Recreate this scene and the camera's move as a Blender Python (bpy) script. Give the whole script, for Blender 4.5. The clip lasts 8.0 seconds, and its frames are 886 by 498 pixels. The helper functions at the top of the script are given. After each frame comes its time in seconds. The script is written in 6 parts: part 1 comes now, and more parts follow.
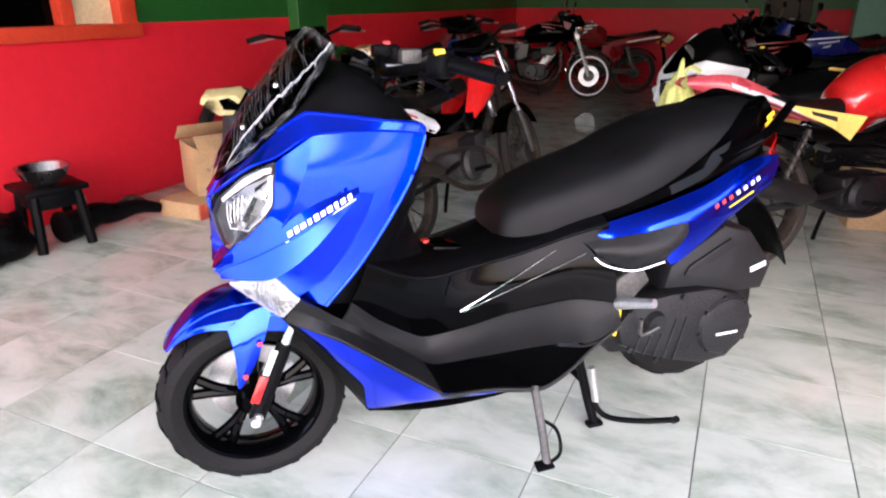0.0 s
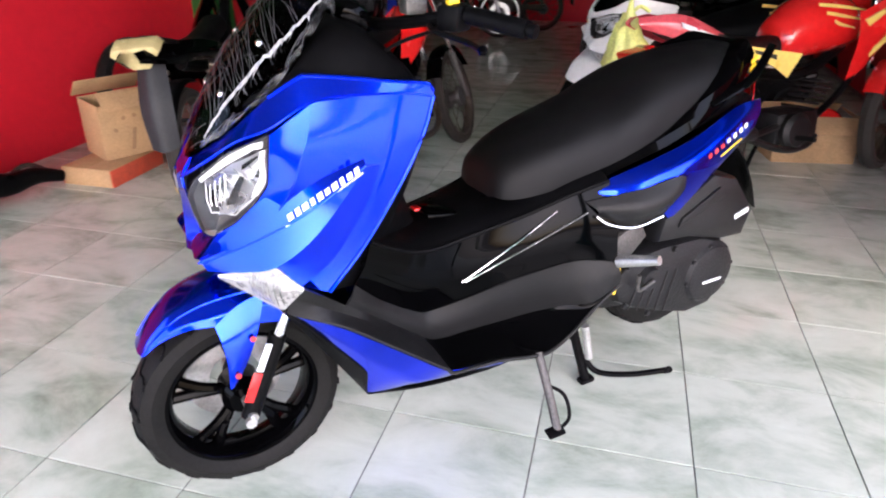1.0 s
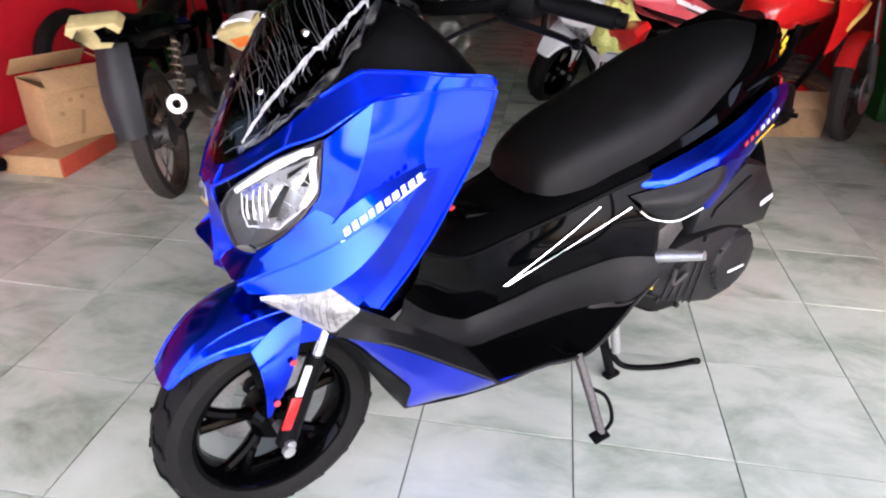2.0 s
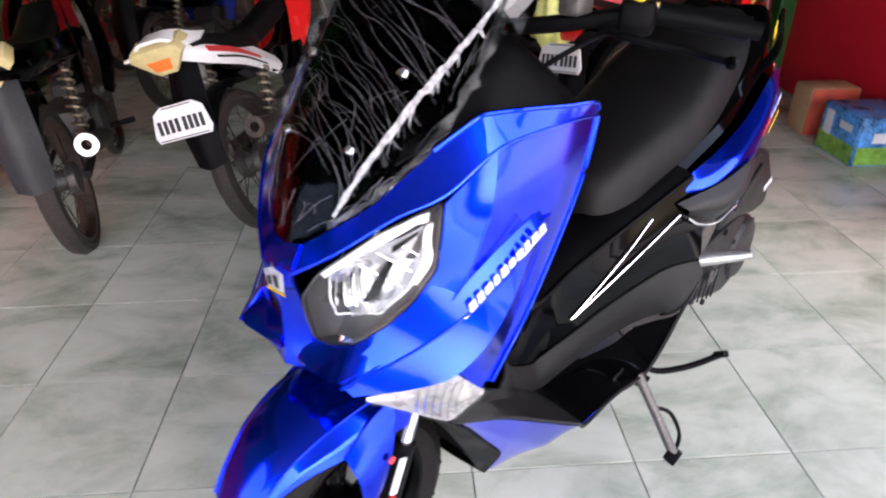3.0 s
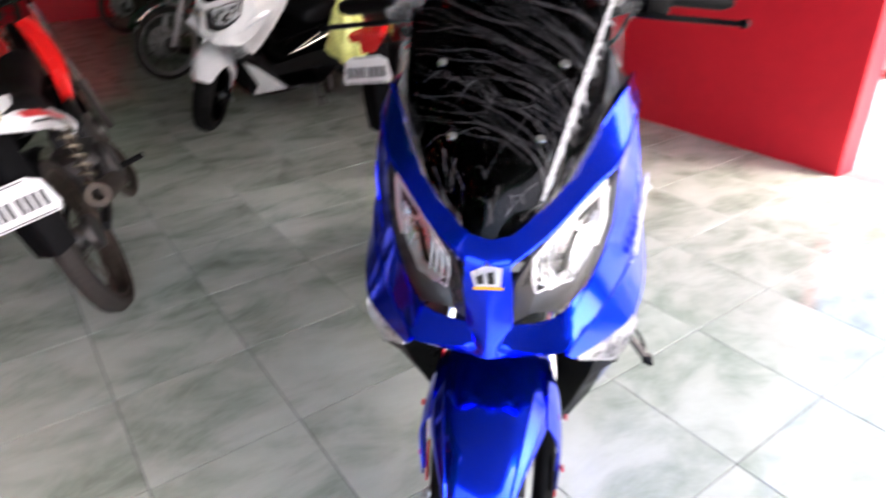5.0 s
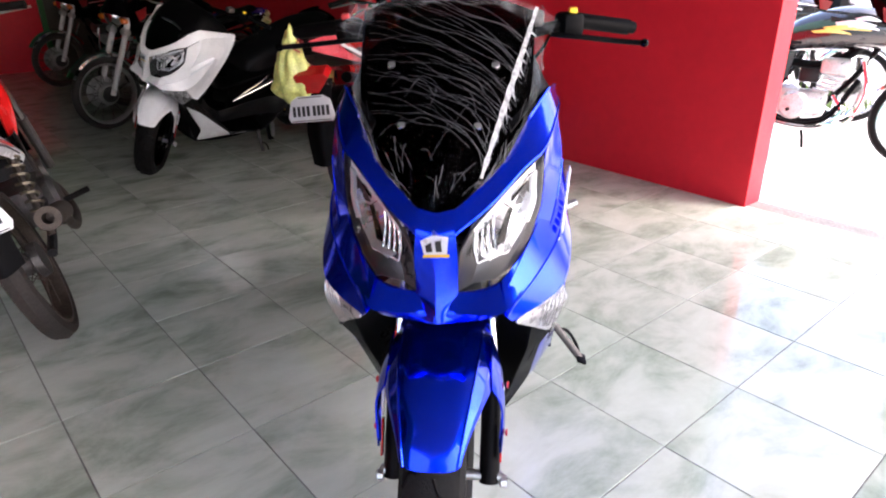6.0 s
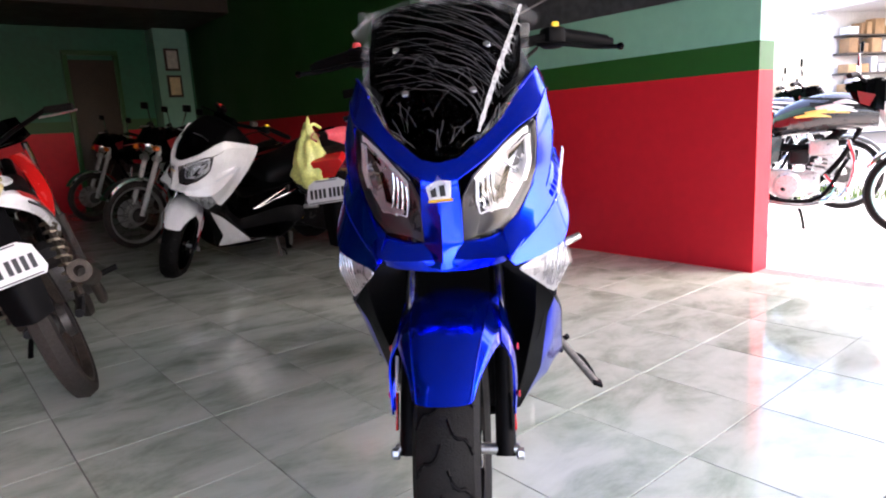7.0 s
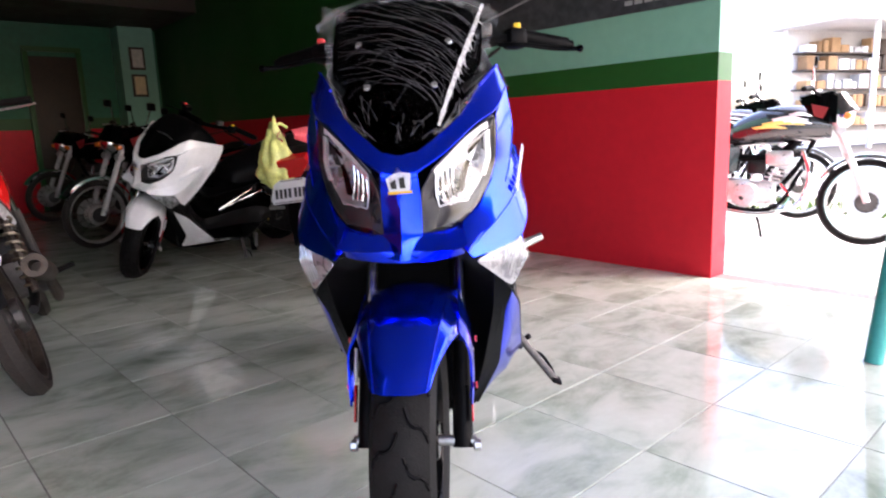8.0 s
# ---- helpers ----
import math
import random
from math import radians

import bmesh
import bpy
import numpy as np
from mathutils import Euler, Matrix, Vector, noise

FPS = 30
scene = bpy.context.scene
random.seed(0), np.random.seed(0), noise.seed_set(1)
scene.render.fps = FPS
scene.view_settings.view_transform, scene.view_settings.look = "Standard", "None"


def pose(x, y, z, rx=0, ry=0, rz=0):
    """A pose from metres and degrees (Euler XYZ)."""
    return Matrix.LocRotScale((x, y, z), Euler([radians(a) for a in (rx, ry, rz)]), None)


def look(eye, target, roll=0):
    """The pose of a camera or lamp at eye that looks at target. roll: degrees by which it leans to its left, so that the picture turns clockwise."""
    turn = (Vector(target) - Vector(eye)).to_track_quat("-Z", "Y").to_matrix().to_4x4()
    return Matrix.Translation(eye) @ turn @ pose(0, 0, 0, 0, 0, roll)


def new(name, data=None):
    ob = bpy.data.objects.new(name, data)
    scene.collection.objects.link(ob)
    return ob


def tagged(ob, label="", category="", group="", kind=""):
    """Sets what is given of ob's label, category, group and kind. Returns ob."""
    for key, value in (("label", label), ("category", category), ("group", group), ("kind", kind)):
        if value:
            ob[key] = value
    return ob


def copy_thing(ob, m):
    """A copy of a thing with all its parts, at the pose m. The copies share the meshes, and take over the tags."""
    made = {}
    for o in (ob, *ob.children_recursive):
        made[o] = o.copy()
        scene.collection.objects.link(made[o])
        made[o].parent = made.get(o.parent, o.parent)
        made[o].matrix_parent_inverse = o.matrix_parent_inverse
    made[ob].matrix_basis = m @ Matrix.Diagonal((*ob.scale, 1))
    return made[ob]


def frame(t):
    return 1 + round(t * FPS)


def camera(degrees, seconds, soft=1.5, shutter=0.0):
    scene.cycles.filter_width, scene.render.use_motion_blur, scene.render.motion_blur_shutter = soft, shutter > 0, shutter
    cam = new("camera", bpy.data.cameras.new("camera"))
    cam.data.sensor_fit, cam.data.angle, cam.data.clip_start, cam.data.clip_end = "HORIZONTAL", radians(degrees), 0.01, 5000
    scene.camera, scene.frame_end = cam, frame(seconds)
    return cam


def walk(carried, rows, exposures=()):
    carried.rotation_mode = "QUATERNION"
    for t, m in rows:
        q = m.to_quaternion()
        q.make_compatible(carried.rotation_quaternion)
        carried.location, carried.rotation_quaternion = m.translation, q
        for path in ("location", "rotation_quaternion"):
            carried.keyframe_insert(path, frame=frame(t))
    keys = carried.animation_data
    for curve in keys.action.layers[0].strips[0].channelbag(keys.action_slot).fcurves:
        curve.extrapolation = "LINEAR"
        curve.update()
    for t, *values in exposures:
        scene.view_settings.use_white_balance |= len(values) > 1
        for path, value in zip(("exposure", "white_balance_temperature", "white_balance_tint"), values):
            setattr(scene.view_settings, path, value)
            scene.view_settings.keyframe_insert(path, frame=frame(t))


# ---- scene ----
cam = camera(68.8, 8.0, soft=2.0, shutter=0.5)
PATH = [
    (0, (-0.029, -1.556, 1.202), (0.598, 0.2, 0.479), -0.1),
    (0.5, (-0.077, -1.485, 1.206), (0.615, 0.208, 0.398), 0.7),
    (1, (-0.186, -1.335, 1.216), (0.683, 0.232, 0.329), 0.1),
    (1.5, (-0.268, -1.241, 1.252), (0.701, 0.262, 0.356), 1.1),
    (1.7, (-0.287, -1.196, 1.235), (0.674, 0.287, 0.298), 0.8),
    (2.8, (-0.419, -0.769, 1.225), (0.827, 0.447, 0.242), 1.1),
    (3, (-0.463, -0.699, 1.246), (0.82, 0.464, 0.247), -0.4),
    (3.5, (-0.542, -0.537, 1.235), (0.846, 0.471, 0.206), 1.5),
    (4, (-0.59, -0.306, 1.223), (0.831, 0.649, 0.19), 0.1),
    (4.5, (-0.651, -0.192, 1.235), (0.915, 0.547, 0.234), -0.1),
    (5, (-0.855, -0.124, 1.253), (0.862, 0.23, 0.291), -2.0),
    (5.2, (-0.906, -0.134, 1.243), (0.881, 0.08, 0.371), -1.0),
    (6.3, (-1.051, -0.129, 1.112), (0.804, 0.03, 0.381), -0.5),
    (6.5, (-1.065, -0.128, 1.025), (0.872, -0.033, 0.537), -1.1),
    (7, (-1.21, -0.157, 0.884), (0.741, 0.068, 0.505), -3.4),
    (7.5, (-1.236, -0.166, 0.881), (0.727, 0.029, 0.55), -1.9),
    (8, (-1.229, -0.176, 0.858), (0.734, -0.047, 0.497), -2.2),
]
EXPOSURE = [(0.0, 3.43, 6250, 23), (1.5, 3.21, 6250, 23), (3.0, 3.14, 6350, 22), (3.5, 3.19, 6350, 22), (4.0, 3.36, 6450, 21), (5.0, 3.48, 6500, 21), (6.5, 3.13, 6450, 24), (8.0, 3.17, 6450, 24)]
walk(cam, [(t, look(eye, target, roll)) for t, eye, target, roll in PATH], EXPOSURE)

# ---- world, sun, exposure ----
SUN_EL, SUN_AZ = 44.0, 196.0   # hazy sun over the street in front
world = bpy.data.worlds.new("sky")
scene.world = world
world.use_nodes = True
wn = world.node_tree.nodes
sky = wn.new("ShaderNodeTexSky")
sky.sky_type, sky.sun_disc = "NISHITA", False
sky.dust_density, sky.air_density = 4.0, 1.0
sky.sun_elevation, sky.sun_rotation = radians(SUN_EL), radians(SUN_AZ)
wn["Background"].inputs["Strength"].default_value = 0.15
world.node_tree.links.new(sky.outputs[0], wn["Background"].inputs["Color"])
sun = new("sun", bpy.data.lights.new("sun", "SUN"))
sun.data.energy, sun.data.angle, sun.data.color = 0.8, radians(20), (1.0, 0.95, 0.88)
sun.matrix_world = look((4, -3, 9), (4 - math.sin(radians(SUN_AZ)) * math.cos(radians(SUN_EL)), -3 - math.cos(radians(SUN_AZ)) * math.cos(radians(SUN_EL)), 9 - math.sin(radians(SUN_EL))))


# ---- materials ----
def mat(name, color, rough=0.5, metal=0.0, var=0.15, scale=8.0, bump=0.0, bscale=60.0, coat=0.0, spec=0.5, rvar=0.1):
    """A surface with colour variation at two scales, uneven gloss and fine relief."""
    m = bpy.data.materials.new(name)
    m.use_nodes = True
    nt = m.node_tree
    b = nt.nodes["Principled BSDF"]
    b.inputs["Metallic"].default_value = metal
    b.inputs["Coat Weight"].default_value = coat
    b.inputs["Coat Roughness"].default_value = 0.04
    b.inputs["Specular IOR Level"].default_value = spec
    tc = nt.nodes.new("ShaderNodeTexCoord")
    n1, n2 = nt.nodes.new("ShaderNodeTexNoise"), nt.nodes.new("ShaderNodeTexNoise")
    n1.inputs["Scale"].default_value, n2.inputs["Scale"].default_value = scale, scale * 9
    n1.inputs["Detail"].default_value, n2.inputs["Detail"].default_value = 5, 4
    mix = nt.nodes.new("ShaderNodeMath")
    mix.operation = "ADD"
    for k, n in enumerate((n1, n2)):
        nt.links.new(tc.outputs["Object"], n.inputs["Vector"])
        nt.links.new(n.outputs["Fac"], mix.inputs[k])
    ramp = nt.nodes.new("ShaderNodeMapRange")
    ramp.inputs["From Min"].default_value, ramp.inputs["From Max"].default_value = 0.7, 1.3
    ramp.inputs["To Min"].default_value, ramp.inputs["To Max"].default_value = 1 - var, 1 + var
    nt.links.new(mix.outputs[0], ramp.inputs["Value"])
    col = nt.nodes.new("ShaderNodeVectorMath")
    col.operation = "SCALE"
    col.inputs[0].default_value = color[:3]
    nt.links.new(ramp.outputs[0], col.inputs["Scale"])
    nt.links.new(col.outputs[0], b.inputs["Base Color"])
    rr = nt.nodes.new("ShaderNodeMapRange")
    rr.inputs["From Min"].default_value, rr.inputs["From Max"].default_value = 0.3, 0.7
    rr.inputs["To Min"].default_value, rr.inputs["To Max"].default_value = max(0.02, rough - rvar), min(1.0, rough + rvar)
    nt.links.new(n1.outputs["Fac"], rr.inputs["Value"])
    nt.links.new(rr.outputs[0], b.inputs["Roughness"])
    if bump:
        n3, bp = nt.nodes.new("ShaderNodeTexNoise"), nt.nodes.new("ShaderNodeBump")
        n3.inputs["Scale"].default_value = bscale
        nt.links.new(tc.outputs["Object"], n3.inputs["Vector"])
        nt.links.new(n3.outputs["Fac"], bp.inputs["Height"])
        bp.inputs["Strength"].default_value, bp.inputs["Distance"].default_value = bump, 0.004
        nt.links.new(bp.outputs[0], b.inputs["Normal"])
    return m


def glass(name, color=(1, 1, 1), rough=0.02, ior=1.45, clear=0.85):
    """Clear plastic: mostly see-through with a glossy skin."""
    m = bpy.data.materials.new(name)
    m.use_nodes = True
    nt = m.node_tree
    out = nt.nodes["Material Output"]
    tr, gl, fr, mx = (nt.nodes.new("ShaderNode" + k) for k in ("BsdfTransparent", "BsdfGlossy", "Fresnel", "MixShader"))
    tr.inputs["Color"].default_value = (*color, 1)
    gl.inputs["Roughness"].default_value = rough
    fr.inputs["IOR"].default_value = ior
    nt.links.new(fr.outputs[0], mx.inputs[0])
    nt.links.new(tr.outputs[0], mx.inputs[1])
    nt.links.new(gl.outputs[0], mx.inputs[2])
    nt.links.new(mx.outputs[0], out.inputs["Surface"])
    return m


M = {
    "blue": mat("blue_paint", (0.0, 0.033, 0.93), 0.16, 0.95, 0.04, 3, coat=0.4, rvar=0.03, spec=0.1),
    "black_gloss": mat("black_gloss", (0.0008, 0.0008, 0.001), 0.06, 0, 0.2, 5, coat=0.0, rvar=0.03, spec=0.06),
    # black lifted for the outdoor bikes; the paler colour stands in for glare
    "black_paint": mat("black_paint_glare", (0.012, 0.012, 0.013), 0.22, 0, 0.3, 8, coat=1.0, spec=0.5),
    "black_matte": mat("black_matte", (0.003, 0.003, 0.0034), 0.36, 0, 0.2, 10, 0.2, 900, spec=0.05),
    "grey_plastic": mat("grey_plastic", (0.009, 0.009, 0.0095), 0.38, 0, 0.25, 10, 0.25, 800, spec=0.22),
    "seat": mat("seat_vinyl", (0.0055, 0.0055, 0.006), 0.42, 0, 0.15, 6, 0.3, 700, spec=0.16),
    "rubber": mat("rubber", (0.008, 0.0078, 0.0076), 0.6, 0, 0.3, 15, 0.3, 300, spec=0.1),
    "rubber_worn": mat("dusty_rubber", (0.026, 0.021, 0.017), 0.85, 0, 0.4, 12, 0.4, 200),
    "chrome": mat("chrome", (0.75, 0.75, 0.76), 0.12, 1.0, 0.06, 20, rvar=0.06),
    "bowl": mat("reflector_bowl", (0.8, 0.81, 0.83), 0.3, 0.9, 0.06, 30, 0.2, 90),
    "bezel": mat("grey_bezel", (0.03, 0.028, 0.03), 0.35, 0, 0.2, 20),
    "alu": mat("aluminium", (0.55, 0.55, 0.54), 0.38, 0.9, 0.2, 20, 0.2, 200),
    "engine": mat("dark_casting", (0.011, 0.011, 0.0118), 0.42, 0.1, 0.35, 12, 0.5, 160, spec=0.25),
    "engine_grey": mat("grey_casting", (0.09, 0.085, 0.08), 0.5, 0.6, 0.35, 14, 0.5, 160),
    "engine_silver": mat("polished_casting", (0.5, 0.5, 0.5), 0.35, 0.5, 0.3, 14, 0.4, 120),
    "fork_silver": mat("silver_fork_paint", (0.6, 0.6, 0.6), 0.35, 0.2, 0.08, 14),
    "spring": mat("dull_spring_steel", (0.22, 0.19, 0.14), 0.45, 0.7, 0.3, 30),
    "steel_dirty": mat("dirty_steel", (0.07, 0.055, 0.043), 0.55, 0.6, 0.5, 18, 0.4, 150),
    "red": mat("red_paint", (0.74, 0.016, 0.014), 0.25, 0, 0.1, 4, coat=0.8, rvar=0.05),
    "red_faded": mat("faded_red_paint", (0.55, 0.07, 0.09), 0.3, 0, 0.2, 6, coat=0.5),
    "red_dark": mat("dark_red_paint", (0.2, 0.01, 0.012), 0.3, 0, 0.1, 4, coat=0.6),
    "yellow": mat("yellow_paint", (0.85, 0.64, 0.16), 0.35, 0, 0.12, 6, coat=0.4),
    "white": mat("white_paint", (0.88, 0.88, 0.88), 0.28, 0, 0.05, 4, coat=0.7, rvar=0.05),
    "blue_dark": mat("dark_blue_paint", (0.01, 0.02, 0.2), 0.28, 0, 0.1, 4, coat=0.7),
    "decal_white": mat("silver_decal", (0.75, 0.77, 0.8), 0.35, 0.2, 0.08, 30),
    "decal_yellow": mat("yellow_decal", (0.85, 0.55, 0.02), 0.4, 0, 0.08, 30),
    "decal_red": mat("red_decal", (0.6, 0.04, 0.04), 0.4, 0, 0.08, 30),
    "decal_black": mat("black_print", (0.02, 0.02, 0.02), 0.5, 0, 0.1, 30),
    "amber": mat("amber_lens", (0.85, 0.2, 0.03), 0.15, 0, 0.1, 40, coat=0.6),
    "red_lens": mat("red_lens", (0.5, 0.01, 0.01), 0.12, 0, 0.1, 40, coat=0.6),
    "lamp_white": mat("light_guide", (0.85, 0.86, 0.88), 0.22, 0, 0.04, 30, coat=0.5),
    "signal": mat("signal_reflector", (0.45, 0.45, 0.46), 0.3, 0.4, 0.3, 45, 0.6, 90),
    "flap": mat("faded_flap_plastic", (0.012, 0.013, 0.016), 0.6, 0, 0.35, 9, 0.3, 60),
    "lamp_yellow": mat("yellowed_lens", (0.6, 0.5, 0.24), 0.2, 0, 0.15, 25, coat=0.6),
    "smoke": glass("smoked_screen", (0.16, 0.16, 0.175), 0.05, 1.18),
    "lens": glass("clear_lens", ior=1.4),
    "card": mat("cardboard", (0.42, 0.26, 0.13), 0.85, 0, 0.18, 9, 0.3, 90),
    "card_dark": mat("cardboard_inside", (0.3, 0.18, 0.09), 0.9, 0, 0.2, 9, 0.3, 90),
    "print_blue": mat("blue_print", (0.06, 0.26, 0.6), 0.3, 0, 0.9, 9),
    "print_green": mat("green_print", (0.2, 0.42, 0.06), 0.35, 0, 0.5, 22),
    "print_red": mat("red_print", (0.55, 0.08, 0.04), 0.6, 0, 0.25, 20),
    "print_white": mat("white_print", (0.78, 0.8, 0.82), 0.4, 0, 0.1, 12),
    "bag": mat("yellow_bag", (0.62, 0.64, 0.2), 0.4, 0, 0.25, 12, 0.5, 30),
    "plate": mat("plate_white", (0.78, 0.78, 0.78), 0.4, 0, 0.08, 30, 0.1, 60),
    "wall_red": mat("red_wall_paint", (0.68, 0.017, 0.03), 0.5, 0, 0.06, 1.6, 0.12, 40, rvar=0.08, spec=0.25),
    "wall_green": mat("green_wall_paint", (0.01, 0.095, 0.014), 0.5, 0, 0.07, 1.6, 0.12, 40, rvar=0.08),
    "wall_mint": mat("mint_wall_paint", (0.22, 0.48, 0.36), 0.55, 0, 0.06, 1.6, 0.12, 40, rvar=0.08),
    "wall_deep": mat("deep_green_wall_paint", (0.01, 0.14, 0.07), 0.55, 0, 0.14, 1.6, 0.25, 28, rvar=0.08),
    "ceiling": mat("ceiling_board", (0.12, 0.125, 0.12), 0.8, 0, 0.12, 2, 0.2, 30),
    "wood_dark": mat("dark_wood", (0.05, 0.035, 0.025), 0.6, 0, 0.3, 6, 0.3, 50),
    "teal": mat("teal_paint", (0.03, 0.3, 0.27), 0.4, 0, 0.15, 5, 0.2, 40),
    "red_frame": mat("red_window_paint", (0.6, 0.05, 0.02), 0.4, 0, 0.12, 5, 0.2, 40),
    "cream": mat("cream_curtain", (0.75, 0.6, 0.35), 0.8, 0, 0.15, 5, 0.2, 40),
    "concrete": mat("pavement_concrete", (0.6, 0.58, 0.54), 0.8, 0, 0.15, 1.5, 0.4, 40),
    "asphalt": mat("asphalt", (0.06, 0.06, 0.058), 0.85, 0, 0.3, 2, 0.5, 80),
    "far_wall": mat("added_wall_grey", (0.16, 0.15, 0.135), 0.8, 0, 0.25, 0.8, 0.4, 20),
    "grass": mat("grass", (0.07, 0.14, 0.025), 0.8, 0, 0.5, 12, 0.5, 60),
    "shop": mat("shop_plaster", (0.7, 0.69, 0.66), 0.7, 0, 0.1, 2),
    "banner": mat("banner_vinyl", (0.05, 0.055, 0.06), 0.35, 0, 0.6, 2.2),
    "bars": mat("light_print", (0.45, 0.46, 0.47), 0.5, 0, 0.1, 20),
    "grout": mat("grout", (0.2, 0.2, 0.185), 0.85, 0, 0.3, 8, 0.3, 90),
    "paper": mat("paper", (0.6, 0.58, 0.5), 0.7, 0, 0.2, 20),
    "steel_bowl": mat("bowl_steel", (0.55, 0.55, 0.55), 0.25, 1.0, 0.2, 10),
}


def tile_material():
    m = mat("marble_tile", (0.5, 0.52, 0.49), 0.08, 0, 0.12, 5, 0.03, 14, spec=0.45, rvar=0.04)
    nt = m.node_tree
    b = nt.nodes["Principled BSDF"]
    tc, oi = nt.nodes.new("ShaderNodeTexCoord"), nt.nodes.new("ShaderNodeObjectInfo")
    off = nt.nodes.new("ShaderNodeVectorMath")
    off.operation = "MULTIPLY_ADD"
    off.inputs[1].default_value = (1, 1, 1)
    sc = nt.nodes.new("ShaderNodeVectorMath")
    sc.operation = "SCALE"
    sc.inputs["Scale"].default_value = 37.0
    comb = nt.nodes.new("ShaderNodeCombineXYZ")
    for k in range(3):
        nt.links.new(oi.outputs["Random"], comb.inputs[k])
    nt.links.new(comb.outputs[0], sc.inputs[0])
    nt.links.new(tc.outputs["Object"], off.inputs[0])
    nt.links.new(sc.outputs[0], off.inputs[2])
    mp = nt.nodes.new("ShaderNodeMapping")
    mp.inputs["Scale"].default_value = (1.0, 1.7, 1.0)
    mp.inputs["Rotation"].default_value = (0, 0, 0.7)
    nt.links.new(off.outputs[0], mp.inputs["Vector"])
    n = nt.nodes.new("ShaderNodeTexNoise")
    n.inputs["Scale"].default_value, n.inputs["Detail"].default_value, n.inputs["Distortion"].default_value = 3.0, 10, 0.35
    n.inputs["Roughness"].default_value = 0.62
    nt.links.new(mp.outputs[0], n.inputs["Vector"])
    ramp = nt.nodes.new("ShaderNodeValToRGB")
    e = ramp.color_ramp.elements
    e[0].position, e[0].color = 0.30, (0.255, 0.31, 0.24, 1)
    e[1].position, e[1].color = 0.72, (0.63, 0.675, 0.6, 1)
    v = e.new(0.43)
    v.color = (0.42, 0.475, 0.395, 1)
    w = e.new(0.53)
    w.color = (0.535, 0.585, 0.505, 1)
    nt.links.new(n.outputs["Fac"], ramp.inputs[0])
    nt.links.new(ramp.outputs[0], b.inputs["Base Color"])
    return m


M["tile"] = tile_material()


# ---- modelling helpers ----
def obj(name, bm, material, parent=None, label="", smooth=True, sharp=35):
    me = bpy.data.meshes.new(name)
    bmesh.ops.recalc_face_normals(bm, faces=bm.faces)
    bm.to_mesh(me)
    bm.free()
    if smooth:
        me.shade_smooth()
        me.set_sharp_from_angle(angle=radians(sharp))
    me.materials.append(material)
    ob = new(name, me)
    if parent:
        ob.parent = parent
    if label:
        ob["label"] = label
    return ob


def part(name, bm, material, parent, label="", **kw):
    return obj(name, bm, material, parent, label, **kw)


def thing(name, label, category, m=Matrix(), group="", kind=""):
    e = new(name)
    e.matrix_world = m
    e.empty_display_size = 0.1
    return tagged(e, label, category, group, kind)


def curve(pts, n):
    """A smooth line through a few points, sampled evenly along its length."""
    P = [Vector(p) for p in pts]
    Q = [2 * P[0] - P[1]] + P + [2 * P[-1] - P[-2]]
    fine = []
    for i in range(1, len(Q) - 2):
        for k in range(12):
            t = k / 12
            a, b, c, d = Q[i - 1], Q[i], Q[i + 1], Q[i + 2]
            fine.append(0.5 * (2 * b + (c - a) * t + (2 * a - 5 * b + 4 * c - d) * t * t + (3 * b - a - 3 * c + d) * t ** 3))
    fine.append(P[-1])
    d = [0.0]
    for a, b in zip(fine, fine[1:]):
        d.append(d[-1] + (b - a).length)
    out, j = [], 0
    for k in range(n):
        s = d[-1] * k / (n - 1)
        while j < len(d) - 2 and d[j + 1] < s:
            j += 1
        w = (s - d[j]) / max(1e-9, d[j + 1] - d[j])
        out.append(fine[j].lerp(fine[j + 1], min(1, max(0, w))))
    return out


def tight(pts):
    """Keeps the corners of a line sharp, with a small rounding."""
    out = []
    for a, b in zip(pts, pts[1:]):
        a, b = Vector(a), Vector(b)
        out += [tuple(a.lerp(b, 0.1)), tuple(a.lerp(b, 0.5)), tuple(a.lerp(b, 0.9))]
    return [tuple(pts[0])] + out + [tuple(pts[-1])]


def skin(curves, n=28, m=5, soft=True, thick=0.004, flip=False, sway=None):
    """A panel stretched over a few lines; soft: rounded across them, else creased. Mirrored in y by flip."""
    rows = [curve(c, n) for c in curves]
    if len(rows) > 2 and soft:
        cols = [curve([r[i] for r in rows], m * (len(rows) - 1) + 1) for i in range(n)]
    else:
        cols = []
        for i in range(n):
            c = []
            for a, b in zip(rows, rows[1:]):
                c += [a[i].lerp(b[i], k / m) for k in range(m)]
            cols.append(c + [rows[-1][i]])
    bm = bmesh.new()
    vs = [[bm.verts.new((p.x, -p.y if flip else p.y, p.z)) for p in c] for c in cols]
    if sway:
        for c in vs:
            for v in c:
                v.co += sway(v.co)
    for a, b in zip(vs, vs[1:]):
        for i in range(len(a) - 1):
            bm.faces.new((a[i], a[i + 1], b[i + 1], b[i]))
    bmesh.ops.remove_doubles(bm, verts=bm.verts, dist=0.0003)
    if thick:
        bmesh.ops.recalc_face_normals(bm, faces=bm.faces)
        bmesh.ops.solidify(bm, geom=bm.faces[:], thickness=thick)
    return bm


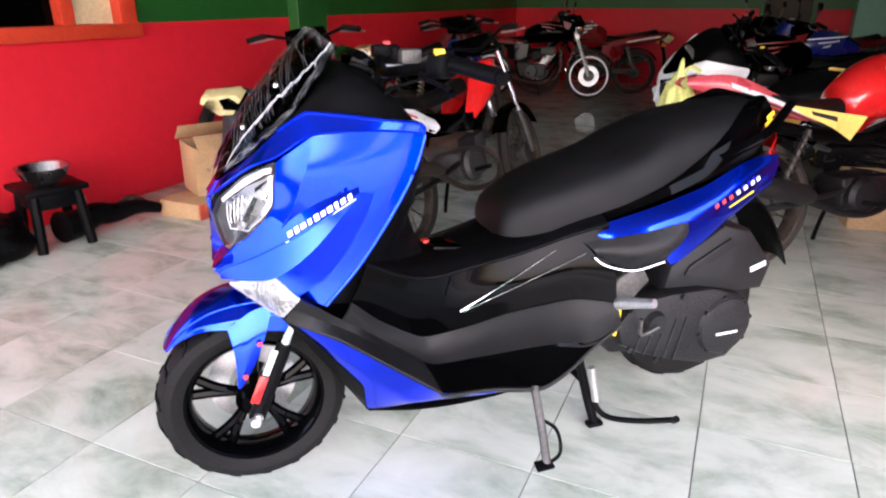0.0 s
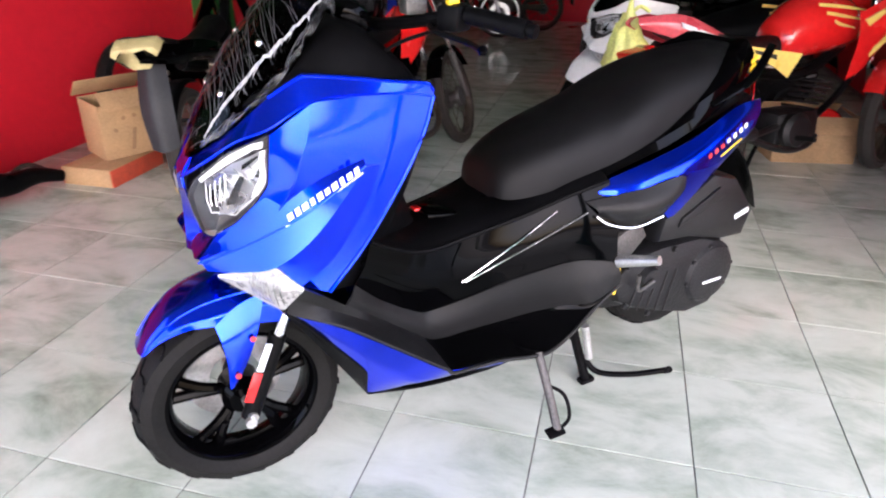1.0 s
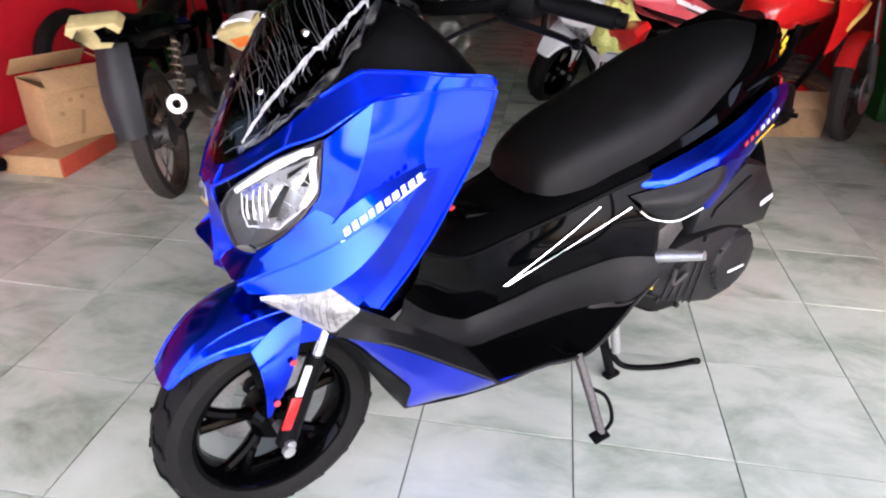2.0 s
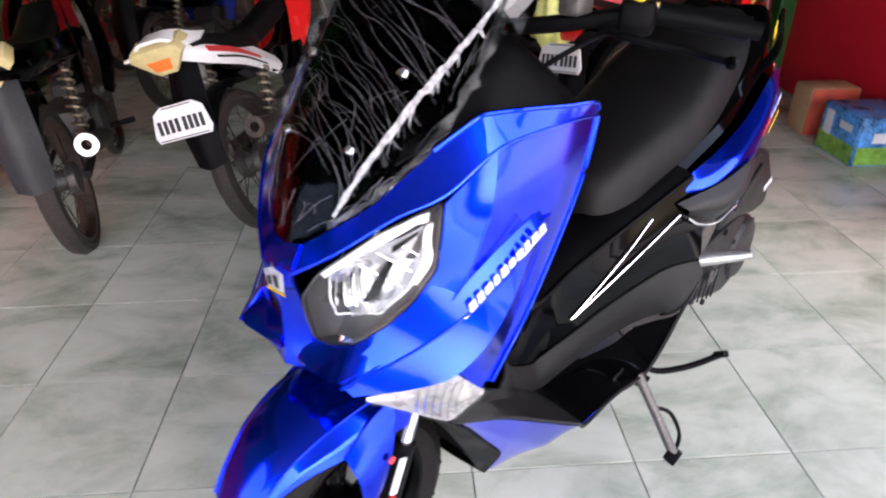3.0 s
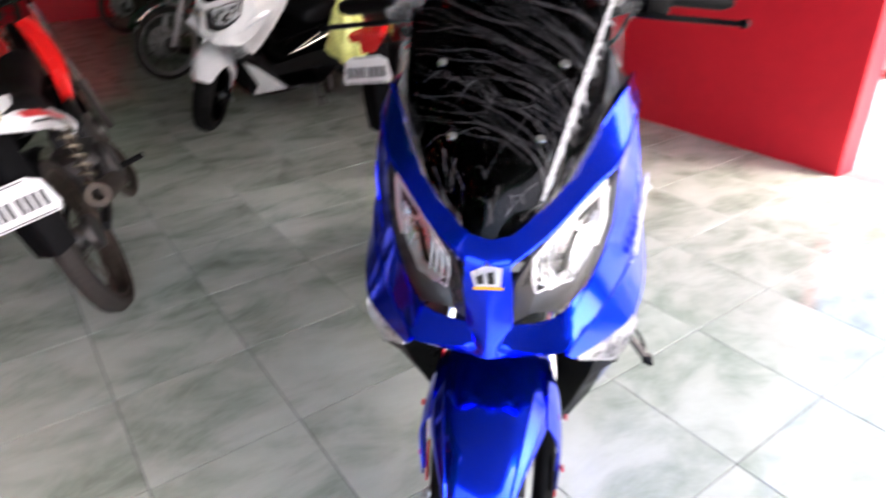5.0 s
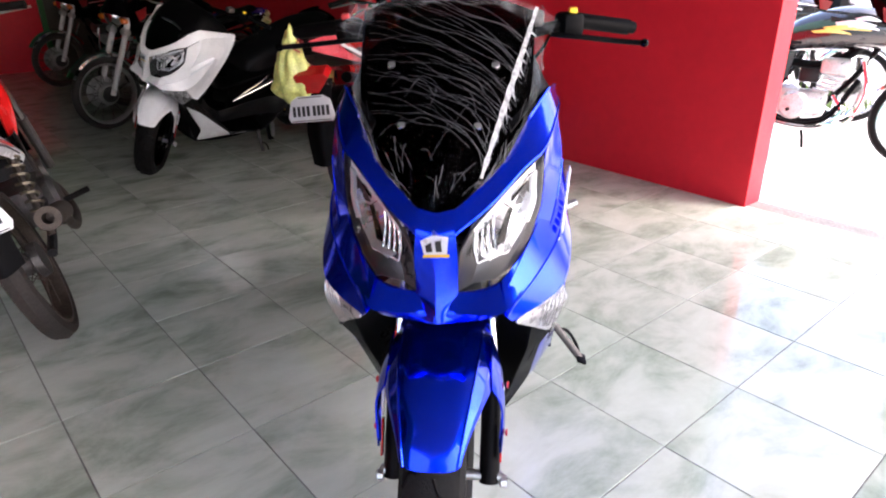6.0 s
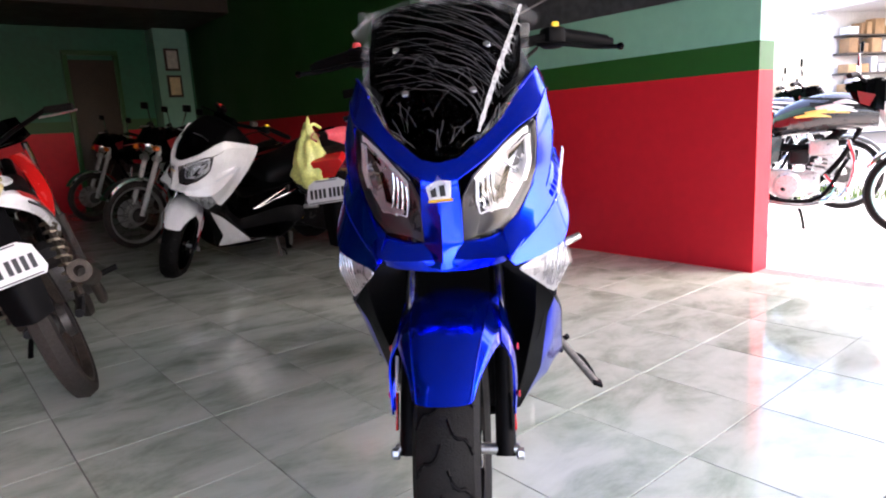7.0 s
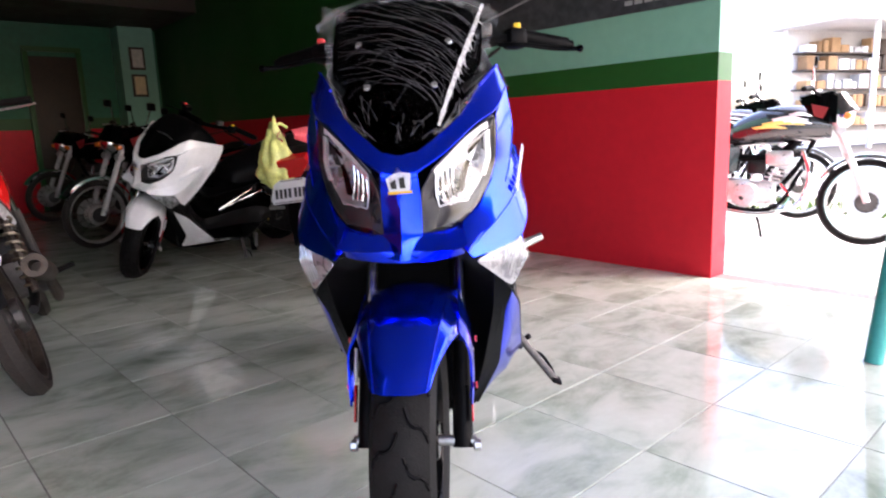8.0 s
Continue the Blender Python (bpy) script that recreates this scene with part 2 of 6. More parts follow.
def tube(pts, r, n=10, seg=None, caps=True, bm=None, r2=None):
    """A round bar along a smooth line; r2: the radius at its far end."""
    P = curve(pts, seg or max(2, 6 * (len(pts) - 1) + 1)) if len(pts) > 2 else [Vector(p) for p in pts]
    bm = bm or bmesh.new()
    rings = []
    for i, p in enumerate(P):
        d = (P[min(i + 1, len(P) - 1)] - P[max(i - 1, 0)]).normalized()
        s = d.cross(Vector((0, 0, 1)) if abs(d.z) < 0.9 else Vector((1, 0, 0))).normalized()
        u = s.cross(d)
        rr = r if r2 is None else r + (r2 - r) * i / (len(P) - 1)
        rings.append([bm.verts.new(p + rr * (math.cos(a) * s + math.sin(a) * u)) for a in [2 * math.pi * k / n for k in range(n)]])
    for a, b in zip(rings, rings[1:]):
        for k in range(n):
            bm.faces.new((a[k], a[(k + 1) % n], b[(k + 1) % n], b[k]))
    if caps:
        bm.faces.new(rings[0][::-1])
        bm.faces.new(rings[-1])
    return bm


def box(c, s, bev=0.004, rot=None, bm=None, seg=2):
    """A block with rounded edges: centre, size."""
    t = bmesh.new()
    bmesh.ops.create_cube(t, size=1.0, matrix=Matrix.Diagonal((*s, 1)))
    if bev:
        bmesh.ops.bevel(t, geom=t.edges[:], offset=min(bev, min(s) * 0.45), segments=seg, affect="EDGES", profile=0.5)
    bmesh.ops.transform(t, matrix=Matrix.Translation(c) @ (rot or Matrix()), verts=t.verts)
    if bm is None:
        return t
    me = bpy.data.meshes.new("t")
    t.to_mesh(me)
    t.free()
    bm.from_mesh(me)
    bpy.data.meshes.remove(me)
    return bm


def lathe(profile, n=40, axis="y", c=(0, 0, 0), bm=None, arc=(0, 360), shut=False):
    """Turns (radius, height) pairs round an axis."""
    bm = bm or bmesh.new()
    full = arc[1] - arc[0] >= 360
    cnt = n if full else n + 1
    rings = []
    for k in range(cnt):
        a = radians(arc[0] + (arc[1] - arc[0]) * k / n)
        ring = []
        for r, h in profile:
            p = Vector((r * math.cos(a), h, r * math.sin(a))) if axis == "y" else Vector((r * math.cos(a), r * math.sin(a), h)) if axis == "z" else Vector((h, r * math.cos(a), r * math.sin(a)))
            ring.append(bm.verts.new(p + Vector(c)))
        rings.append(ring)
    pairs = list(zip(rings, rings[1:])) + ([(rings[-1], rings[0])] if full else [])
    for a, b in pairs:
        for i in range(len(profile) - (0 if shut else 1)):
            j = (i + 1) % len(profile)
            bm.faces.new((a[i], a[j], b[j], b[i]))
    bmesh.ops.remove_doubles(bm, verts=bm.verts, dist=0.00005)
    return bm


def slab(outline, lo, hi, axis="y", bev=0.003, bm=None):
    """A plate cut to an outline (two coordinates), from lo to hi along the axis."""
    t = bmesh.new()
    def at(p, h):
        return (p[0], h, p[1]) if axis == "y" else (p[0], p[1], h) if axis == "z" else (h, p[0], p[1])
    a = [t.verts.new(at(p, lo)) for p in outline]
    b = [t.verts.new(at(p, hi)) for p in outline]
    fa, fb = t.faces.new(a), t.faces.new(b[::-1])
    k = len(outline)
    for i in range(k):
        t.faces.new((a[i], a[(i + 1) % k], b[(i + 1) % k], b[i]))
    bmesh.ops.recalc_face_normals(t, faces=t.faces)
    if bev:
        bmesh.ops.bevel(t, geom=list(set(fa.edges) | set(fb.edges)), offset=bev, segments=2, affect="EDGES", profile=0.5)
    if bm is None:
        return t
    me = bpy.data.meshes.new("t")
    t.to_mesh(me)
    t.free()
    bm.from_mesh(me)
    bpy.data.meshes.remove(me)
    return bm


A45 = math.sqrt(0.5)


def P(u, v, z=0.0):
    """Room coordinates (u across, v towards the back) to the world."""
    return Vector((A45 * (u + v), A45 * (v - u), z))


def room_block(u0, u1, v0, v1, z0, z1, bev=0.0):
    return box(P((u0 + u1) / 2, (v0 + v1) / 2, (z0 + z1) / 2), (v1 - v0, u1 - u0, z1 - z0), bev, pose(0, 0, 0, 0, 0, 45))

# ---- the room ----
UL, UR, VF, VB, ZC = -2.45, 2.65, -0.6, 9.0, 2.9


def painted_wall(name, label, u0, u1, v0, v1, hole=None, upper="wall_mint"):
    """A plastered wall: red dado, dark green band, mint above."""
    w = thing(name, label, "wall", kind="structure")
    for nm, z0, z1, k in (("dado", 0, 1.06, "wall_red"), ("band", 1.06, 1.205, "wall_green"), ("upper_wall", 1.205, ZC, upper)):
        if hole:
            a, b, zl, zh = hole
            for va, vb, za, zb in ((v0, a, z0, z1), (b, v1, z0, z1), (a, b, z0, min(z1, zl)), (a, b, max(z0, zh), z1)):
                if vb - va > 0.001 and zb - za > 0.001:
                    part(nm, room_block(u0, u1, va, vb, za, zb), M[k], w, smooth=False)
        else:
            part(nm, room_block(u0, u1, v0, v1, z0, z1), M[k], w, smooth=False)
    return w


painted_wall("wall_east", "red plaster wall with a dark green band and mint green above", UR, UR + 0.16, 0.65, 3.6)
# behind the pillar the upper colour changes from mint to dark green
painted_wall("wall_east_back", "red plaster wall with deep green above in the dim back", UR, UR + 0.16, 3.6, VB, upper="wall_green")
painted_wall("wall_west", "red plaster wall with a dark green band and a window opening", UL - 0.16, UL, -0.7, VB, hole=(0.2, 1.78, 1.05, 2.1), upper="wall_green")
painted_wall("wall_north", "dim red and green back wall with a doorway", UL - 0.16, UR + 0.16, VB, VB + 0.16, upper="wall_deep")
# ceiling is out of view; its dark grey keeps bounced light low
tagged(obj("ceiling", room_block(UL - 0.16, UR + 0.16, -0.9, VB + 0.16, ZC, ZC + 0.15), M["ceiling"], smooth=False), "plain dark grey ceiling slab over the shop", "ceiling", kind="structure")
# both canopy slabs are added out of view to hold back skylight
tagged(obj("canopy", room_block(-4.6, 4.3, -4.2, -0.904, ZC, ZC + 0.15), M["ceiling"], smooth=False), "unseen added canopy slab shading the forecourt", "canopy", kind="structure")
tagged(obj("canopy_side", room_block(UR + 0.164, 4.3, -0.9, 0.8, ZC, ZC + 0.15), M["ceiling"], smooth=False), "unseen added canopy slab shading the corner of the shop", "canopy", kind="structure")
for nm, u, v, lab in (("pillar_1", UL + 0.02, 3.6, "dark green painted pillar against the red wall"), ("pillar_2", UR - 0.02, 3.62, "dark green painted pillar against the mint wall")):
    tagged(obj(nm, room_block(u - 0.08, u + 0.08, v - 0.2, v + 0.2, 0, ZC, 0.008), M["wall_green"], smooth=False), lab, "pillar", kind="structure")
tagged(obj("beam_1", room_block(UL, UR, 3.45, 3.75, 2.55, ZC, 0.005), M["wood_dark"], smooth=False), "dark beam under the ceiling between two pillars", "beam", kind="structure")
# edge beam added out of view, cuts the high sky under the canopy
tagged(obj("beam_3", room_block(-4.6, 4.3, -4.2, -4.05, 2.6, ZC, 0.005), M["wall_mint"], smooth=False), "unseen added edge beam of the canopy", "beam", kind="structure")
tagged(obj("beam_2", room_block(0.2, UR, 7.4, VB, 2.42, 2.62, 0.005), M["wood_dark"], smooth=False), "dark wooden loft floor over the back of the shop", "loft", kind="structure")

# doorway in the back wall
door = thing("door_1", "dark closed wooden door in the green back wall", "door", kind="structure")
part("door_leaf", room_block(1.02, 1.58, VB - 0.03, VB - 0.004, 0, 2.0, 0.004), M["wood_dark"], door)
for a, b in ((0.96, 1.02), (1.58, 1.64)):
    part("door_frame", room_block(a, b, VB - 0.06, VB - 0.004, 0, 2.06, 0.004), M["wall_green"], door)
part("door_head", room_block(0.96, 1.64, VB - 0.062, VB - 0.004, 2.06, 2.12, 0.004), M["wall_green"], door)
col = tagged(obj("pillar_3", room_block(2.05, 2.5, VB - 0.35, VB - 0.004, 0, 2.4, 0.006), M["wall_mint"], smooth=False), "pale mint pillar beside the door with framed papers", "pillar", kind="structure")
for z, k in ((1.98, "paper"), (1.62, "cream")):
    f = thing("framed_paper", "small framed paper hanging on the mint pillar", "picture frame", group="framed papers")
    part("frame", room_block(2.16, 2.36, VB - 0.372, VB - 0.352, z - 0.15, z + 0.15, 0.004), M["wood_dark"], f)
    part("sheet", room_block(2.19, 2.33, VB - 0.378, VB - 0.373, z - 0.12, z + 0.12, 0.0), M[k], f, smooth=False)

# red framed window in the left wall
win = thing("window_1", "red wooden window frame with a pale pane in the red wall", "window", kind="structure")
for a, b in ((0.14, 0.24), (0.92, 1.0), (1.38, 1.46), (1.76, 1.88)):
    part("window_frame", room_block(UL - 0.1, UL + 0.045, a, b, 0.99, 2.16, 0.006), M["red_frame"], win)
for z0, z1 in ((0.985, 1.065), (2.08, 2.165)):
    part("window_rail", room_block(UL - 0.09, UL + 0.05, 0.12, 1.90, z0, z1, 0.006), M["red_frame"], win)
part("pane", room_block(UL - 0.05, UL - 0.03, 1.46, 1.76, 1.065, 2.08), M["cream"], win, "cream curtain behind the pane", smooth=False)
part("pane", room_block(UL - 0.05, UL - 0.03, 0.24, 0.92, 1.065, 2.08), M["black_gloss"], win, "dark glass pane", smooth=False)
part("pane", room_block(UL - 0.05, UL - 0.03, 1.0, 1.38, 1.065, 2.08), M["black_gloss"], win, "dark glass pane", smooth=False)

# banner on the mint wall
ban = thing("banner", "dark printed vinyl banner with motorcycles and lettering on the mint wall", "banner")
part("sheet", room_block(UR - 0.012, UR - 0.006, 0.72, 2.75, 1.47, 2.6), M["banner"], ban, smooth=False)
for i, (a, b) in enumerate(((0.78, 1.22), (0.78, 1.30), (0.86, 1.26))):
    for k in range(7):
        w = (b - a) / 7
        part("lettering", room_block(UR - 0.0155, UR - 0.0125, a + k * w, a + k * w + w * 0.78, 1.515 + 0.045 * i, 1.54 + 0.045 * i), M["bars"], ban, smooth=False)
for k, (v, z) in enumerate(((1.55, 1.85), (2.2, 1.86))):
    part("printed_wheel", lathe([(0.12, 0), (0.15, 0), (0.15, 0.003), (0.12, 0.003)], 28, "y", shut=True), M["decal_black"], ban).matrix_local = Matrix.Translation(P(UR - 0.0155, v, z)) @ pose(0, 0, 0, 0, 0, 45)
part("printed_line", box(P(UR - 0.0145, 1.7, 1.72), (1.6, 0.003, 0.012), 0, pose(0, 0, 0, 0, 12, 45)), M["bars"], ban, smooth=False)

# ground and street
tagged(obj("ground", room_block(-60, 60, -60, 60, -0.14, -0.05), M["asphalt"], smooth=False), "dark asphalt ground round the shop", "ground", kind="structure")
tagged(obj("pavement", room_block(UR + 0.165, 14, -6, 12, -0.06, -0.012, 0.004), M["concrete"], smooth=False), "bright sunlit concrete pavement beside the shop", "pavement", kind="structure")
# forecourt added out of view: a pale surface that bounces light indoors
tagged(obj("forecourt", room_block(-12, UR + 0.16, -7.6, -3.21, -0.06, -0.012, 0.004), M["concrete"], smooth=False), "unseen pale concrete forecourt added to bounce daylight into the shop", "pavement", kind="structure")
tagged(obj("post", tube([P(1.80, -0.36, 0.0), P(1.80, -0.36, 0.0) + Vector((0.05, -0.27, 2.5))], 0.03, 20), M["teal"]), "leaning teal painted steel post at the shop front", "post", kind="structure")
# wall added out of view, gives reflections a dark band under the sky
tagged(obj("wall_street", room_block(-14, 9, -9.3, -9.0, -0.06, 0.9), M["far_wall"], smooth=False), "unseen low grey wall added across the street", "wall", kind="structure")

# ---- the blue scooter (front towards -x, left side towards -y) ----
scooter = thing("motor_scooter", "glossy blue and black maxi scooter standing on tiles", "scooter", pose(0, -0.024, 0))


def both(name, curves, material, parent=None, label="", **kw):
    """A panel on the left side and its mirror on the right."""
    a = part(name, skin(curves, **kw), material, parent or scooter, label)
    b = part(name, skin(curves, flip=True, **kw), material, parent or scooter, label)
    return a, b


def mirrored(pts, fl):
    return [(p[0], -p[1] if fl else p[1], p[2]) for p in pts]


def alloy_wheel(x, z, r, w, rim_r, parent, name):
    """A tubeless tyre on a black five-spoke alloy rim."""
    wheel = new(name)
    wheel.parent = parent
    wheel.location = (x, 0, z)
    prof = [(rim_r - 0.004, -w * 0.36), (rim_r + 0.012, -w * 0.46), (r - 0.035, -w * 0.5), (r - 0.014, -w * 0.42), (r - 0.003, -w * 0.2), (r, 0),
            (r - 0.003, w * 0.2), (r - 0.014, w * 0.42), (r - 0.035, w * 0.5), (rim_r + 0.012, w * 0.46), (rim_r - 0.004, w * 0.36)]
    tyre = part("tyre", lathe(prof, 72, "y"), M["rubber"], wheel, "black road tyre with cut grooves")
    tread = bmesh.new()
    for k in range(18):
        for s in (-1, 1):
            pts = []
            for q in range(6):
                f = q / 5
                a = radians(20 * k + (10 if s > 0 else 0) + 15 * f + 3 * math.sin(6 * f))
                h = s * w * (0.05 + 0.36 * f)
                rr = r - 0.0008 - 0.013 * max(0, (abs(h) / w - 0.15) / 0.27) ** 1.8
                pts.append((rr * math.cos(a), h, rr * math.sin(a)))
            tube(pts, 0.0034, 5, 9, bm=tread)
    part("tread_groove", tread, M["black_matte"], tyre)
    rim = part("rim", lathe([(rim_r + 0.004, -w * 0.40), (rim_r - 0.006, -w * 0.40), (rim_r - 0.016, -w * 0.3), (rim_r - 0.02, 0), (rim_r - 0.016, w * 0.3), (rim_r - 0.006, w * 0.40), (rim_r + 0.004, w * 0.40)], 64, "y"), M["black_gloss"], wheel, "black cast alloy rim")
    part("hub", lathe([(0.0, -0.05), (0.035, -0.05), (0.05, -0.03), (0.05, 0.03), (0.035, 0.05), (0, 0.05)], 32, "y"), M["black_gloss"], rim)
    for k in range(5):
        for d in (-9, 9):
            a = radians(72 * k + 18)
            e = radians(72 * k + 18 + d)
            sp = tube([(0.045 * math.cos(a), 0, 0.045 * math.sin(a)), (0.1 * math.cos(a + radians(d * 0.5)), -0.004, 0.1 * math.sin(a + radians(d * 0.5))), ((rim_r - 0.012) * math.cos(e), 0, (rim_r - 0.012) * math.sin(e))], 0.0135, 8)
            part("spoke", sp, M["black_gloss"], rim)
    return wheel


FW = alloy_wheel(-0.008, 0.238, 0.238, 0.118, 0.172, scooter, "front_wheel")
alloy_wheel(1.33, 0.285, 0.252, 0.128, 0.168, scooter, "rear_wheel")
part("brake_disc", lathe([(0.06, 0.058), (0.115, 0.058), (0.115, 0.062), (0.06, 0.062)], 40, "y", shut=True), M["alu"], FW, "drilled steel brake disc")
part("axle", tube([(0, -0.125, 0), (0, 0.125, 0)], 0.011, 12), M["alu"], FW)

# fork
for s in (-1, 1):
    y = 0.098 * s
    leg = part("fork_leg", tube([(-0.012, y, 0.225), (0.075, y, 0.42)], 0.021, 14, r2=0.019), M["black_matte"], scooter, "black fork slider")
    part("fork_tube", tube([(0.07, y, 0.41), (0.26, y * 0.9, 0.80)], 0.0135, 14), M["chrome"], leg, "chromed fork tube")
    part("axle_nut", lathe([(0, 0), (0.013, 0), (0.013, 0.012), (0.006, 0.016), (0, 0.016)], 8, "y", (-0.016, (0.118 if s > 0 else -0.134), 0.232)), M["alu"], leg)
    part("fork_reflector", box((0.002, 0.1195 * s, 0.315), (0.022, 0.004, 0.075), 0.003, pose(0, 0, 0, 0, 24, 0)), M["red_lens"], leg, "red side reflector")
    part("fork_badge", box((0.034, 0.121 * s, 0.385), (0.016, 0.005, 0.07), 0.003, pose(0, 0, 0, 0, 24, 0)), M["decal_white"], leg)

# front mudguard
MG = [[(-0.205, 0, 0.419), (-0.174, 0, 0.463), (-0.118, 0, 0.513), (-0.045, 0, 0.541), (0.05, 0, 0.55), (0.15, 0, 0.535)],
      [(-0.203, -0.028, 0.419), (-0.171, -0.034, 0.462), (-0.116, -0.042, 0.51), (-0.045, -0.048, 0.536), (0.05, -0.052, 0.543), (0.15, -0.055, 0.528)],
      [(-0.197, -0.046, 0.421), (-0.166, -0.053, 0.458), (-0.114, -0.063, 0.5), (-0.045, -0.072, 0.524), (0.05, -0.078, 0.53), (0.15, -0.08, 0.515)]]
MS = [[(-0.197, -0.046, 0.421), (-0.166, -0.053, 0.458), (-0.114, -0.063, 0.5), (-0.045, -0.072, 0.524), (0.05, -0.078, 0.53), (0.15, -0.08, 0.515)],
      [(-0.193, -0.051, 0.424), (-0.16, -0.062, 0.455), (-0.108, -0.08, 0.487), (-0.04, -0.094, 0.498), (0.05, -0.1, 0.503), (0.15, -0.1, 0.49)],
      [(-0.191, -0.052, 0.424), (-0.158, -0.064, 0.452), (-0.106, -0.084, 0.476), (-0.045, -0.099, 0.478), (0.05, -0.104, 0.462), (0.15, -0.102, 0.44)]]
top_rows = MG[::-1] + [[(x, -y, z) for x, y, z in c] for c in MG[1:]]
mud = part("front_mudguard", skin(top_rows, 40, 6, thick=0.004), M["blue"], scooter, "glossy blue front mudguard")
for fl in (False, True):
    part("mudguard_side", skin(MS, 40, 5, flip=fl, soft=False, thick=0.003), M["blue"], mud)
    part("shoulder_edge", tube(mirrored(MS[0], fl), 0.0022, 8, 40), M["blue"], mud)
    part("fork_cover", skin([[(-0.052, -0.1, 0.48), (-0.045, -0.119, 0.44), (-0.043, -0.122, 0.388), (-0.046, -0.12, 0.33)],
                             [(0.0, -0.098, 0.515), (-0.01, -0.121, 0.45), (-0.02, -0.126, 0.39), (-0.04, -0.122, 0.332)],
                             [(0.056, -0.098, 0.53), (0.03, -0.119, 0.46), (0.002, -0.122, 0.395), (-0.032, -0.118, 0.335)]], 18, 5, flip=fl), M["blue"], mud)
    for x, z in ((0.015, 0.445), (-0.026, 0.364)):
        part("bolt", lathe([(0, 0), (0.0065, 0), (0.0065, 0.003), (0.003, 0.005), (0, 0.005)], 14, "y", (x, 0.124 if fl else -0.131, z)), M["decal_red"], mud, "small red bolt cap")

# front fairing
C0 = [(-0.038, -0.003, 0.815), (-0.033, -0.03, 0.82), (-0.006, -0.066, 0.846), (0.033, -0.108, 0.882), (0.10, -0.15, 0.945), (0.148, -0.18, 0.981), (0.163, -0.186, 0.985), (0.23, -0.196, 0.977), (0.32, -0.207, 0.963), (0.388, -0.212, 0.953), (0.404, -0.209, 0.938)]
C1 = [(-0.057, -0.032, 0.785), (-0.02, -0.087, 0.823), (0.036, -0.142, 0.871), (0.088, -0.181, 0.897), (0.166, -0.204, 0.942), (0.26, -0.212, 0.945), (0.35, -0.212, 0.938), (0.403, -0.209, 0.927)]
L1 = [(-0.063, -0.122, 0.64), (0.03, -0.168, 0.69), (0.1, -0.203, 0.77), (0.138, -0.215, 0.86), (0.15, -0.217, 0.934)]
K3 = [(0.165, -0.206, 0.556), (0.246, -0.209, 0.645), (0.326, -0.211, 0.76), (0.378, -0.211, 0.852), (0.404, -0.212, 0.922)]
KTOP = [(0.164, -0.204, 0.94), (0.2, -0.2075, 0.942), (0.245, -0.2105, 0.943), (0.295, -0.2125, 0.941), (0.345, -0.2125, 0.937), (0.404, -0.209, 0.927)]


def side_line(f, bulge, top):
    """A line down the side fairing, f of the way back, pushed out by bulge."""
    return [tuple(p + (q - p) * f + e * (0.8, 1, 0.9, 0.5)[k] for p, q, e in zip(u, v, (0, -bulge, 0))) for k, (u, v) in enumerate(zip(L1[:4], K3[:4]))] + [top]


L1 = L1[:4] + [KTOP[0]]
K3 = K3[:4] + [KTOP[5]]
K1 = side_line(0.2, 0.003, KTOP[1])
KR = side_line(0.38, 0.005, KTOP[2])
KS = side_line(0.54, 0.007, KTOP[3])
K2 = side_line(0.76, 0.007, KTOP[4])
HEDGE = [(-0.021, -0.111, 0.687), (0.012, -0.14, 0.712), (0.046, -0.163, 0.748), (0.075, -0.179, 0.792), (0.081, -0.182, 0.842), (0.087, -0.182, 0.886)]
both("brow_panel", [C0, C1], M["blue"], n=40, m=3)
both("side_fairing", [L1, K1, KR, KS, K2, K3], M["blue"], n=36, m=6)
both("cheek_panel", [tight(HEDGE), L1], M["blue"], n=30, m=4)
part("nose_panel", skin([[(-0.034, 0.03, 0.821), (-0.056, 0.033, 0.785), (-0.05, 0.037, 0.735), (-0.04, 0.036, 0.668), (-0.06, 0.03, 0.628)],
                         [(-0.038, 0.0, 0.816), (-0.06, 0.0, 0.78), (-0.06, 0, 0.735), (-0.062, 0, 0.67), (-0.068, 0, 0.622)],
                         [(-0.034, -0.03, 0.821), (-0.056, -0.033, 0.785), (-0.05, -0.037, 0.735), (-0.04, -0.036, 0.668), (-0.06, -0.03, 0.628)]], 24, 5, soft=False), M["blue"], scooter)
both("chin_panel", [[(-0.038, -0.03, 0.67), (-0.03, -0.07, 0.672), (-0.015, -0.108, 0.682), (0.04, -0.15, 0.70), (0.095, -0.172, 0.74)],
                    [(-0.06, -0.02, 0.64), (-0.064, -0.07, 0.64), (-0.063, -0.115, 0.646), (-0.02, -0.135, 0.665), (0.06, -0.165, 0.69)],
                    [(-0.062, -0.0, 0.618), (-0.05, -0.06, 0.62), (-0.045, -0.11, 0.63), (0.0, -0.13, 0.64), (0.06, -0.16, 0.68)]], M["blue"], n=24, m=4, soft=False)

# round beads added along the panel lines to catch highlight streaks
for line, r in ((C1, 0.0026), (K3, 0.0045), (C0[4:], 0.0035), (L1[:4], 0.0022)):
    for s in (1, -1):
        part("panel_edge", tube([(x, y * s, z) for x, y, z in line], r, 8, 40), M["blue"], scooter)

# headlights
HIN = [(-0.035, -0.036, 0.667), (-0.047, -0.038, 0.712), (-0.051, -0.040, 0.75), (-0.036, -0.060, 0.787), (0.018, -0.121, 0.846), (0.083, -0.175, 0.885)]
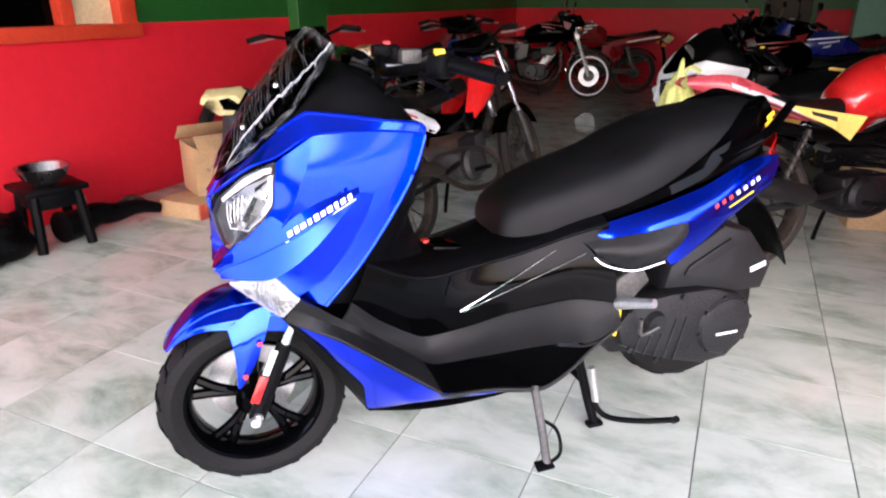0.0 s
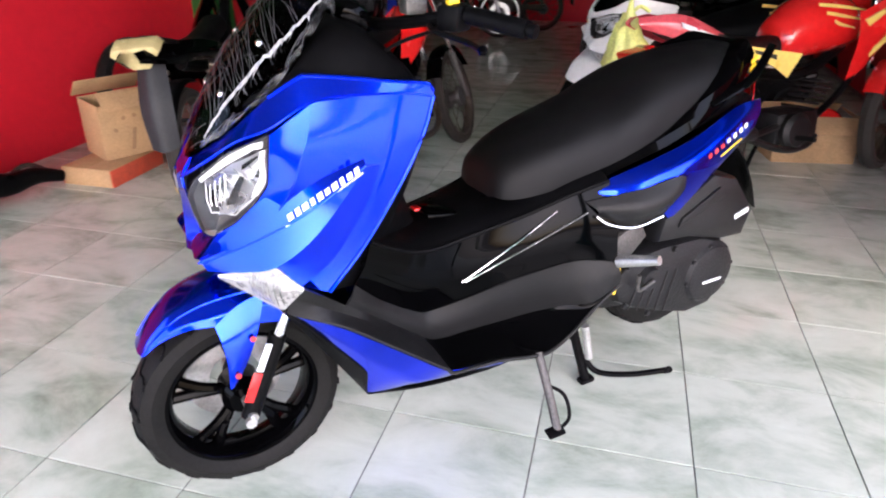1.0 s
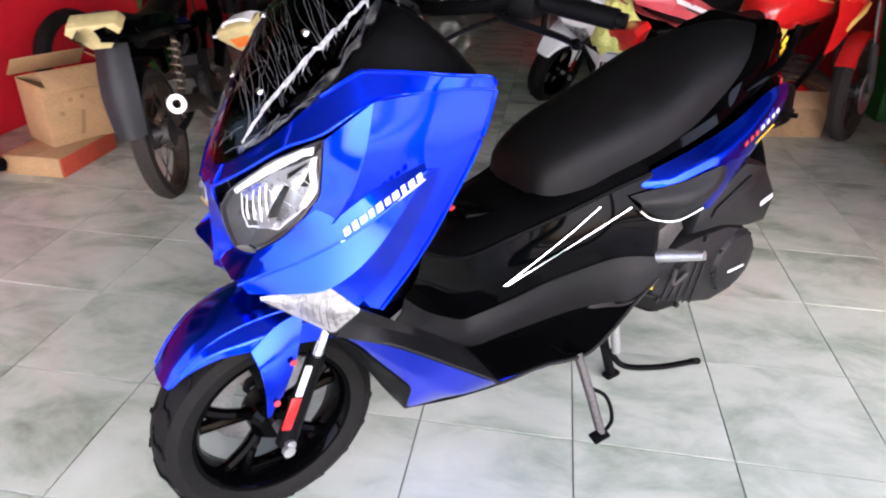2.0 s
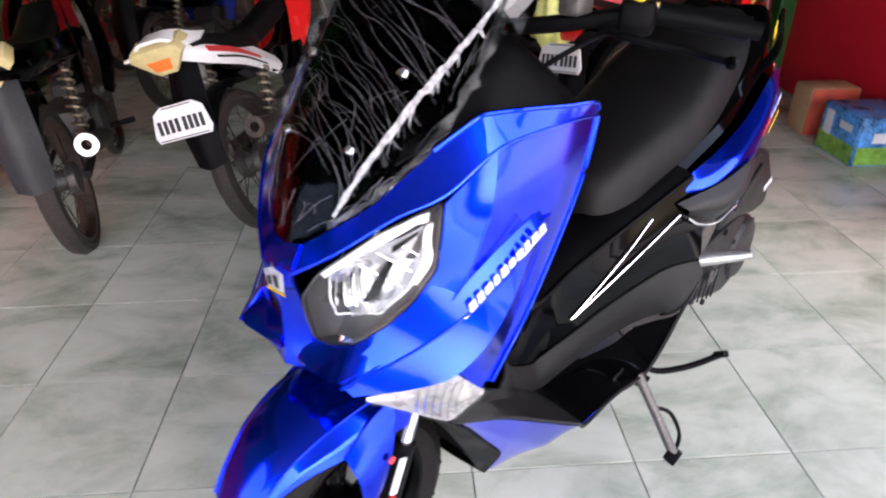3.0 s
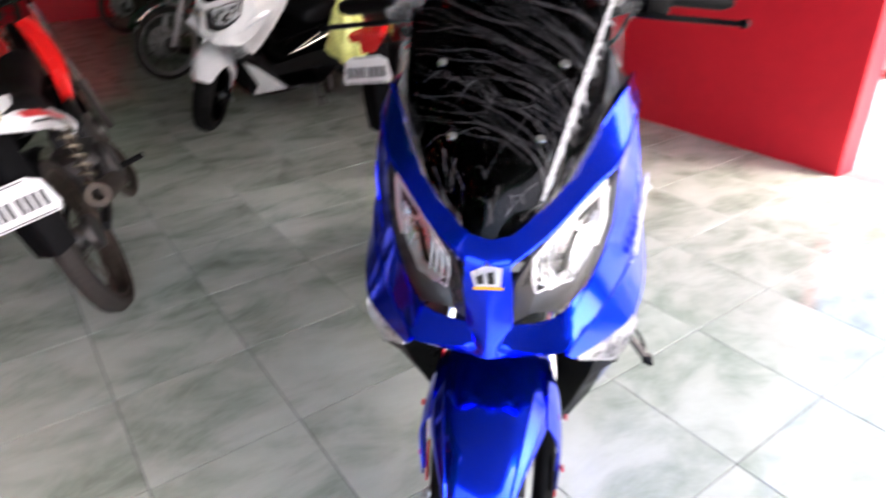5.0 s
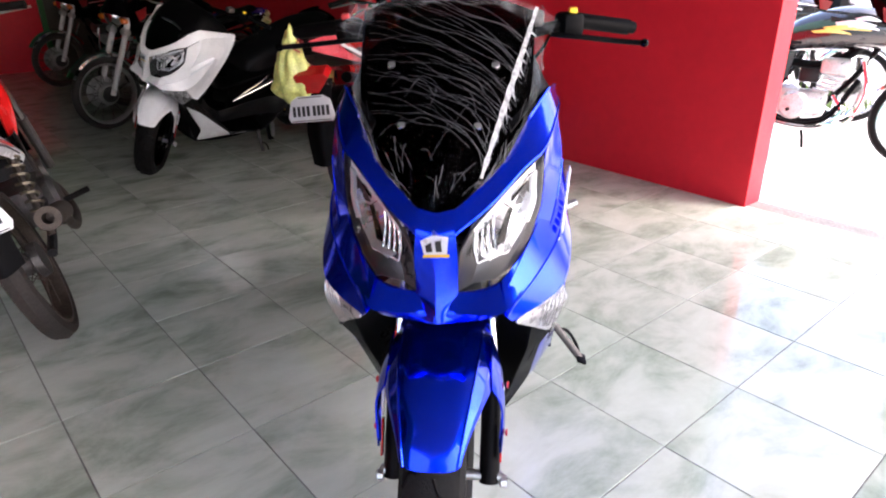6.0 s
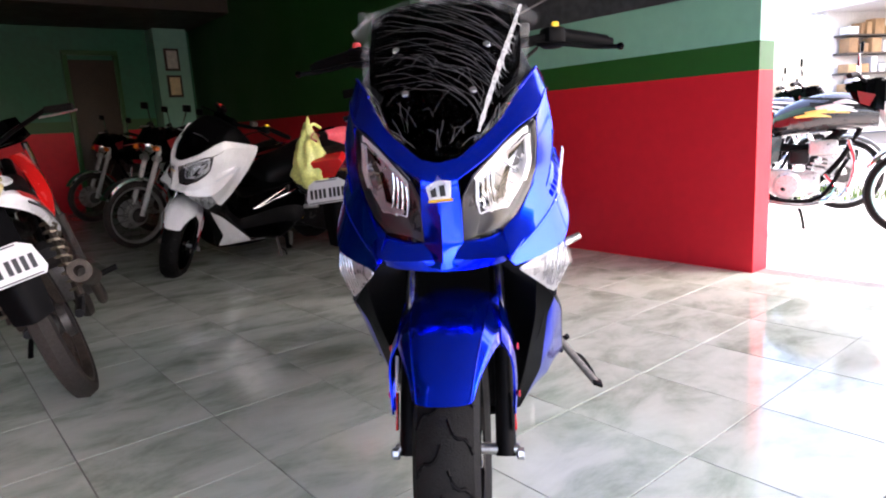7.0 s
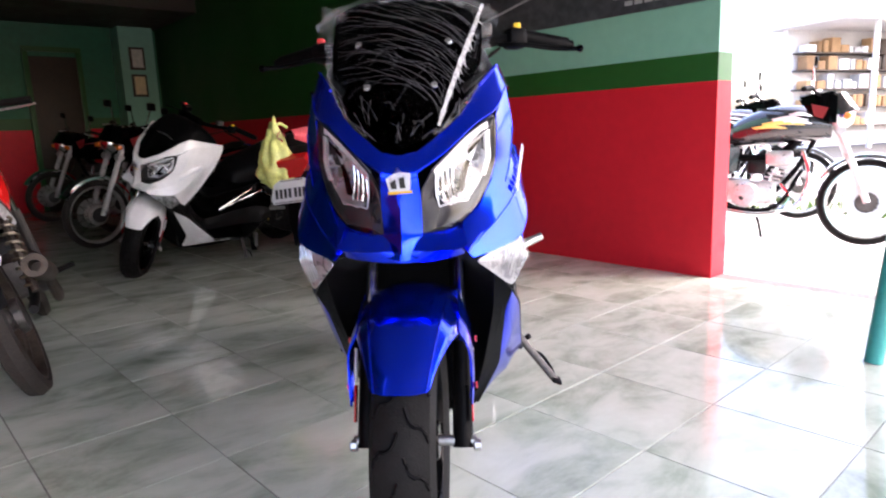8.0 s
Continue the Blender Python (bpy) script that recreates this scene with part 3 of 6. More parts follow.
HOUT = [(-0.02, -0.108, 0.688), (0.012, -0.137, 0.714), (0.045, -0.160, 0.75), (0.073, -0.176, 0.793), (0.079, -0.179, 0.842), (0.085, -0.178, 0.882)]


def shifted(c, d):
    return [(x + d[0], y + d[1], z + d[2]) for x, y, z in c]


def between(a, b, f, d=(0, 0, 0)):
    return [tuple(p + f * (q - p) + e for p, q, e in zip(u, v, d)) for u, v in zip(a, b)]


H_A, H_B = curve(tight(HIN), 101), curve(tight(HOUT), 101)
H_IN = Vector((0.78, 0.6, -0.12)).normalized()


def in_lamp(a, f, d=0.0):
    """A place in the headlight: a up from its foot to its tip, f from the inner to the outer edge, d behind the lens."""
    i = min(99, int(a * 100))
    w = a * 100 - i
    return H_A[i].lerp(H_A[i + 1], w).lerp(H_B[i].lerp(H_B[i + 1], w), f) + H_IN * d


def lamp_line(stops, d, n=4):
    """Places along straight stretches between (a, f) stops."""
    out = []
    for (a0, f0), (a1, f1) in zip(stops, stops[1:]):
        out += [in_lamp(a0 + (a1 - a0) * k / n, f0 + (f1 - f0) * k / n, d) for k in range(n)]
    return out + [in_lamp(*stops[-1], d)]


def lamp_band(edge_a, edge_b, d, thick, fl):
    """A flat-faced bar in the lamp between two edges."""
    p, q = mirrored(lamp_line(edge_a, d), fl), mirrored(lamp_line(edge_b, d), fl)
    bm = bmesh.new()
    va, vb = [bm.verts.new(c) for c in p], [bm.verts.new(c) for c in q]
    for i in range(len(va) - 1):
        bm.faces.new((va[i], va[i + 1], vb[i + 1], vb[i]))
    bmesh.ops.recalc_face_normals(bm, faces=bm.faces)
    bmesh.ops.solidify(bm, geom=bm.faces[:], thickness=thick)
    return bm


def tray_rows():
    steps = ((0.0, 0.0), (0.03, 0.012), (0.1, 0.016), (0.5, 0.034), (0.9, 0.016), (0.97, 0.012), (1.0, 0.0))
    return [[in_lamp(k / 30, f, d * math.sin(math.pi * min(1, 0.12 + 0.8 * k / 30)) ** 0.5) for k in range(31)] for f, d in steps]


for fl in (False, True):
    lamp = part("headlight", skin(tray_rows(), 40, 3, soft=False, flip=fl, thick=0.002), M["bezel"], scooter, "angular headlight with a white light guide")
    part("light_guide", lamp_band(((0.405, 0.02), (0.64, 0.04), (0.88, 0.08), (0.93, 0.3)), ((0.385, 0.1), (0.61, 0.17), (0.84, 0.34), (0.88, 0.55)), 0.005, 0.006, fl), M["lamp_white"], lamp, "white light guide strip")
    part("light_guide", lamp_band(((0.88, 0.72), (0.70, 0.93), (0.5, 0.94)), ((0.85, 0.56), (0.69, 0.79), (0.5, 0.85)), 0.006, 0.006, fl), M["lamp_white"], lamp, "white light guide strip")
    part("light_guide", tube(mirrored(lamp_line(((0.5, 0.9), (0.25, 0.86), (0.18, 0.4), (0.4, 0.12)), 0.012, 6), fl), 0.0016, 6), M["lamp_white"], lamp, "thin white rim line")
    rim = [lamp_line(((0.4, 0.12), (0.64, 0.2), (0.84, 0.5)), 0.010, 8), lamp_line(((0.33, 0.26), (0.55, 0.36), (0.8, 0.56)), 0.024, 8), lamp_line(((0.26, 0.4), (0.45, 0.58), (0.75, 0.66)), 0.028, 8),
           lamp_line(((0.21, 0.52), (0.36, 0.76), (0.72, 0.74)), 0.022, 8), lamp_line(((0.19, 0.6), (0.27, 0.86), (0.5, 0.88), (0.7, 0.8)), 0.010, 8)]
    refl = part("reflector", skin(rim, 25, 3, soft=False, flip=fl, thick=0.002), M["bowl"], lamp, "bright faceted reflector")
    for k in range(4):
        ends = lamp_line(((0.42 + 0.035 * k, 0.16 + 0.03 * k), (0.23 + 0.012 * k, 0.38 + 0.1 * k)), 0.016)
        part("rib", tube(mirrored(ends, fl), 0.0024, 6), M["chrome"], refl)
        part("groove", tube(mirrored([p + Vector((0.001, 0.005, -0.002)) for p in ends], fl), 0.0017, 6), M["black_gloss"], refl)
    for e0, e1 in ((((0.33, 0.72), (0.58, 0.54)), ((0.29, 0.62), (0.57, 0.46))), (((0.62, 0.42), (0.78, 0.55)), ((0.66, 0.36), (0.8, 0.5)))):
        part("prism", lamp_band(e0, e1, 0.013, 0.003, fl), M["black_gloss"], refl)
    for a0 in (0.5, 0.6, 0.7):
        part("cross_bar", tube(mirrored(lamp_line(((a0, 0.24), (a0 - 0.05, 0.8)), 0.015), fl), 0.001, 6), M["chrome"], refl)
    part("lens", skin([tight(shifted(HIN, (-0.003, -0.002, 0))), tight(between(HIN, HOUT, 0.5, (-0.007, -0.006, 0))), tight(shifted(HOUT, (-0.002, -0.003, 0)))], 30, 6, flip=fl, thick=0), M["lens"], lamp, "clear lens")

# turn signals
STOP = tight([(-0.034, -0.140, 0.616), (0.058, -0.224, 0.648), (0.104, -0.240, 0.597)])
SMID = tight([(-0.034, -0.143, 0.613), (0.062, -0.226, 0.6), (0.102, -0.239, 0.591)])
SLOW = tight([(-0.034, -0.140, 0.610), (0.066, -0.206, 0.54), (0.098, -0.236, 0.586)])
for fl in (False, True):
    sig = part("turn_signal", skin([STOP, SMID, SLOW], 31, 5, soft=False, flip=fl), M["signal"], scooter, "clear white corner turn signal")
    part("lens", skin([shifted(c, (-0.003, -0.005, 0)) for c in (STOP, SMID, SLOW)], 31, 5, soft=False, flip=fl, thick=0), M["lens"], sig, "clear lens")
    for k in range(6):
        e = [Vector(curve(c, 31)[12 + 2 * k]) + Vector((-0.001, -0.003, 0)) for c in (STOP, SMID, SLOW)]
        e = [e[0].lerp(e[1], 0.2), e[1], e[1].lerp(e[2], 0.8)]
        part("rib", tube(mirrored(e, fl), 0.0011, 6), M["chrome"], sig)
# dark air intake behind the mudguard
part("inner_fairing", skin([[(0.0, -0.16, 0.62), (0.1, -0.19, 0.5), (0.2, -0.15, 0.33), (0.27, -0.11, 0.2)], [(0.17, -0.07, 0.64), (0.24, -0.07, 0.5), (0.27, -0.06, 0.33), (0.28, -0.05, 0.2)],
                            [(0.17, 0.07, 0.64), (0.24, 0.07, 0.5), (0.27, 0.06, 0.33), (0.28, 0.05, 0.2)], [(0.0, 0.16, 0.62), (0.1, 0.19, 0.5), (0.2, 0.15, 0.33), (0.27, 0.11, 0.2)]], 16, 4, soft=False), M["black_matte"], scooter)

# windscreen
W = [[(-0.034, -0.03, 0.822), (-0.004, -0.066, 0.85), (0.035, -0.106, 0.886), (0.10, -0.142, 0.945), (0.16, -0.156, 1.01), (0.232, -0.158, 1.112)],
     [(-0.037, -0.014, 0.818), (-0.002, -0.04, 0.876), (0.036, -0.064, 0.933), (0.075, -0.078, 0.98), (0.113, -0.088, 1.024), (0.215, -0.095, 1.132)],
     [(-0.039, 0, 0.816), (-0.01, 0, 0.885), (0.024, 0, 0.935), (0.06, 0, 0.985), (0.1, 0, 1.03), (0.208, 0, 1.14)]]
W = W + [[(x, -y, z) for x, y, z in c] for c in W[1::-1]]
screen = part("windscreen", skin(W, 26, 6, thick=0.004), M["smoke"], scooter, "smoked black windscreen wrapped in creased clear film")
for x, y, z in ((0.116, -0.09, 1.026), (0.116, 0.089, 1.026), (0.041, -0.064, 0.938), (0.041, 0.064, 0.938)):
    part("screw", box((x - 0.006, y, z + 0.004), (0.014, 0.016, 0.014), 0.006, pose(0, 0, 0, 0, 42, 0)), M["chrome"], screen, "bright screen screw")

# cowl behind the screen and dash
both("inner_cowl", [[(0.06, -0.12, 0.93), (0.155, -0.172, 0.977), (0.24, -0.188, 0.973), (0.32, -0.2, 0.96), (0.39, -0.206, 0.946)],
                    [(0.1, -0.1, 0.96), (0.2, -0.13, 1.04), (0.27, -0.14, 1.05), (0.35, -0.15, 1.0), (0.41, -0.16, 0.93)],
                    [(0.12, 0, 0.97), (0.22, 0, 1.06), (0.3, 0, 1.06), (0.37, 0, 0.99), (0.42, 0, 0.92)]], M["black_matte"], n=20, m=5)
both("leg_shield", [[(0.402, -0.205, 0.935), (0.376, -0.207, 0.852), (0.324, -0.206, 0.76), (0.246, -0.203, 0.645), (0.168, -0.2, 0.556)],
                    [(0.43, -0.1, 0.92), (0.42, -0.12, 0.82), (0.38, -0.13, 0.72), (0.33, -0.13, 0.63), (0.3, -0.13, 0.52)],
                    [(0.43, 0, 0.92), (0.43, 0, 0.8), (0.42, 0, 0.7), (0.44, 0, 0.62), (0.47, 0, 0.54)]], M["black_matte"], n=20, m=4)

# handlebar
bar = part("handlebar", tube([(0.44, -0.26, 1.078), (0.38, -0.1, 1.05), (0.37, 0, 1.04), (0.38, 0.1, 1.05), (0.44, 0.26, 1.07)], 0.013, 10), M["black_matte"], scooter)
for s, dz, dx in ((-1, 0, 0), (1, -0.012, 0.02)):
    g = part("grip", tube([(0.445 + dx, 0.262 * s, 1.078 + dz), (0.5 + dx, 0.372 * s, 1.061 + dz)], 0.0165, 14), M["black_matte"], bar)
    part("bar_end", tube([(0.5 + dx, 0.372 * s, 1.061 + dz), (0.507 + dx, 0.386 * s, 1.059 + dz)], 0.0125, 12), M["black_matte"], g)
    sw = part("switch_box", box((0.432 + dx, 0.238 * s, 1.072 + dz), (0.055, 0.05, 0.05), 0.012, pose(0, 0, 0, 0, 0, 26 * -s)), M["black_matte"], bar)
    part("switch", box((0.424 + dx, 0.244 * s, 1.1 + dz), (0.022, 0.018, 0.014), 0.004), M["decal_yellow"] if s < 0 else M["decal_red"], sw, "yellow switch" if s < 0 else "red switch")
    part("lever", tube([(0.40 + dx, 0.2 * s, 1.055 + dz), (0.385 + dx, 0.25 * s, 1.052 + dz), (0.405 + dx, 0.33 * s, 1.042 + dz), (0.398 + dx, 0.388 * s, 1.038 + dz)], 0.0055, 8), M["black_matte"], bar)
    part("lever_ball", lathe([(0, -0.009), (0.006, -0.007), (0.009, 0), (0.006, 0.007), (0, 0.009)], 14, "z", (0.397 + dx, 0.392 * s, 1.038 + dz)), M["black_gloss"], bar)
    part("reservoir", box((0.385 + dx, 0.165 * s, 1.088 + dz), (0.045, 0.035, 0.03), 0.006), M["engine_grey"] if s < 0 else M["black_matte"], bar)
part("dashboard", box((0.3, 0, 1.065), (0.07, 0.2, 0.05), 0.02, pose(0, 0, 0, 0, 40, 0)), M["black_gloss"], scooter)

# body sides
# foot wells: a wall under the tunnel, a slope up to the turn signal and a glossy tray out to the lip
WALL = [(0.225, -0.186, 0.545), (0.3, -0.15, 0.466), (0.4, -0.125, 0.394), (0.447, -0.118, 0.382), (0.545, -0.138, 0.404), (0.645, -0.165, 0.437), (0.785, -0.205, 0.468), (0.86, -0.23, 0.466), (0.912, -0.248, 0.456)]
SLOPE_T = tight([(0.104, -0.232, 0.597), (0.29, -0.16, 0.427), (0.41, -0.126, 0.318)])
TRAY_I = [(0.41, -0.126, 0.318), (0.455, -0.122, 0.297), (0.55, -0.126, 0.298), (0.64, -0.138, 0.305), (0.73, -0.158, 0.317), (0.80, -0.196, 0.335), (0.855, -0.238, 0.352), (0.93, -0.246, 0.392)]
SLOPE_B = tight([(0.072, -0.206, 0.535), (0.188, -0.224, 0.474), (0.425, -0.24, 0.289)])
LIP = [(0.425, -0.24, 0.289), (0.445, -0.241, 0.276), (0.57, -0.238, 0.264), (0.66, -0.242, 0.247), (0.72, -0.244, 0.243), (0.79, -0.246, 0.282), (0.86, -0.247, 0.34), (0.932, -0.248, 0.388)]
both("floorboard", [SLOPE_T, between(SLOPE_T, SLOPE_B, 0.55, (0, 0.006, 0.006)), SLOPE_B], M["grey_plastic"], n=40, m=4, soft=False)
both("foot_tray", [TRAY_I, between(TRAY_I, LIP, 0.2, (0, 0, -0.006)), between(TRAY_I, LIP, 0.85, (0, 0, -0.004)), LIP], M["black_gloss"], n=50, m=5, label="glossy black foot tray")
WALL_B = [(0.2, -0.194, 0.51), (0.29, -0.161, 0.428), (0.41, -0.127, 0.319)] + TRAY_I[1:]
both("tray_wall", [WALL, between(curve(WALL, 24), curve(WALL_B, 24), 0.5, (0, -0.006, 0)), WALL_B], M["grey_plastic"], n=50, m=5, label="matte grey wall of the foot well")
for fl in (False, True):
    part("sill_lip", tube(mirrored(LIP, fl), 0.005, 8, 60), M["grey_plastic"], scooter)
    part("sill_lip", tube(mirrored(SLOPE_B, fl), 0.004, 8, 60), M["grey_plastic"], scooter)
    part("sill_skirt", skin([LIP[1:], shifted(LIP[1:], (0.01, 0.022, -0.026))], 40, 3, flip=fl), M["grey_plastic"], scooter)
LOW_T = tight([(0.085, -0.208, 0.527), (0.188, -0.226, 0.468), (0.428, -0.242, 0.281), (0.578, -0.238, 0.262)])
LOW_M = tight([(0.105, -0.202, 0.503), (0.228, -0.208, 0.38), (0.36, -0.198, 0.245), (0.58, -0.236, 0.255)])
LOW_B = tight([(0.125, -0.193, 0.475), (0.246, -0.179, 0.311), (0.262, -0.128, 0.204), (0.582, -0.232, 0.247)])
both("lower_fairing", [LOW_T, LOW_M, LOW_B], M["blue"], n=45, m=5, soft=False)
both("intake_panel", [tight([(0.075, -0.204, 0.533), (0.125, -0.191, 0.475), (0.246, -0.177, 0.311), (0.264, -0.127, 0.204)]), tight([(0.03, -0.17, 0.585), (0.1, -0.165, 0.48), (0.19, -0.14, 0.33), (0.265, -0.11, 0.2)])], M["black_matte"], n=30, m=3, soft=False)
part("belly_pan", skin([[(0.27, -0.11, 0.19), (0.42, -0.15, 0.187), (0.6, -0.2, 0.22), (0.8, -0.2, 0.25)], [(0.27, 0, 0.18), (0.42, 0, 0.175), (0.6, 0, 0.19), (0.8, 0, 0.22)], [(0.27, 0.11, 0.19), (0.42, 0.15, 0.187), (0.6, 0.2, 0.22), (0.8, 0.2, 0.25)]], 14, 4), M["black_matte"], scooter)
GT = [(0.264, -0.192, 0.637), (0.315, -0.172, 0.603), (0.389, -0.148, 0.565), (0.456, -0.135, 0.553), (0.527, -0.132, 0.561), (0.681, -0.15, 0.593), (0.797, -0.178, 0.634), (0.9, -0.196, 0.66)]
GB = WALL
both("side_cover", [GT, between(curve(GT, 20), curve(GB, 20), 0.5, (0, -0.012, 0)), GB], M["black_gloss"], n=40, m=5, label="glossy black side cover")
part("tunnel_cover", skin([GT, shifted(GT, (0, 0.025, 0.014)), [(x, y * 0.5, z + 0.02) for x, y, z in GT], [(x, 0.0, z + 0.018) for x, y, z in GT], [(x, -y * 0.5, z + 0.02) for x, y, z in GT], [(x, -y - 0.025, z + 0.014) for x, y, z in GT], [(x, -y, z) for x, y, z in GT]], 34, 3), M["black_matte"], scooter, "matte black tunnel top")
for fl in (False, True):
    part("cover_edge", tube(mirrored(shifted(GT, (0, 0.002, 0.001)), fl), 0.0055, 8, 40), M["black_matte"], scooter)
COVER = [p for i in range(0, 41) for p in curve([r[i] for r in (curve(GT, 41), curve(between(curve(GT, 20), curve(GB, 20), 0.5, (0, -0.012, 0)), 41), curve(GB, 41))], 17)]


def cover_y(x, z):
    """How far out the glossy side cover lies at a height and a place along it."""
    return min(COVER, key=lambda p: (p.x - x) ** 2 + (p.z - z) ** 2).y


def on_cover(p, q, n=3):
    return [(p[0] + (q[0] - p[0]) * k / n, cover_y(p[0] + (q[0] - p[0]) * k / n, p[1] + (q[1] - p[1]) * k / n) - 0.0025, p[1] + (q[1] - p[1]) * k / n) for k in range(n + 1)]


for pts, r in ((on_cover((0.515, 0.452), (0.76, 0.601)), 0.0019), (on_cover((0.525, 0.45), (0.832, 0.594)), 0.0022)):
    for fl in (1, -1):
        part("trim_line", tube([(x, y * fl - 0.001 * fl, z) for x, y, z in pts], r, 6), M["chrome"], scooter, "thin silver trim line")

# seat
SC = [(0.64, 0.63, 0.05), (0.65, 0.69, 0.09), (0.7, 0.73, 0.115), (0.77, 0.762, 0.13), (0.86, 0.79, 0.14), (0.97, 0.82, 0.15), (1.06, 0.862, 0.15), (1.15, 0.895, 0.145), (1.28, 0.918, 0.135), (1.4, 0.93, 0.115), (1.47, 0.925, 0.09), (1.5, 0.9, 0.05)]
sb = bmesh.new()
rings = []
for k, c in enumerate(curve([(a, h, b) for a, b, h in SC], 36)):
    x, h, zt = c
    f = k / 35
    zb = min(0.625 + 0.175 * max(0, (f - 0.12) / 0.88) ** 1.15, zt - 0.012)
    ring = []
    for q in range(17):
        a = math.pi * q / 16
        cx, sx = math.cos(a), math.sin(a)
        ring.append(sb.verts.new((x, h * 1.08 * math.copysign(abs(cx) ** 0.62, cx), zb + (zt - zb) * sx ** 0.6)))
    rings.append(ring)
for a, b in zip(rings, rings[1:]):
    for i in range(16):
        sb.faces.new((a[i], a[i + 1], b[i + 1], b[i]))
    sb.faces.new((a[16], a[0], b[0], b[16]))
sb.faces.new(rings[0])
sb.faces.new(rings[-1][::-1])
seat = part("seat", sb, M["seat"], scooter, "stepped black vinyl seat", sharp=60)

# tail
RT = [(0.814, -0.176, 0.633), (0.87, -0.186, 0.655), (1.02, -0.2, 0.692), (1.18, -0.2, 0.733), (1.33, -0.188, 0.79), (1.45, -0.17, 0.797)]
RM = [(0.816, -0.18, 0.63), (0.88, -0.2, 0.638), (1.02, -0.232, 0.672), (1.18, -0.236, 0.70), (1.33, -0.215, 0.75), (1.455, -0.176, 0.768)]
RB = [(0.818, -0.18, 0.626), (0.87, -0.2, 0.622), (0.97, -0.236, 0.64), (1.1, -0.25, 0.656), (1.26, -0.225, 0.658), (1.432, -0.186, 0.728)]
both("tail_fairing", [RT, RM, RB], M["blue"], n=36, m=5, label="blue tail fairing with a lettered sticker")
both("tail_fairing_tip", [[(1.085, -0.252, 0.662), (1.12, -0.25, 0.662), (1.26, -0.226, 0.662), (1.434, -0.184, 0.73)],
                          [(1.045, -0.256, 0.566), (1.085, -0.252, 0.55), (1.25, -0.222, 0.632), (1.436, -0.18, 0.714)]], M["blue"], n=20, m=4, soft=False)
both("peg_cover", [[(0.83, -0.2, 0.62), (0.96, -0.245, 0.643), (1.08, -0.262, 0.664), (1.1, -0.262, 0.645)],
                   [(0.85, -0.222, 0.6), (0.95, -0.268, 0.6), (1.03, -0.278, 0.61), (1.085, -0.268, 0.62)],
                   [(0.862, -0.21, 0.575), (0.925, -0.235, 0.545), (1.0, -0.25, 0.55), (1.036, -0.255, 0.56)]], M["grey_plastic"], n=20, m=5, label="dark grey footrest cover")
for fl in (False, True):
    part("chrome_strip", tube(mirrored([(0.848, -0.222, 0.585), (0.88, -0.236, 0.562), (0.95, -0.254, 0.547), (1.035, -0.262, 0.563)], fl), 0.003, 8), M["chrome"], scooter, "bright strip under the footrest cover")
both("tail_cover", [[(0.9, -0.17, 0.66), (1.1, -0.18, 0.715), (1.27, -0.17, 0.775), (1.38, -0.15, 0.83), (1.455, -0.12, 0.91)],
                    [(0.9, -0.14, 0.68), (1.1, -0.15, 0.745), (1.27, -0.15, 0.84), (1.36, -0.14, 0.905), (1.44, -0.1, 0.945)],
                    [(0.9, 0, 0.68), (1.1, 0, 0.74), (1.27, 0, 0.84), (1.38, 0, 0.9), (1.5, 0, 0.93)]], M["black_gloss"], n=22, m=4, label="glossy black tail cover")
both("grab_rail", [[(1.24, -0.155, 0.81), (1.38, -0.165, 0.86), (1.5, -0.13, 0.935)], [(1.26, -0.175, 0.8), (1.4, -0.178, 0.85), (1.53, -0.13, 0.925)], [(1.26, -0.165, 0.785), (1.4, -0.168, 0.835), (1.52, -0.12, 0.91)]], M["black_gloss"], n=16, m=4)
part("tail_light", skin([[(1.43, -0.165, 0.805), (1.53, -0.08, 0.83), (1.55, 0, 0.835), (1.53, 0.08, 0.83), (1.43, 0.165, 0.805)], [(1.43, -0.165, 0.765), (1.54, -0.08, 0.775), (1.565, 0, 0.78), (1.54, 0.08, 0.775), (1.43, 0.165, 0.765)]], 20, 3), M["red_lens"], scooter, "red tail light")
part("tail_underside", skin([[(0.95, -0.2, 0.6), (1.25, -0.19, 0.65), (1.43, -0.16, 0.76), (1.56, -0.06, 0.78)], [(0.95, 0, 0.58), (1.25, 0, 0.63), (1.43, 0, 0.72), (1.58, 0, 0.76)], [(0.95, 0.2, 0.6), (1.25, 0.19, 0.65), (1.43, 0.16, 0.76), (1.56, 0.06, 0.78)]], 14, 4), M["black_matte"], scooter)
part("rear_mudguard", skin([[(1.38, -0.085, 0.6), (1.5, -0.09, 0.63), (1.6, -0.09, 0.52), (1.66, -0.09, 0.4)], [(1.4, 0, 0.63), (1.52, 0, 0.65), (1.63, 0, 0.54), (1.7, 0, 0.4)], [(1.38, 0.085, 0.6), (1.5, 0.09, 0.63), (1.6, 0.09, 0.52), (1.66, 0.09, 0.4)]], 14, 4), M["black_matte"], scooter)

# engine, belt case, air box
eng = part("engine", slab([(0.92, 0.34), (1.0, 0.22), (1.14, 0.2), (1.22, 0.3), (1.16, 0.46), (1.0, 0.5)], -0.13, 0.13, bev=0.02), M["engine"], scooter)
part("belt_case", slab([(0.94, 0.37), (0.965, 0.3), (1.03, 0.262), (1.15, 0.215), (1.25, 0.185), (1.345, 0.192), (1.405, 0.25), (1.41, 0.33), (1.36, 0.4), (1.26, 0.435), (1.12, 0.44), (1.0, 0.43)], -0.222, -0.13, bev=0.022), M["engine"], eng, "dark cast belt case")
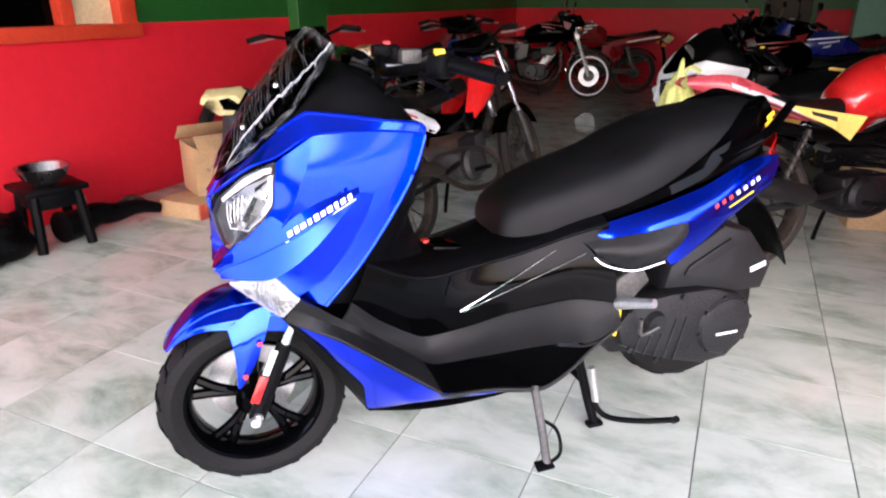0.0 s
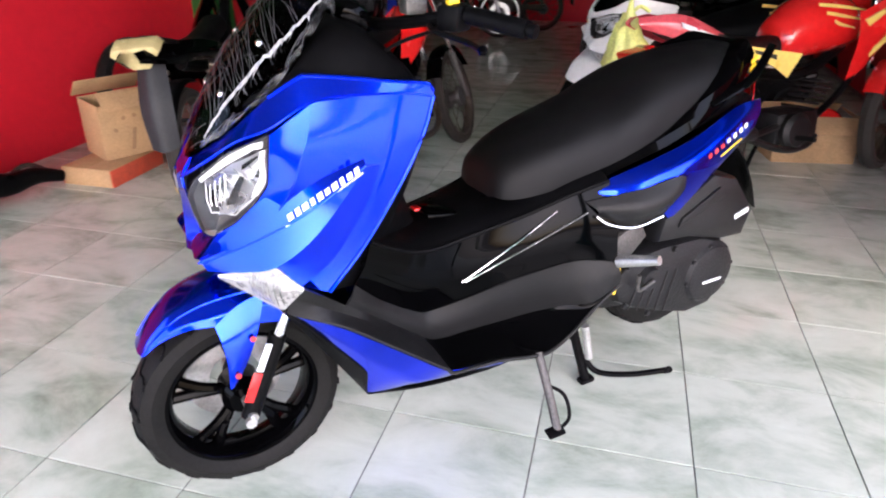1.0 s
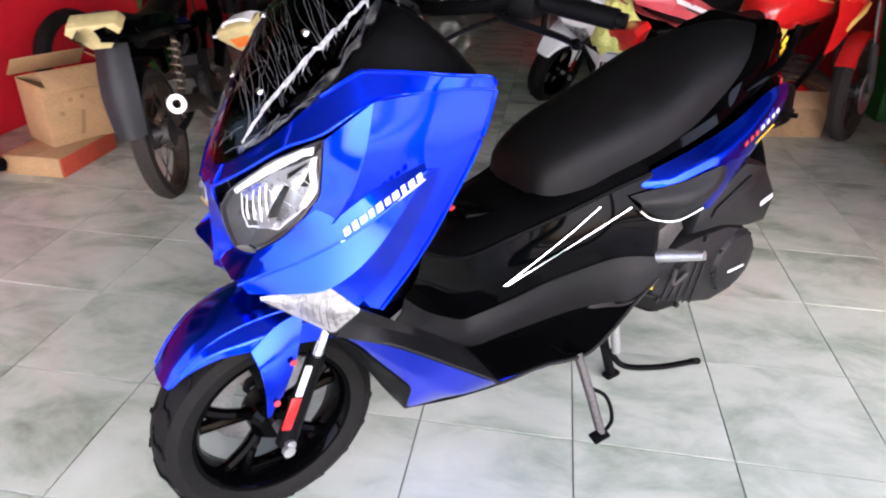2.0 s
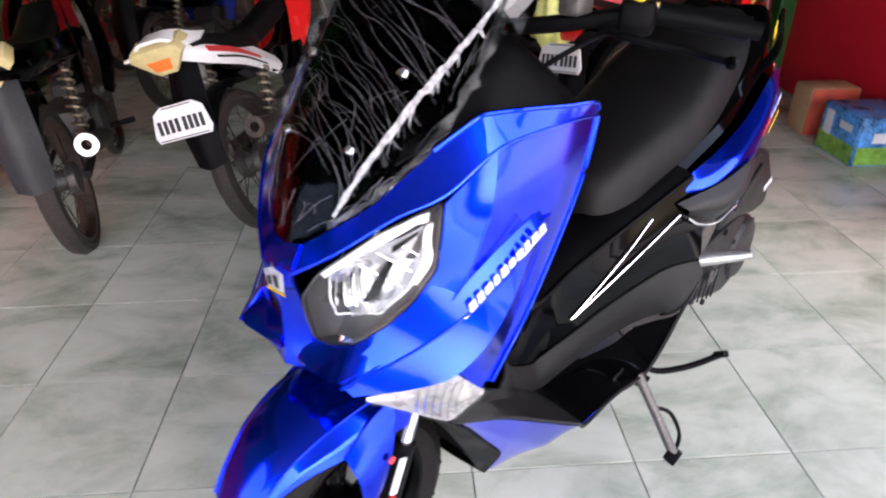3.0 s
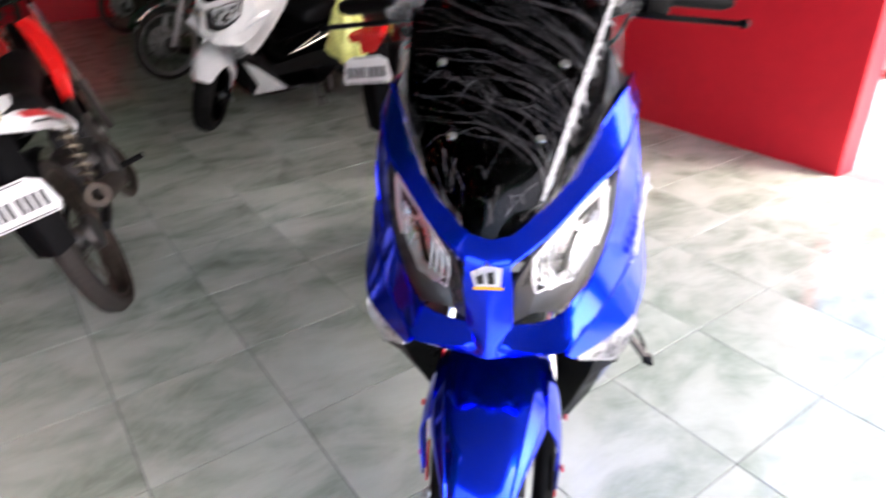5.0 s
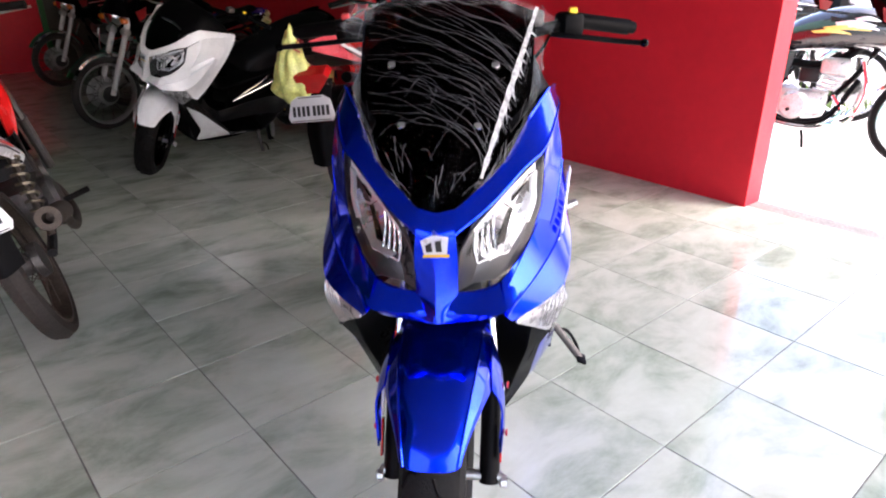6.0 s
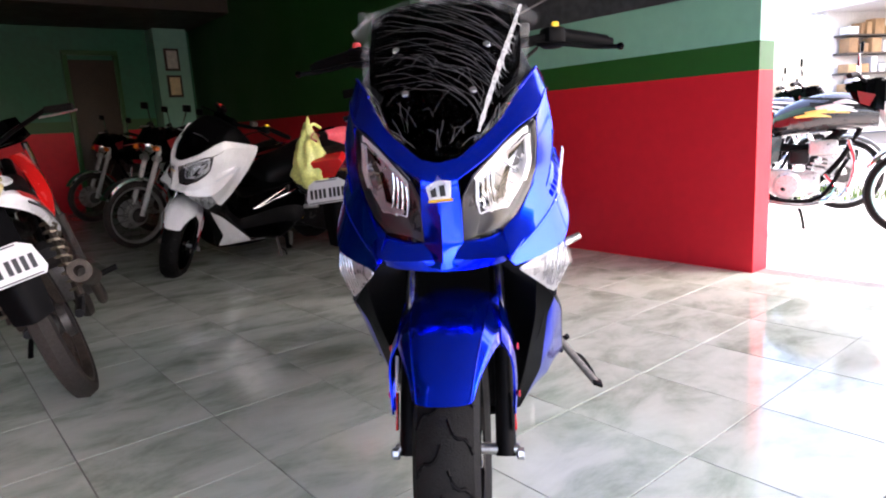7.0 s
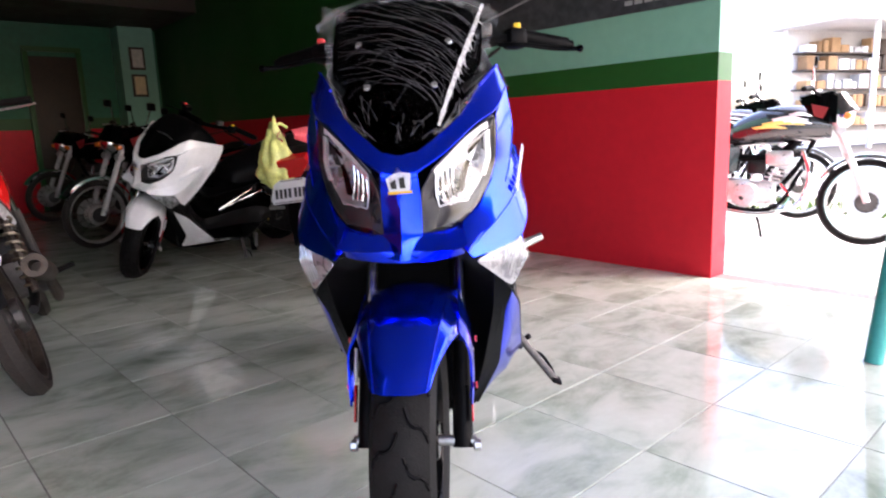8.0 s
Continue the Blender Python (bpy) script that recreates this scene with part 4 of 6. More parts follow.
part("case_cover", lathe([(0, -0.236), (0.05, -0.24), (0.085, -0.232), (0.1, -0.215), (0.1, -0.18)], 36, "y", (1.31, 0, 0.31)), M["engine"], eng)
part("kick_boss", lathe([(0, -0.24), (0.03, -0.24), (0.04, -0.215)], 24, "y", (1.06, 0, 0.36)), M["engine"], eng)
part("case_lettering", box((1.305, -0.243, 0.295), (0.075, 0.004, 0.008), 0.001), M["decal_white"], eng)
ab = part("air_box", slab([(1.07, 0.46), (1.085, 0.53), (1.25, 0.628), (1.35, 0.6), (1.445, 0.49), (1.42, 0.41), (1.33, 0.415), (1.2, 0.45)], -0.232, -0.12, bev=0.02), M["grey_plastic"], scooter, "dark air filter box")
part("rib", slab([(1.13, 0.5), (1.14, 0.525), (1.27, 0.59), (1.3, 0.56)], -0.24, -0.23, bev=0.004), M["grey_plastic"], ab)
part("sticker", box((1.385, -0.235, 0.49), (0.055, 0.003, 0.016), 0.0005, pose(0, 0, 0, 0, -16, 0)), M["decal_white"], ab, "small white sticker")
part("peg", tube([(0.918, -0.245, 0.456), (0.952, -0.345, 0.494)], 0.018, 12, r2=0.012), M["alu"], scooter, "silver passenger footrest")
part("peg_bracket", slab([(0.9, 0.44), (0.95, 0.43), (1.02, 0.5), (0.99, 0.55), (0.92, 0.52)], -0.235, -0.2, bev=0.008), M["engine_grey"], scooter)
part("shock_absorber", tube([(1.36, -0.11, 0.36), (1.26, -0.11, 0.66)], 0.026, 12), M["black_matte"], scooter)
part("silencer", tube([(1.0, 0.16, 0.3), (1.15, 0.19, 0.33), (1.6, 0.2, 0.42)], 0.055, 18), M["black_matte"], scooter, "dark exhaust silencer")

# stands
st = part("centre_stand", tube([(0.9, -0.1, 0.235), (0.925, -0.13, 0.1), (0.945, -0.15, 0.012)], 0.014, 10), M["black_matte"], scooter, "black tubular centre stand")
part("stand_leg", tube([(0.9, 0.1, 0.235), (0.925, 0.13, 0.1), (0.945, 0.15, 0.012)], 0.014, 10), M["black_matte"], st)
part("cross_bar", tube([(0.91, -0.12, 0.15), (0.91, 0.12, 0.15)], 0.011, 10), M["black_matte"], st)
part("foot", box((0.945, -0.152, 0.009), (0.05, 0.03, 0.016), 0.006), M["black_matte"], st)
part("foot", box((0.945, 0.152, 0.009), (0.05, 0.03, 0.016), 0.006), M["black_matte"], st)
part("tread_arm", tube([(0.935, -0.14, 0.09), (0.965, -0.175, 0.045), (1.03, -0.24, 0.055), (1.115, -0.298, 0.078)], 0.009, 10), M["black_matte"], st)
part("tread", tube([(1.108, -0.31, 0.09), (1.125, -0.28, 0.06)], 0.01, 8), M["black_matte"], st)
part("spring", tube([(0.915, -0.155, 0.21), (0.935, -0.165, 0.1)], 0.012, 10), M["alu"], st)
ss = part("side_stand", tube([(0.69, -0.235, 0.245), (0.682, -0.3, 0.163), (0.671, -0.357, 0.092)], 0.0115, 10), M["engine_grey"], scooter, "worn steel side stand folded out")
part("loop", tube([(0.684, -0.285, 0.18), (0.716, -0.318, 0.158), (0.712, -0.35, 0.112), (0.672, -0.358, 0.09)], 0.005, 8), M["black_matte"], ss)
part("foot", box((0.662, -0.36, 0.094), (0.05, 0.03, 0.01), 0.004, pose(0, 0, 0, 20, 0, 0)), M["black_matte"], ss)

# small fittings
lid = part("fuel_lid", box((0.52, 0, 0.585), (0.09, 0.085, 0.014), 0.006, pose(0, 0, 0, 0, 8, 0)), M["black_gloss"], scooter, "glossy black fuel lid")
part("latch", box((0.475, 0.02, 0.594), (0.02, 0.03, 0.008), 0.003), M["red"], lid, "small red latch")
part("key_lock", lathe([(0, 0.012), (0.014, 0.01), (0.018, 0)], 20, "x", (0.424, 0.06, 0.84)), M["alu"], scooter)
for a in range(8):
    t = radians(45 * a + 10)
    part("case_bolt", lathe([(0, -0.229), (0.007, -0.229), (0.008, -0.222)], 10, "y", (1.31 + 0.088 * math.cos(t), 0, 0.31 + 0.088 * math.sin(t))), M["engine"], eng)
for x, z in ((0.985, 0.29), (1.08, 0.24), (0.985, 0.41), (1.15, 0.425)):
    part("case_bolt", lathe([(0, -0.228), (0.008, -0.228), (0.009, -0.22)], 10, "y", (x, 0, z)), M["engine"], eng)
for k in range(5):
    part("case_rib", tube([(1.0 + 0.035 * k, -0.224, 0.275 - 0.012 * k), (1.03 + 0.035 * k, -0.224, 0.36)], 0.0025, 6), M["engine"], eng)
part("kick_starter", tube([(1.06, -0.245, 0.36), (1.0, -0.25, 0.35), (0.99, -0.255, 0.4)], 0.006, 8), M["engine_grey"], eng)
part("brake_cable", tube([(0.43, -0.2, 1.05), (0.34, -0.17, 1.02), (0.3, -0.1, 0.96)], 0.004, 6), M["black_matte"], scooter)
part("drain_tube", tube([(0.93, -0.235, 0.46), (0.925, -0.242, 0.4), (0.915, -0.243, 0.36)], 0.006, 8), M["decal_yellow"], scooter, "yellow drain tube")

# ---- film wrap and stickers on the blue scooter ----
def film_material():
    """Thin clear film: see-through, with glossy creases."""
    m = bpy.data.materials.new("clear_film")
    m.use_nodes = True
    nt = m.node_tree
    out = nt.nodes["Material Output"]
    tr, gl, fr, mx, tc, n, bp, mp = (nt.nodes.new("ShaderNode" + k) for k in ("BsdfTransparent", "BsdfGlossy", "Fresnel", "MixShader", "TexCoord", "TexNoise", "Bump", "Mapping"))
    gl.inputs["Roughness"].default_value = 0.16
    fr.inputs["IOR"].default_value = 1.08
    mp.inputs["Scale"].default_value = (3, 7, 24)
    mp.inputs["Rotation"].default_value = (0.5, 0.5, 0.2)
    n.inputs["Scale"].default_value, n.inputs["Detail"].default_value, n.inputs["Distortion"].default_value = 1.2, 3, 1.2
    bp.inputs["Strength"].default_value, bp.inputs["Distance"].default_value = 0.35, 0.005
    nt.links.new(tc.outputs["Object"], mp.inputs["Vector"])
    nt.links.new(mp.outputs[0], n.inputs["Vector"])
    nt.links.new(n.outputs["Fac"], bp.inputs["Height"])
    for k in (gl, fr):
        nt.links.new(bp.outputs[0], k.inputs["Normal"])
    nt.links.new(fr.outputs[0], mx.inputs[0])
    nt.links.new(tr.outputs[0], mx.inputs[1])
    nt.links.new(gl.outputs[0], mx.inputs[2])
    nt.links.new(mx.outputs[0], out.inputs["Surface"])
    return m


def loose_material():
    """The same film where it hangs loose: a little milky."""
    m = bpy.data.materials.new("loose_film")
    m.use_nodes = True
    nt = m.node_tree
    out, bs = nt.nodes["Material Output"], nt.nodes["Principled BSDF"]
    bs.inputs["Base Color"].default_value = (0.75, 0.75, 0.76, 1)
    bs.inputs["Roughness"].default_value = 0.2
    tr, mx, tc, n, mp = (nt.nodes.new("ShaderNode" + k) for k in ("BsdfTransparent", "MixShader", "TexCoord", "TexNoise", "MapRange"))
    n.inputs["Scale"].default_value, n.inputs["Detail"].default_value = 22, 6
    mp.inputs["From Min"].default_value, mp.inputs["From Max"].default_value = 0.4, 0.66
    mp.inputs["To Min"].default_value, mp.inputs["To Max"].default_value = 0.02, 0.2
    nt.links.new(tc.outputs["Object"], n.inputs["Vector"])
    nt.links.new(n.outputs["Fac"], mp.inputs["Value"])
    nt.links.new(mp.outputs[0], mx.inputs[0])
    nt.links.new(tr.outputs[0], mx.inputs[1])
    nt.links.new(bs.outputs[0], mx.inputs[2])
    nt.links.new(mx.outputs[0], out.inputs["Surface"])
    return m


M["film"] = film_material()
M["film_loose"] = loose_material()
M["film_crease"] = mat("film_crease", (0.11, 0.11, 0.12), 0.3, 0, 0.3, 40, coat=0.2)
FW_ = [shifted(c, (-0.006, 0, 0.004)) for c in W]
film = part("film", skin(FW_, 60, 14, thick=0, sway=lambda c: Vector((-0.5, 0, 0.6)) * 0.005 * noise.noise(Vector((c.x * 14 + c.y * 30, c.y * 10, c.z * 55)))), M["film"], screen, "creased clear protective film")
rc = random.Random(11)


SCREEN = [curve(c, 41) for c in W]
SCREEN = [curve([r[i] for r in SCREEN], 81) for i in range(41)]


def on_screen(f, g):
    """A place on the screen: f up from the tip, g across from left to right."""
    i, j = min(39, int(f * 40)), min(79, int(g * 80))
    a, b = f * 40 - i, g * 80 - j
    low, high = SCREEN[i][j].lerp(SCREEN[i][j + 1], b), SCREEN[i + 1][j].lerp(SCREEN[i + 1][j + 1], b)
    return low.lerp(high, a) + Vector((-0.0095, 0, 0.0065))


for k in range(32):
    f0, slope, ph = 0.34 + 0.68 * k / 32 + rc.uniform(-0.02, 0.02), rc.uniform(-0.5, -0.22), rc.uniform(0, 6.28)
    g0, g1 = rc.choice((0.06, 0.08, rc.uniform(0.1, 0.45))), rc.choice((0.94, rc.uniform(0.55, 0.92)))
    pts = []
    for q in range(9):
        g = g0 + (g1 - g0) * q / 8
        pts.append(on_screen(min(0.985, max(0.04, f0 - slope * (g - 0.5) + 0.02 * math.sin(7 * g + ph) + 0.008 * math.sin(19 * g + 2 * ph))), g))
    part("crease", tube(pts, rc.uniform(0.0002, 0.0005), 4, 30, r2=0.00012), M["film_crease"], film)
for k in range(30):
    f, g, a0 = rc.uniform(0.1, 0.62), rc.uniform(0.15, 0.85), rc.uniform(-1.3, 1.3)
    ln = rc.uniform(0.03, 0.1)
    part("crease", tube([on_screen(min(0.98, max(0.03, f + ln * e * math.sin(a0) - 0.02 * e * e)), min(0.97, max(0.03, g + ln * e * math.cos(a0) + 0.015 * e * e))) for e in (-1, 0, 1)], rc.uniform(0.0002, 0.00045), 4, 9, r2=0.00012), M["film_crease"], film)
for side in (0, 1):
    edge = curve(W[0] if side == 0 else W[4], 30)
    loose_f = bmesh.new()
    rr_ = []
    for i, p in enumerate(edge[3:]):
        f = i / 26
        out = (-1 if side == 0 else 1)
        wd = (0.008 + 0.012 * f + 0.006 * noise.noise(Vector((i * 0.9, side, 0)))) * (1.0 if side == 0 else 0.7)
        rr_.append([loose_f.verts.new(p + Vector((-0.008 + 0.006 * math.sin(i * 1.7 + q), out * wd * q / 3 + 0.004 * noise.noise(Vector((i * 0.7, q, 3))), 0.006 + 0.005 * math.sin(i * 2.3 + 2 * q)))) for q in range(4)])
    for a, b in zip(rr_, rr_[1:]):
        for q in range(3):
            loose_f.faces.new((a[q], a[q + 1], b[q + 1], b[q]))
    part("film_edge", loose_f, M["film_loose"], film, sharp=180)
    for k in range(16 if side == 0 else 8):
        i = rc.randrange(3, 28)
        p = edge[i] + Vector((-0.008, (1 if side == 0 else -1) * rc.uniform(-0.002, 0.014), 0.007))
        d = (edge[i + 1] - edge[i - 1]) * rc.uniform(0.3, 1.2) + Vector((0, rc.uniform(-0.008, 0.008), rc.uniform(-0.004, 0.008)))
        part("crease", tube([p - d, p + Vector((0, 0, 0.003)), p + d], rc.uniform(0.0002, 0.0005), 4, 6), M["film_crease"], film)
def fold_material():
    m = bpy.data.materials.new("folded_film")
    m.use_nodes = True
    nt = m.node_tree
    out, bs = nt.nodes["Material Output"], nt.nodes["Principled BSDF"]
    bs.inputs["Base Color"].default_value = (0.8, 0.8, 0.82, 1)
    bs.inputs["Roughness"].default_value = 0.25
    tr, mx, tc, n, mp = (nt.nodes.new("ShaderNode" + k) for k in ("BsdfTransparent", "MixShader", "TexCoord", "TexNoise", "MapRange"))
    n.inputs["Scale"].default_value, n.inputs["Detail"].default_value = 130, 5
    mp.inputs["From Min"].default_value, mp.inputs["From Max"].default_value = 0.36, 0.62
    mp.inputs["To Min"].default_value, mp.inputs["To Max"].default_value = 0.4, 0.8
    nt.links.new(tc.outputs["Object"], n.inputs["Vector"])
    nt.links.new(n.outputs["Fac"], mp.inputs["Value"])
    nt.links.new(mp.outputs[0], mx.inputs[0])
    nt.links.new(tr.outputs[0], mx.inputs[1])
    nt.links.new(bs.outputs[0], mx.inputs[2])
    nt.links.new(mx.outputs[0], out.inputs["Surface"])
    return m


M["film_fold"] = fold_material()
# a taut fold runs straight from low on the screen to its upper left corner
F0, F1, FW, OUT = Vector((-0.004, -0.072, 0.864)), Vector((0.226, -0.16, 1.114)), Vector((-0.05, 0.926, 0.373)), Vector((-0.8, -0.12, 0.59)).normalized()
SKIN = [on_screen(i / 40, j / 40) for i in range(41) for j in range(0, 16)]
fb_, rf = bmesh.new(), random.Random(21)
rows = []
for i in range(61):
    f = i / 60
    w = 0.005 + 0.005 * math.sin(math.pi * min(1, 0.05 + 0.9 * f)) + 0.004 * noise.noise(Vector((i * 0.3, 4, 1)))
    c = F0.lerp(F1, f)
    near = min(SKIN, key=lambda p: ((p - c) - OUT * (p - c).dot(OUT)).length_squared)
    c = c + OUT * max(0.004, (near - c).dot(OUT) + 0.003)
    rows.append([fb_.verts.new(c + FW * w * (q / 3 - 0.5) + OUT * 0.001 * noise.noise(Vector((i * 0.5, q * 2.0, 7)))) for q in range(4)])
for a, b in zip(rows, rows[1:]):
    for q in range(3):
        fb_.faces.new((a[q], a[q + 1], b[q + 1], b[q]))
for k in range(12):
    i = rf.randrange(14, 54)
    p, along = rows[i][0].co, (rows[i + 3][0].co - rows[i - 3][0].co).normalized()
    out = (rows[i][0].co - rows[i][3].co).normalized()
    tip = p + out * rf.uniform(0.004, 0.012) - along * rf.uniform(0.004, 0.02)
    fb_.faces.new((fb_.verts.new(p - along * rf.uniform(0.001, 0.004)), fb_.verts.new(p + along * rf.uniform(0.001, 0.004)), fb_.verts.new(tip)))
part("film_fold", fb_, M["film_fold"], film, "white folded edge of the film")
top = [curve(c, 30)[-1] for c in W]
tf = bmesh.new()
tr_ = []
for i, p in enumerate(curve([top[0] + Vector((0, -0.03, -0.02)), *top, top[4] + Vector((0, 0.035, -0.025))], 40)):
    tr_.append([tf.verts.new(p + Vector((-0.012 + 0.003 * math.sin(i * 0.7), 0.006 * q * ((i - 20) / 20) ** 3, -0.02 + 0.012 * q + 0.002 * math.sin(i * 0.9 + q)))) for q in range(3)])
for a, b in zip(tr_, tr_[1:]):
    for q in range(2):
        tf.faces.new((a[q], a[q + 1], b[q + 1], b[q]))
part("film_edge", tf, M["film_loose"], film, sharp=180)
ff_, rows = bmesh.new(), []
for i in range(9):
    rows.append([ff_.verts.new((0.224 + 0.004 * math.sin(i * 1.1 + q) - 0.03 * (i / 8) + 0.012 * (q / 5), 0.135 + 0.052 * q / 5, 1.128 - 0.065 * i / 8 + 0.003 * math.sin(q * 1.7 + i))) for q in range(6)])
for a, b in zip(rows, rows[1:]):
    for q in range(5):
        ff_.faces.new((a[q], a[q + 1], b[q + 1], b[q]))
part("film_edge", ff_, M["film_loose"], film, sharp=180)


def decal(pts, material, parent, name="decal", depth=0.0012):
    """A flat cut sticker from corners in space."""
    bm = bmesh.new()
    vs = [bm.verts.new(p) for p in pts]
    f = bm.faces.new(vs)
    bmesh.ops.solidify(bm, geom=[f], thickness=depth)
    return part(name, bm, material, parent, smooth=False)


# nose badge, as plain shapes
decal([(-0.0635, -0.02, 0.752), (-0.0635, 0.018, 0.75), (-0.0635, 0.024, 0.775), (-0.063, 0.006, 0.785), (-0.063, 0.002, 0.795), (-0.063, -0.006, 0.786), (-0.0635, -0.022, 0.784)], M["decal_white"], scooter, "badge")
decal([(-0.0655, -0.012, 0.758), (-0.0655, -0.002, 0.757), (-0.0655, 0.0, 0.776), (-0.0655, -0.01, 0.778)], M["decal_black"], scooter, "badge_print")
decal([(-0.0655, 0.004, 0.757), (-0.0655, 0.014, 0.756), (-0.0655, 0.016, 0.768), (-0.0655, 0.006, 0.774)], M["decal_black"], scooter, "badge_print")
decal([(-0.065, -0.024, 0.748), (-0.065, 0.02, 0.746), (-0.065, 0.02, 0.751), (-0.065, -0.024, 0.753)], M["decal_yellow"], scooter, "badge_edge")


# sculpted swage: a shallow flare, a sharp edge, and a bright facet below it that meets the turn signal
UPPER = [(-0.052, -0.108, 0.652), (0.0, -0.137, 0.7), (0.06, -0.173, 0.765), (0.14, -0.2, 0.81), (0.25, -0.2145, 0.83)]
SWAGE = [(-0.057, -0.120, 0.638), (0.02, -0.174, 0.680), (0.09, -0.2125, 0.722), (0.165, -0.231, 0.765), (0.25, -0.226, 0.817)]
SHELF = [(-0.05, -0.132, 0.624), (0.01, -0.19, 0.633), (0.062, -0.2285, 0.650), (0.14, -0.242, 0.705), (0.252, -0.2245, 0.813)]
FOOT = [(0.062, -0.2285, 0.650), (0.14, -0.242, 0.705), (0.252, -0.2245, 0.813)]
HEEL = [(0.10, -0.237, 0.600), (0.19, -0.22, 0.652), (0.30, -0.213, 0.81)]
for fl in (False, True):
    for nm, rows_ in (("fairing_flare", [UPPER, SWAGE]), ("fairing_facet", [SWAGE, SHELF]), ("fairing_heel", [FOOT, HEEL])):
        part(nm, skin(rows_, 40, 8, soft=False, flip=fl, thick=0.003), M["blue"], scooter)
    part("panel_edge", tube(mirrored(SWAGE, fl), 0.0022, 8, 40), M["blue"], scooter)

# silver lettering as plain bars, and pale flashes
LET_A, LET_B = Vector((0.095, -0.2155, 0.731)), Vector((0.236, -0.238, 0.812))
LET_ALONG, LET_UP = (LET_B - LET_A).normalized(), Vector((-0.5, -0.05, 0.86))
for k in range(10):
    w, hgt = (0.012, 0.0105, 0.013, 0.009)[k % 4], (0.012, 0.0135, 0.011)[k % 3]
    p = LET_A.lerp(LET_B, (k + 0.5) / 10) + LET_UP * 0.007 + Vector((0, -0.003, 0))
    bar_ = slab([(-w / 2 - 0.002, -hgt / 2), (w / 2 - 0.002, -hgt / 2), (w / 2 + 0.002, hgt / 2), (-w / 2 + 0.002, hgt / 2)], -0.0015, 0.0015, "y", 0.0005)
    part("lettering", bar_, M["decal_white"], scooter, "silver lettering bar", smooth=False).matrix_local = Matrix.Translation(p) @ pose(0, 0, 0, -10, -31, -8)
part("decal_line", tube([LET_A + LET_ALONG * (-0.01) + LET_UP * (-0.006), LET_A.lerp(LET_B, 0.5) + LET_UP * (-0.006) + Vector((0, -0.002, 0)), LET_B + LET_UP * (-0.005)], 0.0016, 6), M["decal_white"], scooter)
for k, (x, z) in enumerate(((1.20, 0.69), (1.225, 0.698), (1.25, 0.707), (1.275, 0.717), (1.3, 0.727), (1.325, 0.737), (1.345, 0.746))):
    part("lettering", box((x, -0.2395 + 0.14 * max(0, x - 1.2), z), (0.012, 0.003, 0.013), 0.0006, pose(0, 0, 0, 0, -30, 7)), M["decal_white"] if k > 2 else M["decal_red"], scooter, smooth=False)
part("decal_line", box((1.285, -0.233, 0.698), (0.09, 0.003, 0.0045), 0.0006, pose(0, 0, 0, 0, -22, 7)), M["decal_yellow"], scooter, smooth=False)
for z, x in ((0.9, 1.425), (0.88, 1.42), (0.86, 1.41)):
    part("tail_sticker", box((x, -0.155 + 0.6 * (x - 1.41), z), (0.03, 0.004, 0.012), 0.001, pose(0, 0, 0, 0, -30, 12)), M["decal_yellow"], scooter, "yellow sticker mark", smooth=False)

# ---- other motorcycles ----
def wire_wheel(parent, x, r, w, name, tyre_mat, rim_mat, disc=False):
    wheel = new(name)
    wheel.parent = parent
    wheel.location = (x, 0, r)
    part("tyre", lathe([(r - 0.052, -w * 0.38), (r - 0.035, -w * 0.5), (r - 0.012, -w * 0.4), (r, 0), (r - 0.012, w * 0.4), (r - 0.035, w * 0.5), (r - 0.052, w * 0.38)], 56, "y"), M[tyre_mat], wheel)
    rim = part("rim", lathe([(r - 0.046, -w * 0.42), (r - 0.056, -w * 0.42), (r - 0.066, -w * 0.2), (r - 0.066, w * 0.2), (r - 0.056, w * 0.42), (r - 0.046, w * 0.42)], 48, "y"), M[rim_mat], wheel)
    part("hub", lathe([(0, -0.06), (0.06, -0.055), (0.065, -0.03), (0.04, -0.02), (0.04, 0.02), (0.065, 0.03), (0.06, 0.055), (0, 0.06)], 28, "y"), M["engine_grey"], rim)
    sp = bmesh.new()
    for k in range(28):
        a = radians(360 / 28 * k)
        b = a + radians(22 if k % 2 else -22)
        s = 1 if (k // 2) % 2 else -1
        tube([(0.055 * math.cos(a), 0.03 * s, 0.055 * math.sin(a)), ((r - 0.062) * math.cos(b), 0, (r - 0.062) * math.sin(b))], 0.0022, 4, bm=sp, caps=False)
    part("wire_lacing", sp, M["steel_dirty"], rim)
    if disc:
        part("brake_disc", lathe([(0.07, -0.07), (0.125, -0.07), (0.125, -0.074), (0.07, -0.074)], 36, "y", shut=True), M["alu"], wheel)
    return wheel


def coil(p, q, r, turns, wire):
    a, b = Vector(p), Vector(q)
    d = (b - a).normalized()
    s = d.cross(Vector((0, 1, 0))).normalized()
    u = s.cross(d)
    pts = [a + (b - a) * (k / (turns * 8)) + r * (math.cos(k * math.pi / 4) * s + math.sin(k * math.pi / 4) * u) for k in range(turns * 8 + 1)]
    return tube(pts, wire, 5, len(pts))


